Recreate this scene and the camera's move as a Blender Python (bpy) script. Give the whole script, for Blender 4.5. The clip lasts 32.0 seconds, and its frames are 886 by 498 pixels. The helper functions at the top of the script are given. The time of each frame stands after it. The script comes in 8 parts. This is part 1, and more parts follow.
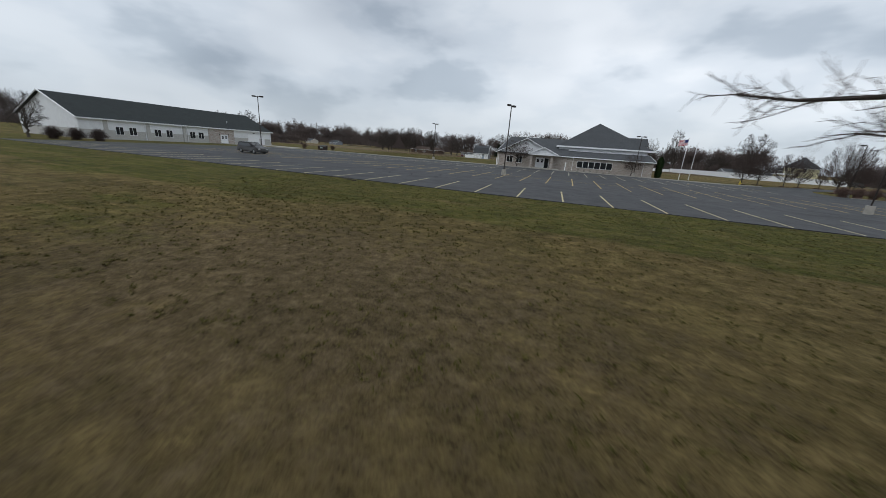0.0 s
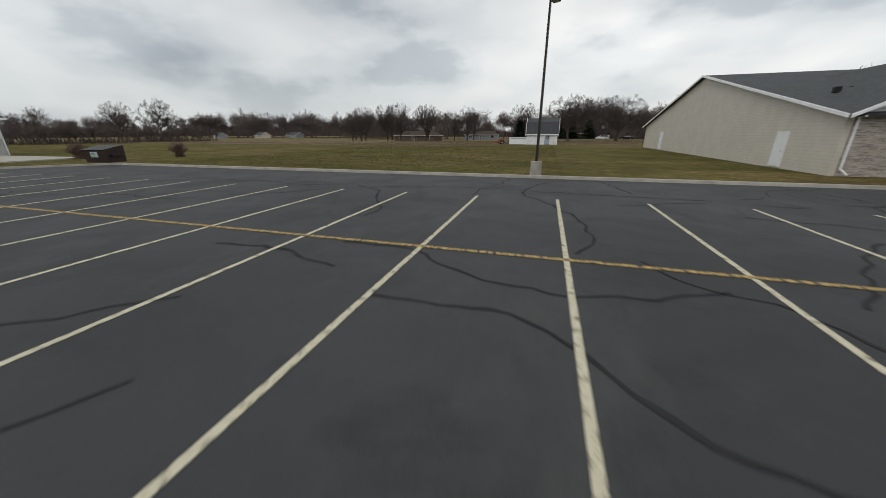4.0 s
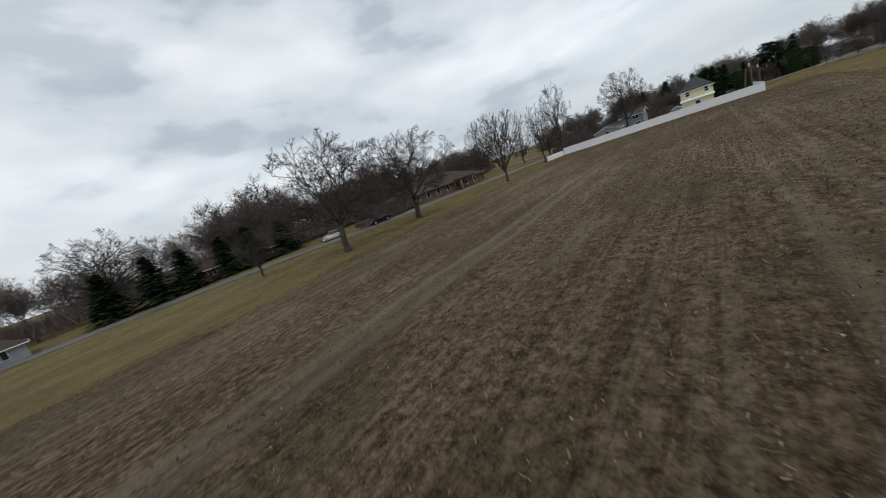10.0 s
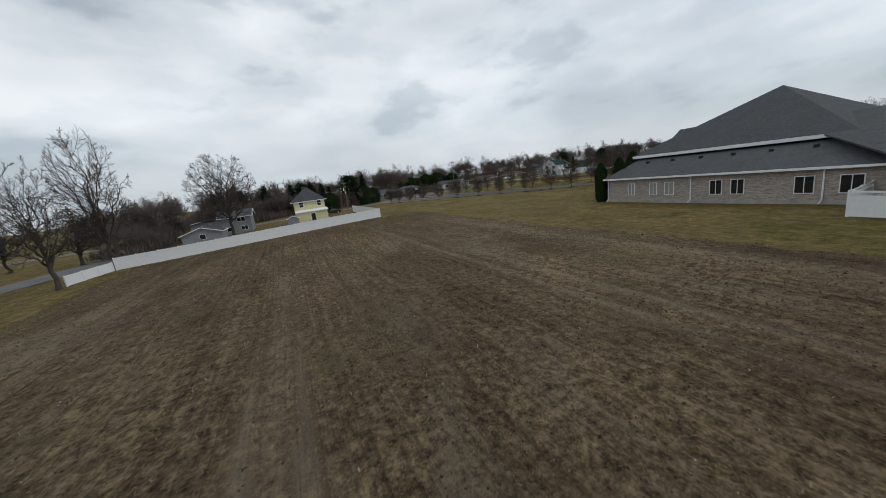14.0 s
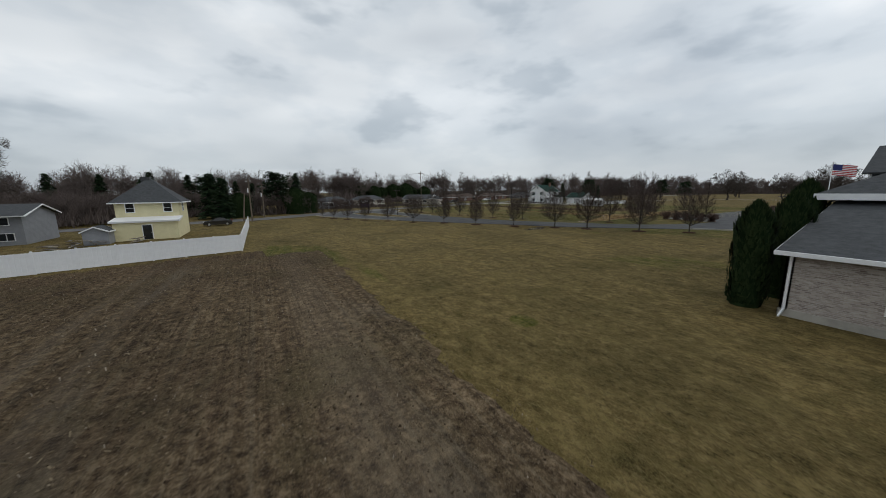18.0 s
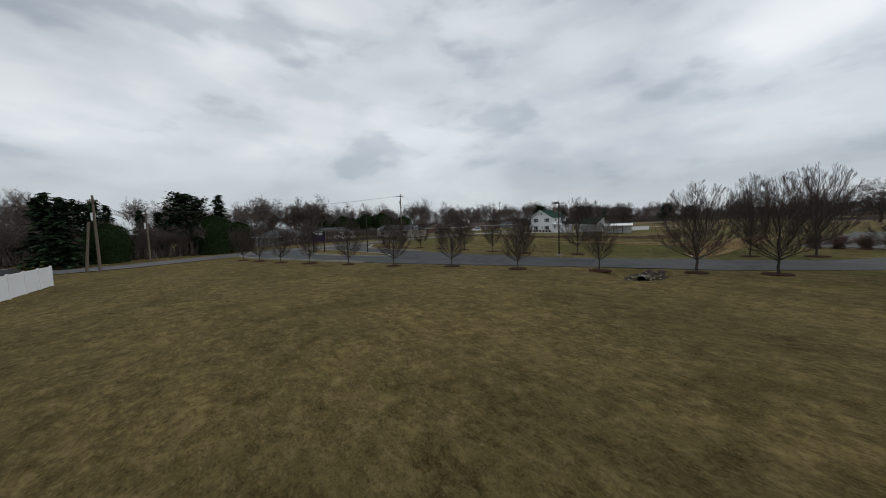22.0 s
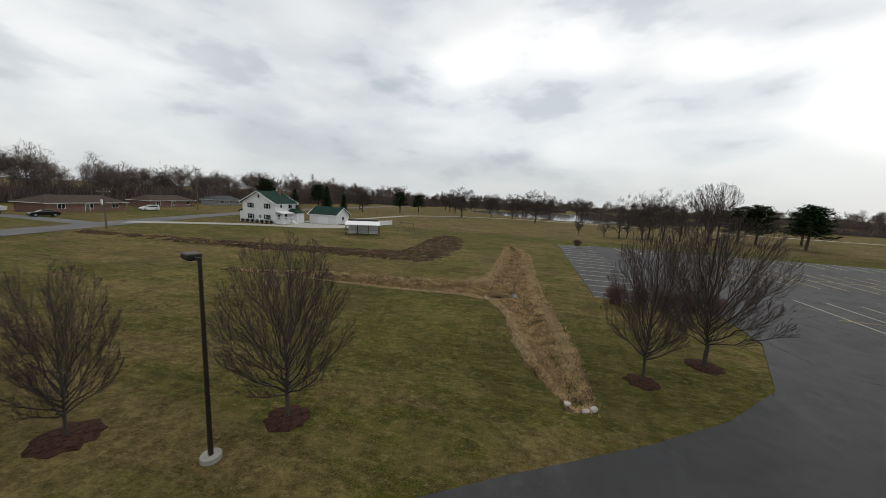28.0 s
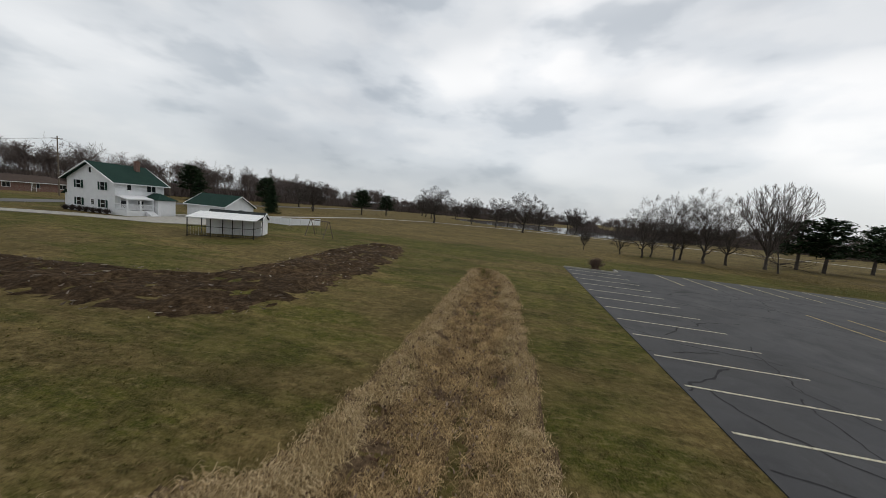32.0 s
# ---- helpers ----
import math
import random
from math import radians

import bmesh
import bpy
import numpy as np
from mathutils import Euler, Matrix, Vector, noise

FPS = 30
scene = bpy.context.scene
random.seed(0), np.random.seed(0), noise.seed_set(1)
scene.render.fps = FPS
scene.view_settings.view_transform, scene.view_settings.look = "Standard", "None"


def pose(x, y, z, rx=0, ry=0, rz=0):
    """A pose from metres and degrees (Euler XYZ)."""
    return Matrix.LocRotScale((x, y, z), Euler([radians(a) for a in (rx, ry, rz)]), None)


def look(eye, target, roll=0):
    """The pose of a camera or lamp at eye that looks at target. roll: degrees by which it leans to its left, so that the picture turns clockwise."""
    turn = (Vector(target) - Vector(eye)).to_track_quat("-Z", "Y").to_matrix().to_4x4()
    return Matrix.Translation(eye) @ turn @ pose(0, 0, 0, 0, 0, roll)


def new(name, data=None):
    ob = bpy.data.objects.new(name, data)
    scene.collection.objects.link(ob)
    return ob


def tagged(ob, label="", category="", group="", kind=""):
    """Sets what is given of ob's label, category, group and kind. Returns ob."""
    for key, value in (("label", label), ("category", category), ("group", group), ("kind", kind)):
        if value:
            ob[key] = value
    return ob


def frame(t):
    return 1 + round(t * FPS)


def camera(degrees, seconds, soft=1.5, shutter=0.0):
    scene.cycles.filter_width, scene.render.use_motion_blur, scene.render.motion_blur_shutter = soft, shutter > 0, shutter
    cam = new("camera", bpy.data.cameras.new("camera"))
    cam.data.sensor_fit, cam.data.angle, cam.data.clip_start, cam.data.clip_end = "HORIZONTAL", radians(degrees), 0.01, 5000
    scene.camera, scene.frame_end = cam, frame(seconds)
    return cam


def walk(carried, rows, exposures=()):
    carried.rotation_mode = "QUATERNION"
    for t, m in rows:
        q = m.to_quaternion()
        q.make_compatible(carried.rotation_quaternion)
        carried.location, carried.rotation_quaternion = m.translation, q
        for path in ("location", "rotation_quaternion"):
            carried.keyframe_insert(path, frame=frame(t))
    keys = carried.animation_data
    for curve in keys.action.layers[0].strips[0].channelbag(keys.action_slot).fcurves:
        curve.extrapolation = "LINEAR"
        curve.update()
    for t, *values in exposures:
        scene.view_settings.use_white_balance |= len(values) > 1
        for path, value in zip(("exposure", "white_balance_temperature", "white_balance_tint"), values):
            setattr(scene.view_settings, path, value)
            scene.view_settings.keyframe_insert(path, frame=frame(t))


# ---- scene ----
cam = camera(106.09, 32.0, soft=0.8, shutter=0.14)
PATH = [
    (0, pose(0.000, -0.000, 3.016, 73.122, -3.995, 19.947)),
    (0.5, pose(-3.757, 6.984, 3.059, 72.666, -3.522, 20.021)),
    (1, pose(-7.562, 14.167, 3.107, 72.149, -2.955, 20.022)),
    (1.5, pose(-11.383, 21.850, 3.161, 71.705, -2.364, 20.083)),
    (2, pose(-15.383, 29.502, 3.063, 71.339, -2.012, 20.034)),
    (2.5, pose(-19.167, 37.157, 2.826, 71.182, -1.613, 19.788)),
    (3, pose(-23.121, 45.062, 2.475, 71.081, -1.116, 18.984)),
    (3.5, pose(-27.309, 52.988, 2.281, 70.798, -0.467, 17.762)),
    (4, pose(-31.157, 60.909, 2.255, 70.764, 0.123, 16.502)),
    (4.5, pose(-34.655, 68.823, 2.344, 70.810, 0.724, 15.618)),
    (5, pose(-37.791, 76.727, 2.492, 70.822, 1.363, 14.889)),
    (5.5, pose(-40.475, 84.618, 2.645, 70.775, 2.004, 14.131)),
    (6, pose(-42.844, 92.495, 2.749, 70.970, 2.417, 12.660)),
    (6.5, pose(-45.129, 100.310, 2.793, 71.384, 2.989, 10.601)),
    (7, pose(-47.440, 108.091, 2.782, 72.226, 3.779, 6.992)),
    (7.5, pose(-49.571, 115.905, 2.732, 73.509, 5.312, 0.963)),
    (8, pose(-51.284, 123.603, 2.680, 75.224, 7.488, -7.376)),
    (8.5, pose(-52.174, 131.099, 2.870, 76.779, 9.724, -16.338)),
    (9, pose(-51.766, 138.114, 3.305, 77.768, 12.240, -26.349)),
    (9.5, pose(-50.472, 144.257, 3.915, 78.092, 15.512, -38.370)),
    (10, pose(-48.111, 149.684, 4.570, 77.659, 18.368, -51.573)),
    (10.5, pose(-44.852, 154.309, 5.169, 76.185, 20.909, -67.636)),
    (11, pose(-40.897, 157.869, 5.644, 74.753, 21.038, -82.843)),
    (11.5, pose(-36.155, 160.412, 5.927, 74.330, 18.702, -93.166)),
    (12, pose(-31.459, 161.907, 6.060, 74.445, 16.236, -99.595)),
    (12.5, pose(-26.920, 162.421, 6.097, 74.952, 13.903, -104.081)),
    (13, pose(-22.548, 162.092, 6.116, 75.748, 11.733, -107.893)),
    (13.5, pose(-18.549, 161.072, 6.171, 76.860, 9.399, -111.962)),
    (14, pose(-14.813, 159.344, 6.196, 77.933, 7.298, -115.696)),
    (14.5, pose(-11.195, 157.155, 6.196, 78.697, 5.891, -117.831)),
    (15, pose(-7.820, 154.864, 6.168, 78.949, 4.943, -118.265)),
    (15.5, pose(-4.603, 152.506, 6.122, 79.095, 4.066, -118.713)),
    (16, pose(-1.458, 150.112, 6.066, 79.280, 3.260, -119.219)),
    (16.5, pose(1.702, 147.715, 6.008, 79.540, 2.484, -119.817)),
    (17, pose(4.962, 145.346, 5.957, 79.750, 1.898, -119.685)),
    (17.5, pose(8.431, 142.913, 5.973, 79.863, 1.313, -119.517)),
    (18, pose(11.959, 140.377, 6.031, 80.084, 0.658, -119.102)),
    (18.5, pose(15.405, 137.989, 6.081, 80.308, 0.122, -118.595)),
    (19, pose(18.654, 135.948, 6.007, 80.641, -0.205, -118.215)),
    (19.5, pose(21.910, 134.273, 5.830, 81.274, -0.426, -117.894)),
    (20, pose(25.152, 132.920, 5.507, 81.892, -0.374, -117.948)),
    (20.5, pose(28.537, 131.723, 5.137, 82.646, 0.016, -118.301)),
    (21, pose(32.040, 130.600, 4.777, 83.511, 0.682, -119.346)),
    (21.5, pose(35.611, 129.572, 4.522, 84.569, 1.296, -121.060)),
    (22, pose(39.148, 128.732, 4.375, 85.636, 1.913, -123.172)),
    (22.5, pose(42.565, 128.060, 4.373, 86.759, 2.785, -125.976)),
    (23, pose(45.783, 127.306, 4.546, 87.342, 3.405, -129.357)),
    (23.5, pose(48.772, 126.016, 4.929, 87.587, 4.653, -133.200)),
    (24, pose(51.560, 124.427, 5.572, 87.392, 5.466, -137.916)),
    (24.5, pose(53.983, 122.578, 6.380, 86.556, 6.034, -143.892)),
    (25, pose(55.909, 120.543, 7.254, 85.511, 6.238, -150.749)),
    (25.5, pose(57.095, 118.134, 7.952, 84.167, 5.601, -156.846)),
    (26, pose(57.611, 115.431, 8.407, 82.882, 4.277, -161.445)),
    (26.5, pose(57.522, 112.447, 8.682, 81.942, 2.269, -164.104)),
    (27, pose(57.305, 109.109, 8.803, 81.575, 0.494, -164.753)),
    (27.5, pose(56.990, 105.548, 8.770, 81.390, -1.305, -165.270)),
    (28, pose(56.640, 101.895, 8.560, 81.380, -2.990, -165.800)),
    (28.5, pose(56.336, 98.279, 8.217, 81.382, -4.470, -166.392)),
    (29, pose(56.349, 94.739, 7.651, 81.514, -4.718, -167.063)),
    (29.5, pose(56.255, 91.085, 7.030, 81.983, -4.705, -167.606)),
    (30, pose(56.083, 87.399, 6.467, 82.498, -4.734, -167.944)),
    (30.5, pose(56.062, 83.680, 6.105, 82.904, -4.780, -168.227)),
    (31, pose(56.107, 79.999, 5.971, 83.048, -4.951, -168.419)),
    (31.5, pose(56.157, 75.861, 5.774, 83.157, -5.150, -168.164)),
    (32, pose(56.499, 71.396, 5.726, 83.231, -5.404, -167.936)),
]
walk(cam, PATH, [(0, 0.08, 6300, 10), (1, -0.22, 6400, 9), (2, 0.10, 6500, 10), (3, 0.15, 6900, 10), (6, 0.05, 6800, 10), (9, 0.05, 6500, 10), (13, 0.0, 6500, 9), (17, -0.07, 6500, 9), (20, -0.20, 6600, 9), (24, -0.12, 6500, 10), (29, 0.10, 7000, 11), (32, -0.06, 6800, 11)])

# ---- sky, sun ----
world = bpy.data.worlds.new("world")
scene.world = world
world.use_nodes = True
wn, wl = world.node_tree.nodes, world.node_tree.links
wn.clear()


def wnode(kind, **values):
    n = wn.new(kind)
    for k, v in values.items():
        n.inputs[k].default_value = v
    return n


w_out = wnode("ShaderNodeOutputWorld")
w_bg = wnode("ShaderNodeBackground", Strength=0.95)
w_sky = wn.new("ShaderNodeTexSky")
w_sky.sky_type, w_sky.sun_disc = "NISHITA", False
w_sky.sun_elevation, w_sky.sun_rotation = radians(50), radians(206)
w_geo = wn.new("ShaderNodeTexCoord")
w_sep = wnode("ShaderNodeSeparateXYZ")
wl.new(w_geo.outputs["Generated"], w_sep.inputs[0])
# the cloud deck: soft heaps that lie flat towards the horizon
w_z = wn.new("ShaderNodeMath"); w_z.operation = "MAXIMUM"; w_z.inputs[1].default_value = 0.0
wl.new(w_sep.outputs["Z"], w_z.inputs[0])
w_flat = wn.new("ShaderNodeMapping"); w_flat.inputs["Scale"].default_value = (1.0, 1.0, 2.5)
w_flat.inputs["Rotation"].default_value = (0, 0, radians(25))
w_flat.inputs["Location"].default_value = (3.1, 1.7, 0.4)
wl.new(w_geo.outputs["Generated"], w_flat.inputs["Vector"])


def wnoise(scale, detail, rough, distort):
    n = wnode("ShaderNodeTexNoise", Scale=scale, Detail=detail, Roughness=rough, Distortion=distort)
    wl.new(w_flat.outputs[0], n.inputs["Vector"])
    return n


def wramp(src, stops):
    r = wn.new("ShaderNodeValToRGB")
    r.color_ramp.interpolation = "EASE"
    while len(r.color_ramp.elements) < len(stops):
        r.color_ramp.elements.new(0.5)
    for e, (p, c) in zip(r.color_ramp.elements, stops):
        e.position, e.color = p, (*c, 1)
    wl.new(src.outputs["Fac"], r.inputs["Fac"])
    return r


def wmix(kind, fac, a, b):
    m = wn.new("ShaderNodeMix")
    m.data_type, m.blend_type = "RGBA", kind
    if isinstance(fac, float):
        m.inputs["Factor"].default_value = fac
    else:
        wl.new(fac, m.inputs["Factor"])
    wl.new(a, m.inputs["A"])
    wl.new(b, m.inputs["B"])
    return m.outputs["Result"]


big = wramp(wnoise(1.25, 3.0, 0.5, 0.0), [(0.32, (0.50, 0.54, 0.585)), (0.48, (0.70, 0.74, 0.775)), (0.64, (0.92, 0.945, 0.965))])
fine = wramp(wnoise(3.6, 4.5, 0.50, 0.0), [(0.35, (0.55, 0.60, 0.65)), (0.48, (0.86, 0.885, 0.91)), (0.60, (1.0, 1.0, 1.0))])
deck = wmix("MULTIPLY", 0.72, big.outputs["Color"], fine.outputs["Color"])
w_skyc = wn.new("ShaderNodeVectorMath"); w_skyc.operation = "SCALE"; w_skyc.inputs["Scale"].default_value = 0.10
wl.new(w_sky.outputs[0], w_skyc.inputs[0])
w_all = wmix("MIX", 0.88, w_skyc.outputs[0], deck)
# pale haze low down
w_hz = wn.new("ShaderNodeMapRange")
w_hz.inputs["From Min"].default_value, w_hz.inputs["From Max"].default_value = 0.0, 0.15
w_hz.inputs["To Min"].default_value, w_hz.inputs["To Max"].default_value = 0.55, 0.0
wl.new(w_z.outputs[0], w_hz.inputs["Value"])
w_hc = wn.new("ShaderNodeRGB"); w_hc.outputs[0].default_value = (0.54, 0.59, 0.635, 1)
w_all = wmix("MIX", w_hz.outputs[0], w_all, w_hc.outputs[0])
# the deck is brighter on the sun's side
w_sun = wn.new("ShaderNodeVectorMath"); w_sun.operation = "DOT_PRODUCT"; w_sun.inputs[1].default_value = (0.20, -0.95, 0.25)
wl.new(w_geo.outputs["Generated"], w_sun.inputs[0])
w_side = wn.new("ShaderNodeMapRange")
w_side.inputs["From Min"].default_value, w_side.inputs["From Max"].default_value = -1.0, 1.0
w_side.inputs["To Min"].default_value, w_side.inputs["To Max"].default_value = 0.98, 1.16
wl.new(w_sun.outputs["Value"], w_side.inputs["Value"])
wl.new(w_side.outputs[0], w_bg.inputs["Strength"])
wl.new(w_all, w_bg.inputs["Color"])
wl.new(w_bg.outputs[0], w_out.inputs["Surface"])

sun = new("sun", bpy.data.lights.new("sun", "SUN"))
sun.data.energy, sun.data.angle, sun.data.color = 0.55, radians(30), (1.0, 0.97, 0.92)
sun.matrix_world = look((0, 0, 60), (22, 44, 0))

# ---- materials ----
MATS = {}


class Shader:
    """A small builder for node materials."""

    def __init__(self, name, rough=0.8, metal=0.0, spec=0.35):
        self.m = bpy.data.materials.new(name)
        self.m.use_nodes = True
        self.n, self.l = self.m.node_tree.nodes, self.m.node_tree.links
        self.bsdf = self.n["Principled BSDF"]
        self.bsdf.inputs["Roughness"].default_value = rough
        self.bsdf.inputs["Metallic"].default_value = metal
        self.bsdf.inputs["Specular IOR Level"].default_value = spec
        self.co = self.n.new("ShaderNodeTexCoord").outputs["Object"]
        MATS[name] = self.m

    def mapped(self, scale, rot=0):
        mp = self.n.new("ShaderNodeMapping")
        mp.inputs["Scale"].default_value = scale
        mp.inputs["Rotation"].default_value = (0, 0, radians(rot))
        self.l.new(self.co, mp.inputs["Vector"])
        return mp.outputs[0]

    def world_co(self):
        self.co = self.n.new("ShaderNodeNewGeometry").outputs["Position"]
        return self

    def noise(self, scale, detail=4.0, rough=0.55, co=None, distort=0.0):
        t = self.n.new("ShaderNodeTexNoise")
        t.inputs["Scale"].default_value, t.inputs["Detail"].default_value = scale, detail
        t.inputs["Roughness"].default_value, t.inputs["Distortion"].default_value = rough, distort
        self.l.new(co or self.co, t.inputs["Vector"])
        return t.outputs["Fac"]

    def voronoi(self, scale, feature="F1", co=None, out="Distance"):
        t = self.n.new("ShaderNodeTexVoronoi")
        t.feature = feature
        t.inputs["Scale"].default_value = scale
        self.l.new(co or self.co, t.inputs["Vector"])
        return t.outputs[out]

    def ramp(self, fac, stops, ease=False):
        r = self.n.new("ShaderNodeValToRGB")
        if ease:
            r.color_ramp.interpolation = "EASE"
        while len(r.color_ramp.elements) < len(stops):
            r.color_ramp.elements.new(0.5)
        for e, (p, c) in zip(r.color_ramp.elements, stops):
            e.position = p
            e.color = (*c, 1) if isinstance(c, tuple) else (c, c, c, 1)
        self.l.new(fac, r.inputs["Fac"])
        return r.outputs["Color"]

    def mix(self, fac, a, b, kind="MIX"):
        m = self.n.new("ShaderNodeMix")
        m.data_type, m.blend_type = "RGBA", kind
        for sock, v in (("Factor", fac), ("A", a), ("B", b)):
            if isinstance(v, (int, float)):
                m.inputs[sock].default_value = v if sock == "Factor" else (v, v, v, 1)
            elif isinstance(v, tuple):
                m.inputs[sock].default_value = (*v, 1)
            else:
                self.l.new(v, m.inputs[sock])
        return m.outputs["Result"]

    def math(self, op, a, b=0.0):
        m = self.n.new("ShaderNodeMath")
        m.operation = op
        for i, v in enumerate((a, b)):
            if isinstance(v, (int, float)):
                m.inputs[i].default_value = v
            else:
                self.l.new(v, m.inputs[i])
        return m.outputs[0]

    def axis(self, k, co=None):
        s = self.n.new("ShaderNodeSeparateXYZ")
        self.l.new(co or self.co, s.inputs[0])
        return s.outputs[k]

    def random(self):
        return self.n.new("ShaderNodeObjectInfo").outputs["Random"]

    def island(self):
        return self.n.new("ShaderNodeNewGeometry").outputs["Random Per Island"]

    def color(self, c):
        if isinstance(c, tuple):
            self.bsdf.inputs["Base Color"].default_value = (*c, 1)
        else:
            self.l.new(c, self.bsdf.inputs["Base Color"])
        return self

    def rough(self, r):
        self.l.new(r, self.bsdf.inputs["Roughness"])
        return self

    def bump(self, h, strength=0.3, dist=0.02):
        b = self.n.new("ShaderNodeBump")
        b.inputs["Strength"].default_value, b.inputs["Distance"].default_value = strength, dist
        self.l.new(h, b.inputs["Height"])
        self.l.new(b.outputs[0], self.bsdf.inputs["Normal"])
        return self


def plain(name, c, rough=0.6, metal=0.0, spec=0.4, vary=0.12, scale=3.0):
    """A painted or solid surface with faint dirt and grain."""
    s = Shader(name, rough, metal, spec)
    a = tuple(v * (1 - vary) for v in c)
    b = tuple(min(1, v * (1 + vary * 0.5)) for v in c)
    s.color(s.ramp(s.noise(scale, 5.0, 0.6), [(0.3, a), (0.65, b)]))
    s.bump(s.noise(scale * 14, 3.0), 0.12, 0.004)
    return s.m


def lawn(name):
    s = Shader(name, 0.95, 0, 0.08).world_co()
    X, Y = s.axis(0), s.axis(1)

    def span(v, a, b):
        """0 below a, 1 above b."""
        return s.ramp(s.math("DIVIDE", s.math("ADD", v, 500.0), 1000.0), [((a + 500.0) / 1000.0, 0.0), ((b + 500.0) / 1000.0, 1.0)])

    patch = s.noise(0.055, 5.0, 0.6, distort=0.4)
    mown = s.noise(0.35, 5.0, 0.65, co=s.mapped((0.25, 1.2, 1)))
    clump = s.noise(1.3, 8.0, 0.78)
    blade = s.noise(18.0, 5.0, 0.8)
    tuft = s.noise(5.0, 6.0, 0.78)
    fleck = s.noise(1.15, 9.0, 0.80, co=s.mapped((0.55, 1.35, 1.0), 8))
    dead = s.ramp(clump, [(0.36, (0.050, 0.035, 0.012)), (0.5, (0.116, 0.082, 0.031)), (0.64, (0.232, 0.170, 0.074))])
    green = s.ramp(clump, [(0.36, (0.021, 0.027, 0.003)), (0.5, (0.047, 0.057, 0.005)), (0.66, (0.098, 0.099, 0.014))])
    # the north-east lawn, the far strip and the start are mostly dead
    north = s.math("MULTIPLY", span(Y, 88, 104), span(X, -20, 4))
    north = s.math("MAXIMUM", north, s.math("MULTIPLY", span(Y, 176, 184), 1.0))
    south = s.math("SUBTRACT", 1.0, span(Y, 10, 17))
    east = s.math("MULTIPLY", s.math("SUBTRACT", 1.0, span(Y, 90, 96)), span(X, 50, 58))
    east = s.math("MULTIPLY", east, s.math("SUBTRACT", s.math("MULTIPLY", span(Y, 72, 77), 0.06), 0.06))
    lush = s.math("ADD", s.math("MULTIPLY", s.math("SUBTRACT", mown, 0.5), 0.95), s.math("SUBTRACT", 0.055, s.math("MULTIPLY", s.math("MAXIMUM", north, s.math("MULTIPLY", south, 0.75)), 0.30)))
    lush = s.math("ADD", lush, east)

    def spot(cx, cy, rx, ry, much):
        dx, dy = s.math("DIVIDE", s.math("SUBTRACT", X, cx), rx), s.math("DIVIDE", s.math("SUBTRACT", Y, cy), ry)
        d = s.math("ADD", s.math("MULTIPLY", dx, dx), s.math("MULTIPLY", dy, dy))
        return s.ramp(d, [(0.0, much), (1.0, 0.0)])

    # greener: before the car park, by the cedars, along the field's east rim, one lush tuft
    front = s.math("MULTIPLY", span(Y, 12, 17), s.math("SUBTRACT", 1.0, span(Y, 26, 30)))
    lush = s.math("ADD", lush, s.math("MULTIPLY", front, 0.16))
    straw = s.math("SUBTRACT", 1.0, s.math("MULTIPLY", s.math("SUBTRACT", 1.0, span(Y, 26, 30)), 0.6))
    for zone in ((26.5, 110.5, 8.0, 6.5, 0.34), (23.1, 130.0, 1.0, 0.8, 0.6), (46.0, 138.0, 10.0, 5.5, 0.50), (35.5, 133.2, 6.0, 0.9, 0.3)):
        lush = s.math("ADD", lush, spot(*zone))
    where = s.ramp(s.math("ADD", patch, lush), [(0.43, 0.0), (0.57, 1.0)])
    c = s.mix(where, dead, green)
    # pale swaths along the mower's way
    swath = s.noise(1.0, 5.0, 0.7, co=s.mapped((0.04, 0.75, 1), -4))
    c = s.mix(s.ramp(swath, [(0.50, 0.0), (0.64, 0.22)]), c, (0.200, 0.152, 0.064))
    # straw left by the mower, bare dark clumps, bleached patches
    chip = s.noise(3.4, 7.0, 0.82, co=s.mapped((0.7, 1.3, 1.0), -20))
    c = s.mix(s.math("MULTIPLY", s.ramp(fleck, [(0.51, 0.0), (0.62, 0.55)]), straw), c, (0.215, 0.164, 0.064))
    c = s.mix(s.math("MULTIPLY", s.ramp(chip, [(0.53, 0.0), (0.61, 0.62)]), straw), c, (0.255, 0.200, 0.092))
    c = s.mix(s.ramp(chip, [(0.38, 0.60), (0.46, 0.0)]), c, (0.024, 0.020, 0.006))
    c = s.mix(s.ramp(fleck, [(0.38, 0.50), (0.46, 0.0)]), c, (0.040, 0.036, 0.006))
    c = s.mix(s.ramp(s.noise(0.42, 6.0, 0.68, distort=0.8), [(0.52, 0.0), (0.66, 0.50)]), c, (0.180, 0.138, 0.052))
    c = s.mix(s.ramp(s.noise(0.30, 6.0, 0.68, co=s.mapped((1.0, 0.5, 1.0), 28)), [(0.34, 0.60), (0.46, 0.0)]), c, (0.042, 0.036, 0.009))
    c = s.mix(s.ramp(tuft, [(0.38, 0.42), (0.50, 0.0)]), c, (0.028, 0.022, 0.008))
    # the bleached strip beyond the field
    bleach = s.math("MULTIPLY", span(Y, 179, 184), s.math("SUBTRACT", 1.0, span(X, -35, -15)))
    c = s.mix(s.math("MULTIPLY", bleach, 0.4), c, (0.185, 0.146, 0.080))
    # worn earth where the lawn starts
    dx, dy = s.math("DIVIDE", s.math("ADD", X, 5.5), 7.5), s.math("DIVIDE", s.math("SUBTRACT", Y, 5.5), 5.0)
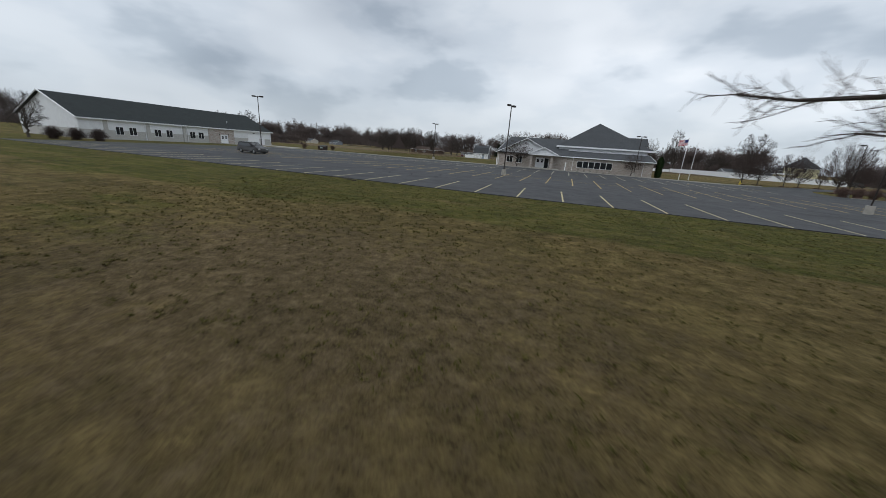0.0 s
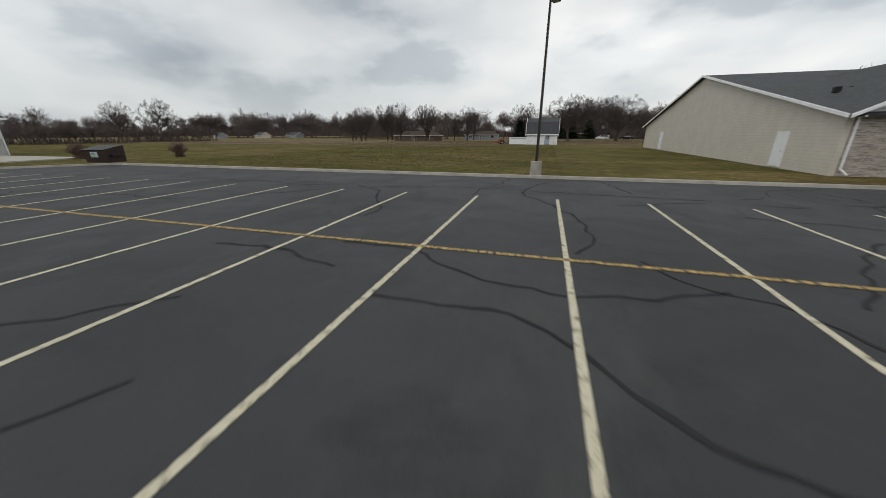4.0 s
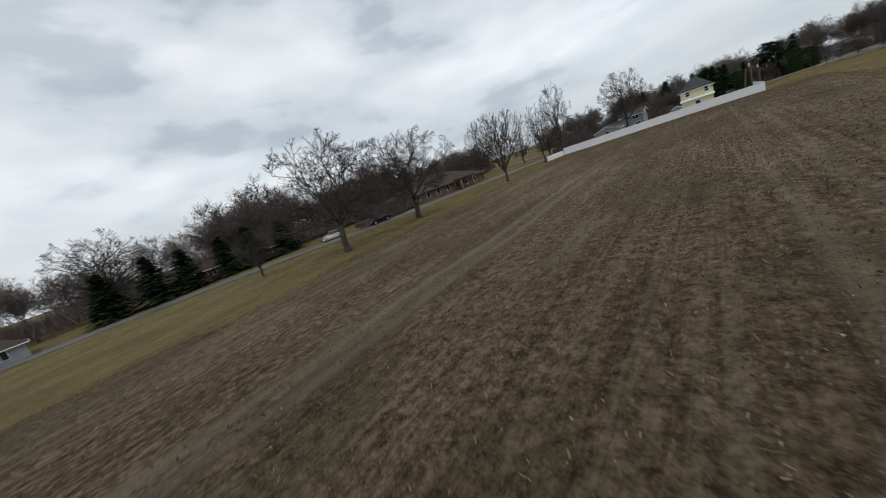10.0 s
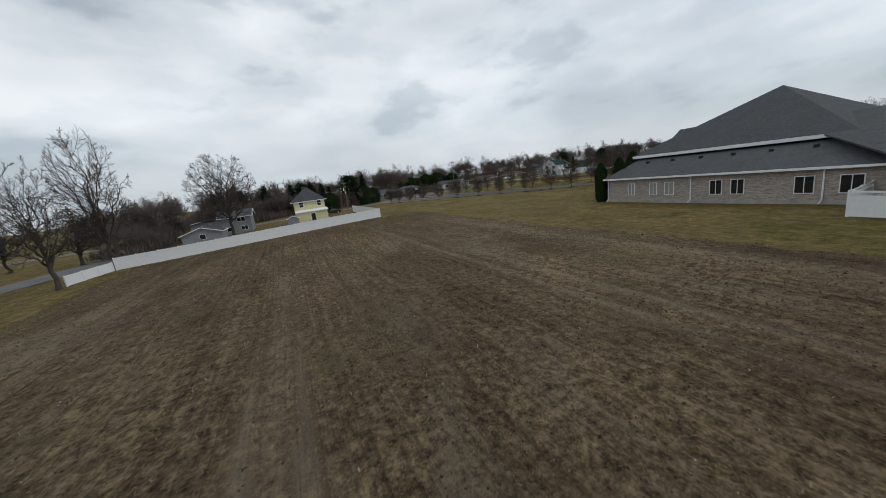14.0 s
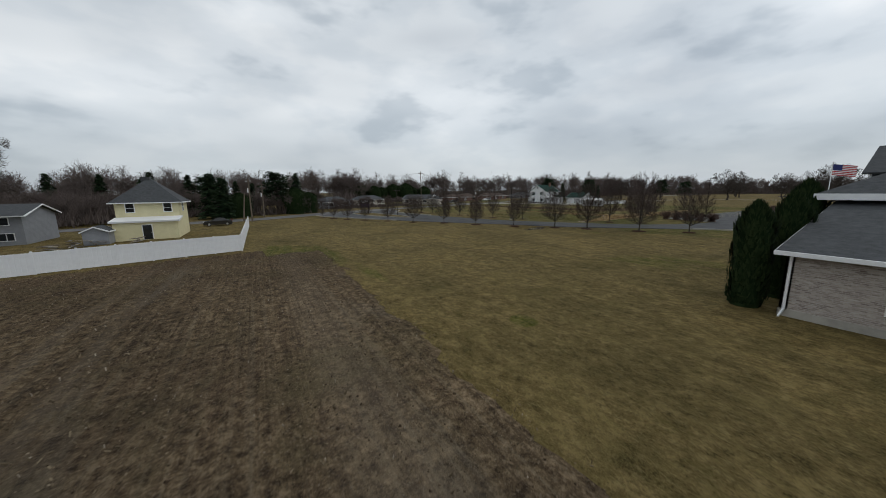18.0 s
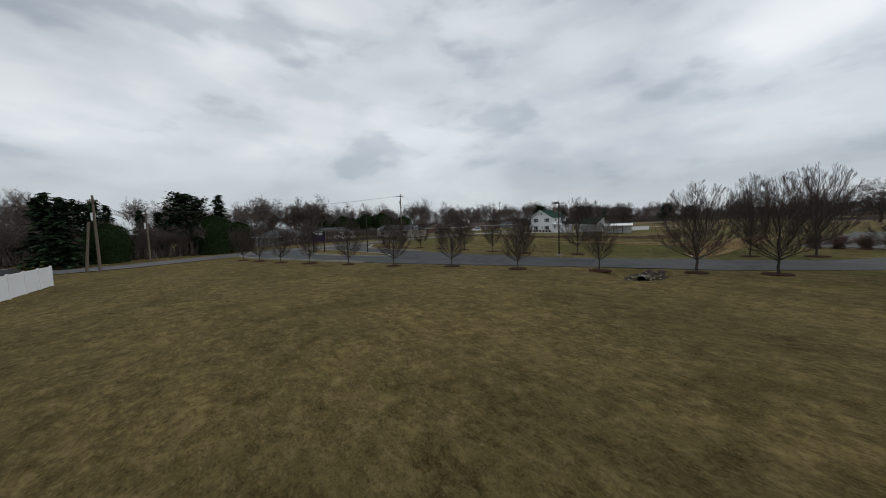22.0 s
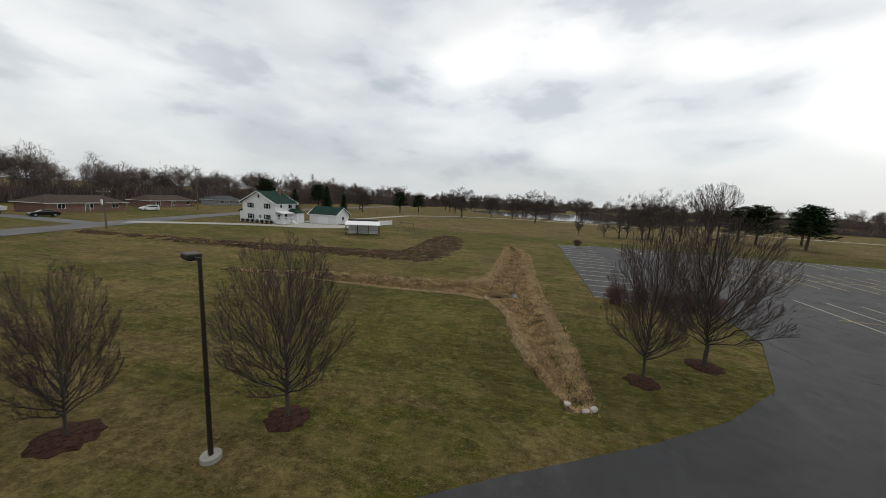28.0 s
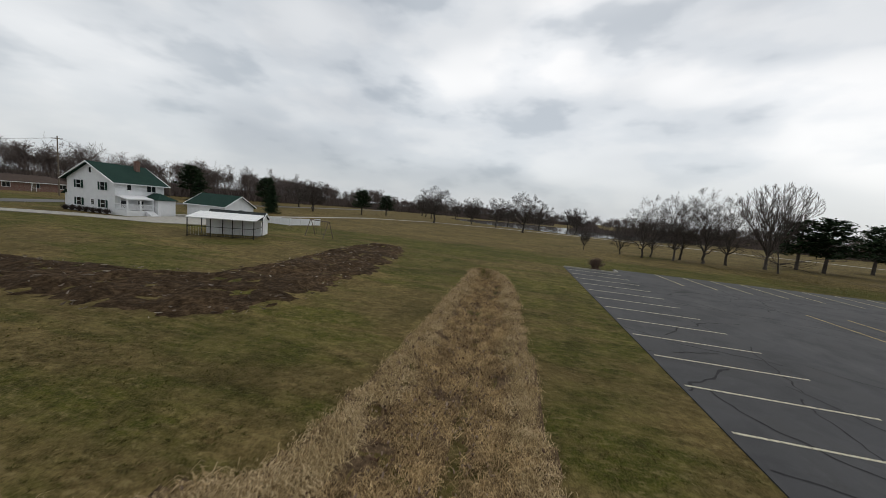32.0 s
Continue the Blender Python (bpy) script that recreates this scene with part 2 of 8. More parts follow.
    far = s.math("POWER", s.math("ADD", s.math("MULTIPLY", dx, dx), s.math("MULTIPLY", dy, dy)), 0.5)
    far = s.math("ADD", far, s.math("MULTIPLY", s.math("SUBTRACT", clump, 0.5), 2.4))
    earth = s.ramp(s.noise(3.0, 8.0, 0.8), [(0.36, (0.034, 0.023, 0.014)), (0.5, (0.108, 0.076, 0.046)), (0.64, (0.230, 0.172, 0.106))])
    c = s.mix(s.ramp(s.math("DIVIDE", far, 2.0), [(0.25, 0.75), (0.62, 0.0)]), c, earth)
    c = s.mix(s.ramp(blade, [(0.46, 0.0), (0.66, 0.55)]), c, (0.215, 0.178, 0.070))
    c = s.mix(s.ramp(blade, [(0.32, 0.6), (0.44, 0.0)]), c, (0.018, 0.016, 0.004))
    # broad unevenness: thin and thick growth
    broad = s.noise(0.14, 6.0, 0.66, co=s.mapped((0.7, 1.2, 1.0), 15), distort=0.5)
    c = s.mix(1.0, c, s.ramp(broad, [(0.36, (0.78, 0.79, 0.78)), (0.5, (0.97, 0.97, 0.97)), (0.64, (1.16, 1.14, 1.13))]), "MULTIPLY")
    s.color(c)
    s.bump(s.math("ADD", tuft, blade), 0.9, 0.06)
    return s.m


def soil(name, tracks=True, tone=1.0):
    s = Shader(name, 0.97, 0, 0.08).world_co()
    rows = s.noise(1.0, 7.0, 0.75, co=s.mapped((0.035, 2.6, 1), 1.5))
    furrow = s.noise(1.0, 5.0, 0.7, co=s.mapped((0.10, 5.5, 1), 1.5))
    patch = s.noise(0.05, 4.0, 0.6)
    weed = s.noise(0.11, 5.0, 0.65, distort=0.5)
    clod = s.noise(2.6, 9.0, 0.82)
    grit = s.noise(12.0, 5.0, 0.8)
    c = s.ramp(clod, [(0.37, (0.028, 0.019, 0.011)), (0.5, (0.110, 0.079, 0.045)), (0.63, (0.262, 0.196, 0.120))])
    if tracks:
        c = s.mix(s.ramp(rows, [(0.50, 0.0), (0.62, 0.42)]), c, (0.195, 0.160, 0.108))
        c = s.mix(s.ramp(rows, [(0.38, 0.48), (0.48, 0.0)]), c, (0.036, 0.025, 0.017))
        c = s.mix(s.ramp(furrow, [(0.36, 0.45), (0.46, 0.0)]), c, (0.030, 0.021, 0.014))
        c = s.mix(s.ramp(patch, [(0.4, 0.0), (0.65, 0.45)]), c, (0.070, 0.045, 0.029))
        c = s.mix(s.ramp(weed, [(0.50, 0.0), (0.64, 0.60)]), c, (0.100, 0.085, 0.045))
        c = s.mix(s.ramp(s.noise(0.09, 6.0, 0.7, co=s.mapped((0.6, 1.3, 1), 12), distort=0.8), [(0.54, 0.0), (0.66, 0.50)]), c, (0.155, 0.134, 0.102))
        c = s.mix(s.ramp(s.noise(0.23, 6.0, 0.7, distort=0.6), [(0.32, 0.55), (0.46, 0.0)]), c, (0.042, 0.029, 0.019))
        c = s.mix(s.ramp(clod, [(0.40, 0.55), (0.47, 0.0)]), c, (0.026, 0.018, 0.012))
        # pale wheel tracks along the rows
        y = s.math("ADD", s.axis(1), s.math("MULTIPLY", s.noise(0.05, 2.0), 2.0))
        for y0, half, much in ((160.5, 0.22, 0.42), (162.0, 0.22, 0.42), (161.3, 0.9, 0.22), (146.6, 0.25, 0.25), (148.4, 0.25, 0.25), (138.6, 0.9, 0.20), (172.2, 0.3, 0.25), (173.8, 0.3, 0.25)):
            d = s.math("ABSOLUTE", s.math("SUBTRACT", y, y0 + 0.5))
            d = s.math("ADD", d, s.math("MULTIPLY", s.math("SUBTRACT", clod, 0.5), 2.0))
            if 150 < y0 < 165:
                d = s.math("ADD", d, s.math("MULTIPLY", s.math("MAXIMUM", s.math("ADD", s.axis(0), 8.0), 0.0), 0.05))
            c = s.mix(s.ramp(s.math("DIVIDE", d, half * 2), [(0.3, much), (0.9, 0.0)]), c, (0.200, 0.168, 0.126))
    c = s.mix(s.ramp(grit, [(0.54, 0.0), (0.68, 0.6)]), c, (0.26, 0.21, 0.15))
    c = s.mix(s.ramp(grit, [(0.32, 0.7), (0.44, 0.0)]), c, (0.020, 0.014, 0.009))
    if tracks:
        # the soil gets darker towards the east
        darker_east = s.math("ADD", s.math("DIVIDE", s.axis(0), 100.0), s.math("MULTIPLY", s.math("SUBTRACT", weed, 0.5), 0.5))
        c = s.mix(1.0, c, s.ramp(darker_east, [(0.12, (1.0, 1.0, 1.0)), (0.42, (0.74, 0.71, 0.68))]), "MULTIPLY")
    broad = s.noise(0.13, 6.0, 0.68, co=s.mapped((0.5, 1.6, 1.0), 4), distort=0.4)
    c = s.mix(1.0, c, s.ramp(broad, [(0.36, (0.78, 0.77, 0.76)), (0.5, (1.05, 1.05, 1.05)), (0.64, (1.30, 1.29, 1.28))]), "MULTIPLY")
    s.color(s.mix(1.0, c, tone, "MULTIPLY"))
    s.bump(s.math("ADD", clod, s.math("ADD", s.math("MULTIPLY", rows, 0.8), s.math("MULTIPLY", furrow, 0.4))), 1.0, 0.20)
    return s.m


def asphalt(name, tone=1.0, warm=1.0):
    s = Shader(name, 0.80, 0, 0.27).world_co()
    grain = s.noise(60.0, 4.0, 0.7)
    cloud = s.noise(0.16, 5.0, 0.6)
    stain = s.noise(0.55, 6.0, 0.65, distort=0.6)
    c = s.ramp(cloud, [(0.3, (0.024 * tone, 0.0242 * tone, 0.0252 * tone)), (0.7, (0.040 * tone, 0.0405 * tone, 0.043 * tone))])
    c = s.mix(s.ramp(stain, [(0.53, 0.0), (0.66, 0.65)]), c, (0.017, 0.017, 0.017))
    c = s.mix(s.ramp(s.noise(0.35, 7.0, 0.72, co=s.mapped((1.0, 0.45, 1.0), 17)), [(0.54, 0.0), (0.68, 0.5)]), c, (0.056 * tone, 0.056 * tone, 0.055 * tone))
    c = s.mix(s.ramp(s.noise(0.9, 4.0, 0.6), [(0.62, 0.0), (0.76, 0.25)]), c, (0.085, 0.086, 0.09))
    c = s.mix(s.ramp(grain, [(0.5, 0.0), (0.8, 0.30)]), c, (0.12, 0.12, 0.125))
    s.color(s.mix(1.0, c, (1.0, (1 + warm) / 2, warm), "MULTIPLY"))
    s.rough(s.ramp(stain, [(0.35, 0.80), (0.75, 0.58)]))
    s.bump(grain, 0.25, 0.006)
    return s.m


def lined(name, a, b, pitch, axis=2, rough=0.55, bump=0.5, dist=0.02):
    """Lap siding or shingle courses: a saw-tooth relief along one axis, with the laps' shade painted in."""
    s = Shader(name, rough, 0, 0.35)
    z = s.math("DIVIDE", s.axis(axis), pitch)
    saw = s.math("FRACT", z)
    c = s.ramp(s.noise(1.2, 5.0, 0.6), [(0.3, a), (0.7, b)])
    # a darker band at each course's foot paints the shadow of the lap
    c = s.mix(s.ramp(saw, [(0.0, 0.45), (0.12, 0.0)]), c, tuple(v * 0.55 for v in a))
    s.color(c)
    s.bump(s.math("MULTIPLY", saw, -1.0), bump, dist)
    return s.m


def shingle(name, a, b):
    s = Shader(name, 0.92, 0, 0.2)
    big_n = s.noise(0.5, 4.0, 0.6)
    tabs = s.noise(2.6, 3.0, 0.6, co=s.mapped((1.2, 1.2, 5)))
    grit = s.noise(30.0, 3.0, 0.7)
    c = s.ramp(s.math("ADD", s.math("MULTIPLY", tabs, 0.7), s.math("MULTIPLY", big_n, 0.3)), [(0.3, a), (0.7, b)])
    c = s.mix(s.ramp(grit, [(0.45, 0.0), (0.8, 0.3)]), c, tuple(v * 1.6 for v in b))
    s.color(c)
    s.bump(s.math("ADD", grit, s.math("MULTIPLY", tabs, 2.0)), 0.5, 0.02)
    return s.m


def brickwork(name, cols, mortar, w=0.22, h=0.075, mottle=False):
    s = Shader(name, 0.88, 0, 0.25)
    sx, sy, sz = s.axis(0), s.axis(1), s.axis(2)
    cb = s.n.new("ShaderNodeCombineXYZ")
    s.l.new(s.math("ADD", sx, sy), cb.inputs[0])
    s.l.new(sz, cb.inputs[1])
    t = s.n.new("ShaderNodeTexBrick")
    s.l.new(cb.outputs[0], t.inputs["Vector"])
    t.inputs["Scale"].default_value = 1.0
    t.inputs["Brick Width"].default_value, t.inputs["Row Height"].default_value = w, h
    t.inputs["Mortar Size"].default_value = 0.010
    t.inputs["Color1"].default_value, t.inputs["Color2"].default_value = (*cols[0], 1), (*cols[1], 1)
    t.inputs["Mortar"].default_value = (*mortar, 1)
    c = s.mix(s.ramp(s.noise(0.7, 5.0, 0.65), [(0.35, 0.0), (0.7, 0.5)]), t.outputs["Color"], cols[2])
    c = s.mix(s.ramp(s.noise(7.0, 3.0, 0.6), [(0.55, 0.0), (0.7, 0.35)]), c, tuple(v * 1.35 for v in cols[0]))
    if mottle:
        # pale and dark bricks come in ragged courses
        run = s.noise(2.2, 5.0, 0.7, co=s.mapped((0.55, 0.55, 4.5)))
        c = s.mix(s.ramp(run, [(0.54, 0.0), (0.64, 0.75)]), c, (0.50, 0.46, 0.42))
        c = s.mix(s.ramp(run, [(0.34, 0.75), (0.45, 0.0)]), c, (0.15, 0.115, 0.10))
    s.color(c)
    s.bump(t.outputs["Fac"], -0.6, 0.012)
    return s.m


def bark(name, a, b):
    s = Shader(name, 0.95, 0, 0.15)
    c = s.ramp(s.noise(4.0, 5.0, 0.7, co=s.mapped((1, 1, 0.3))), [(0.3, a), (0.7, b)])
    s.color(s.mix(s.random(), c, a))
    s.bump(s.noise(9.0, 4.0, 0.7, co=s.mapped((1, 1, 0.25))), 0.6, 0.03)
    return s.m


def leafy(name, a, b):
    s = Shader(name, 0.92, 0, 0.08)
    s.color(s.ramp(s.island(), [(0.1, a), (0.9, b)]))
    return s.m


def glass(name, tint=(0.012, 0.014, 0.016)):
    s = Shader(name, 0.06, 0, 0.6)
    s.color(s.ramp(s.noise(0.6, 2.0), [(0.35, tint), (0.7, tuple(v * 2.2 for v in tint))]))
    return s.m


GRASS = lawn("lawn")
SOIL = soil("soil", True, 1.28)
ASPH = asphalt("asphalt", 1.16)
ROADM = asphalt("worn_asphalt", 3.6, 0.90)
CONC = plain("concrete", (0.36, 0.34, 0.30), 0.9, vary=0.25, scale=1.5)
YELLOW = Shader("line_paint", 0.8)
_w = YELLOW.noise(9.0, 5.0, 0.7)
YELLOW.color(YELLOW.ramp(_w, [(0.37, (0.08, 0.076, 0.066)), (0.47, (0.53, 0.375, 0.13)), (0.8, (0.66, 0.52, 0.25))]))
YELLOW = YELLOW.m
TORN = Shader("torn_line_paint", 0.85)
TORN.color(TORN.ramp(TORN.noise(1.0, 6.0, 0.75, co=TORN.mapped((3.0, 9.0, 3.0))), [(0.42, (0.045, 0.042, 0.036)), (0.50, (0.36, 0.245, 0.085)), (0.7, (0.56, 0.41, 0.17))]))
TORN = TORN.m
FADED = Shader("faded_line_paint", 0.8)
FADED.color(FADED.ramp(FADED.noise(9.0, 5.0, 0.7), [(0.36, (0.08, 0.076, 0.066)), (0.46, (0.58, 0.49, 0.26)), (0.8, (0.74, 0.68, 0.46))]))
FADED = FADED.m
PALE_LINE = Shader("worn_pale_line", 0.8)
PALE_LINE.color(PALE_LINE.ramp(PALE_LINE.noise(7.0, 5.0, 0.7), [(0.36, (0.08, 0.078, 0.07)), (0.46, (0.50, 0.46, 0.33)), (0.8, (0.66, 0.63, 0.52))]))
PALE_LINE = PALE_LINE.m
# grey for scrap boards; behind the barn's laps it paints shade in gaps
GAP_GREY = plain("gap_and_scrap_grey", (0.20, 0.20, 0.20), 0.9, vary=0.3)
WHITEP = plain("white_paint", (0.80, 0.80, 0.79), 0.5, vary=0.06)
TAR = plain("crack_tar", (0.029, 0.029, 0.030), 0.85, spec=0.12, vary=0.35, scale=1.6)
VINYL = plain("white_vinyl", (0.80, 0.81, 0.82), 0.4, vary=0.05)
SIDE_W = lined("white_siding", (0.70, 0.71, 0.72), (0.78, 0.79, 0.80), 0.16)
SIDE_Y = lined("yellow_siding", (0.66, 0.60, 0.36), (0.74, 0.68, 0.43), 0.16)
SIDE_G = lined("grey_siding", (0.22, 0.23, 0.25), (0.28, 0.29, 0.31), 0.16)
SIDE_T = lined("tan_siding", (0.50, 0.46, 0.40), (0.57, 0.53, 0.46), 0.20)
ROOF_D = shingle("dark_shingle", (0.042, 0.045, 0.048), (0.086, 0.091, 0.096))
ROOF_B = shingle("black_shingle", (0.018, 0.022, 0.022), (0.040, 0.046, 0.046))
ROOF_G = shingle("green_shingle", (0.007, 0.026, 0.020), (0.016, 0.046, 0.035))
ROOF_N = shingle("brown_shingle", (0.042, 0.029, 0.023), (0.080, 0.058, 0.046))
BRICK_P = brickwork("pale_brick", [(0.46, 0.40, 0.35), (0.20, 0.16, 0.14), (0.33, 0.29, 0.26)], (0.42, 0.40, 0.37), mottle=True)
BRICK_R = brickwork("red_brick", [(0.19, 0.085, 0.06), (0.14, 0.068, 0.05), (0.16, 0.10, 0.075)], (0.24, 0.21, 0.19))
BLOCK = brickwork("grey_block", [(0.50, 0.49, 0.46), (0.44, 0.43, 0.41), (0.46, 0.45, 0.43)], (0.33, 0.32, 0.30), w=0.40, h=0.20)
PANE = glass("dark_glass")
BLIND = plain("pale_blind", (0.30, 0.31, 0.30), 0.3, spec=0.6, vary=0.1)
BLACKM = plain("black_metal", (0.018, 0.017, 0.016), 0.5, 0.3)
BROWNM = plain("bronze_metal", (0.032, 0.024, 0.020), 0.5, 0.4)
RUBBER = plain("rubber", (0.016, 0.016, 0.016), 0.85)
CHROME = plain("bright_metal", (0.55, 0.55, 0.55), 0.3, 0.9)
RED_M = plain("red_machine_paint", (0.23, 0.036, 0.026), 0.6, vary=0.4)
MULCH = plain("red_mulch", (0.050, 0.026, 0.019), 0.97, spec=0.05, vary=0.6, scale=7.0)
BARK = bark("grey_bark", (0.056, 0.047, 0.040), (0.118, 0.103, 0.090))
BRICK_D = brickwork("dark_brown_brick", [(0.125, 0.078, 0.058), (0.095, 0.060, 0.046), (0.11, 0.075, 0.058)], (0.16, 0.14, 0.125))
TWIG = plain("twig_bark", (0.078, 0.058, 0.050), 0.95, vary=0.3)
TWIG_D = plain("dark_twig", (0.062, 0.050, 0.043), 0.95, vary=0.3)
TWIG_R = plain("reddish_twig", (0.068, 0.048, 0.042), 0.95, vary=0.3)
NEEDLE = leafy("needles", (0.011, 0.026, 0.013), (0.036, 0.060, 0.026))
CEDAR = leafy("cedar_leaf", (0.010, 0.022, 0.008), (0.028, 0.044, 0.016))
STRAW = leafy("dry_grass", (0.21, 0.142, 0.068), (0.55, 0.415, 0.225))
STRAW_B = leafy("brown_dry_grass", (0.14, 0.089, 0.044), (0.45, 0.320, 0.165))
STRAW_O = leafy("tan_dry_grass", (0.31, 0.208, 0.100), (0.64, 0.465, 0.245))
STRAW_P = leafy("bleached_dry_grass", (0.33, 0.236, 0.125), (0.65, 0.500, 0.295))
BED = Shader("matted_straw", 0.95, 0, 0.1).world_co()
BED.color(BED.ramp(BED.noise(5.0, 6.0, 0.7), [(0.3, (0.05, 0.034, 0.020)), (0.6, (0.17, 0.115, 0.068)), (0.8, (0.31, 0.22, 0.135))]))
BED.bump(BED.noise(9.0, 5.0, 0.7), 1.0, 0.12)
BED = BED.m
WATER = Shader("water", 0.05, 0, 0.6)
WATER.color((0.10, 0.11, 0.11))
WATER.bump(WATER.noise(1.5, 3.0), 0.05, 0.02)
WATER = WATER.m
PALE_WOOD = plain("bleached_wood", (0.40, 0.35, 0.28), 0.9, vary=0.3)
WOODP = plain("weathered_wood", (0.15, 0.12, 0.09), 0.9, vary=0.3)
STONE = Shader("rubble_stone", 0.9)
STONE.color(STONE.ramp(STONE.random(), [(0.0, (0.05, 0.042, 0.028)), (0.4, (0.12, 0.105, 0.045)), (0.6, (0.28, 0.25, 0.16)), (1.0, (0.60, 0.57, 0.48))]))
STONE.bump(STONE.noise(6.0, 5.0), 0.5, 0.03)
STONE = STONE.m

# ---- shape helpers ----


def link(name, bm, mat, parent=None, label="", smooth=False):
    me = bpy.data.meshes.new(name)
    bm.to_mesh(me)
    bm.free()
    for m in (mat if isinstance(mat, (list, tuple)) else [mat]):
        me.materials.append(m)
    if smooth:
        me.polygons.foreach_set("use_smooth", [True] * len(me.polygons))
    ob = new(name, me)
    ob.parent = parent
    if label:
        ob["label"] = label
    return ob


part = link


def share(name, me, parent, m):
    ob = new(name, me)
    ob.parent = parent
    ob.matrix_basis = m
    return ob


def thing(name, m, label, category, group="", kind="", rooted=False):
    ob = new(name)
    ob.matrix_basis = m
    if not rooted:
        ob.matrix_basis.translation.z += dip(m.translation.x, m.translation.y)
    ob.empty_display_size = 0.2
    return tagged(ob, label, category, group, kind)


def box(bm, x0, y0, z0, x1, y1, z1, bevel=0.0, mi=0):
    vs = [bm.verts.new(p) for p in ((x0, y0, z0), (x1, y0, z0), (x1, y1, z0), (x0, y1, z0),
                                    (x0, y0, z1), (x1, y0, z1), (x1, y1, z1), (x0, y1, z1))]
    fs = [bm.faces.new([vs[i] for i in q]) for q in ((3, 2, 1, 0), (4, 5, 6, 7), (0, 1, 5, 4), (1, 2, 6, 5), (2, 3, 7, 6), (3, 0, 4, 7))]
    for fc in fs:
        fc.material_index = mi
    if bevel:
        es = list({e for fc in fs for e in fc.edges})
        bmesh.ops.bevel(bm, geom=es, offset=bevel, segments=1, affect="EDGES")
    return bm


def boxes(*rows, bevel=0.0):
    bm = bmesh.new()
    for r in rows:
        box(bm, *r[:6], bevel=bevel, mi=r[6] if len(r) > 6 else 0)
    return bm


def tube(bm, a, b, r0, r1, n=6, cap=True):
    a, b = Vector(a), Vector(b)
    d = (b - a).normalized()
    u = d.orthogonal().normalized()
    w = d.cross(u)
    rings = []
    for p, r in ((a, r0), (b, r1)):
        rings.append([bm.verts.new(p + (u * math.cos(2 * math.pi * i / n) + w * math.sin(2 * math.pi * i / n)) * r) for i in range(n)])
    for i in range(n):
        bm.faces.new((rings[0][i], rings[0][(i + 1) % n], rings[1][(i + 1) % n], rings[1][i]))
    if cap:
        bm.faces.new(rings[0][::-1])
        bm.faces.new(rings[1])
    return bm


def poly(bm, pts, mi=0):
    fc = bm.faces.new([bm.verts.new(p) for p in pts])
    fc.material_index = mi
    return fc


def slab(bm, pts, z0, z1):
    """A flat plate with upright edges over an outline that runs anticlockwise."""
    lo, hi = [bm.verts.new((x, y, z0)) for x, y in pts], [bm.verts.new((x, y, z1)) for x, y in pts]
    bm.faces.new(hi)
    n = len(pts)
    for i in range(n):
        bm.faces.new((lo[i], lo[(i + 1) % n], hi[(i + 1) % n], hi[i]))
    return bm


def plate(bm, pts, t):
    """A sheet of thickness t under the plane of its points, for roofs."""
    pts = [Vector(p) for p in pts]
    nrm = (pts[1] - pts[0]).cross(pts[2] - pts[0]).normalized()
    if nrm.z < 0:
        pts.reverse()
        nrm = -nrm
    hi, lo = [bm.verts.new(p) for p in pts], [bm.verts.new(p - nrm * t) for p in pts]
    bm.faces.new(hi)
    bm.faces.new(lo[::-1])
    n = len(pts)
    for i in range(n):
        bm.faces.new((lo[i], lo[(i + 1) % n], hi[(i + 1) % n], hi[i]))
    return bm


CACHE = {}


def window(parent, x, y, z, w, h, turn, panes=2, trim=0.07, mat=None, sash=False, shutters=None, fmat=None, name="window"):
    """A window whose sill middle is at (x, y, z); turn 0 looks to -y, 90 to +x, 180 to +y, -90 to -x."""
    key = (w, h, panes, trim, sash)
    if key not in CACHE:
        bm = bmesh.new()
        d = 0.05
        box(bm, -w / 2 - trim, -d, -trim, w / 2 + trim, 0.06, 0)
        box(bm, -w / 2 - trim, -d, h, w / 2 + trim, 0.06, h + trim)
        box(bm, -w / 2 - trim, -d, 0, -w / 2, 0.06, h)
        box(bm, w / 2, -d, 0, w / 2 + trim, 0.06, h)
        for i in range(1, panes):
            cx = -w / 2 + w * i / panes
            box(bm, cx - trim * 0.45, -d * 0.8, 0, cx + trim * 0.45, 0.04, h)
        if sash:
            box(bm, -w / 2, -d * 0.7, h / 2 - 0.03, w / 2, 0.04, h / 2 + 0.03)
        fr = bpy.data.meshes.new("frame")
        bm.to_mesh(fr)
        bm.free()
        bm = boxes((-w / panes / 2, -0.012, 0, w / panes / 2, 0.0, h))
        pn = bpy.data.meshes.new("pane")
        bm.to_mesh(pn)
        bm.free()
        CACHE[key] = (fr, pn)
    fr, pn = CACHE[key]
    win = new(name, fr.copy() if False else fr)
    if not fr.materials:
        fr.materials.append(fmat or VINYL)
    if not pn.materials:
        pn.materials.append(mat or PANE)
    win.parent = parent
    win.matrix_basis = pose(x, y, z, 0, 0, turn)
    for i in range(panes):
        share("pane", pn, win, pose(-w / 2 + w * (i + 0.5) / panes, 0, 0))
    if shutters:
        for sx in (-1, 1):
            link("shutter", boxes((-0.19, -0.055, 0.0, 0.19, -0.01, h), bevel=0.01), shutters, win).matrix_basis = pose(sx * (w / 2 + trim + 0.22), 0, 0)
    return win


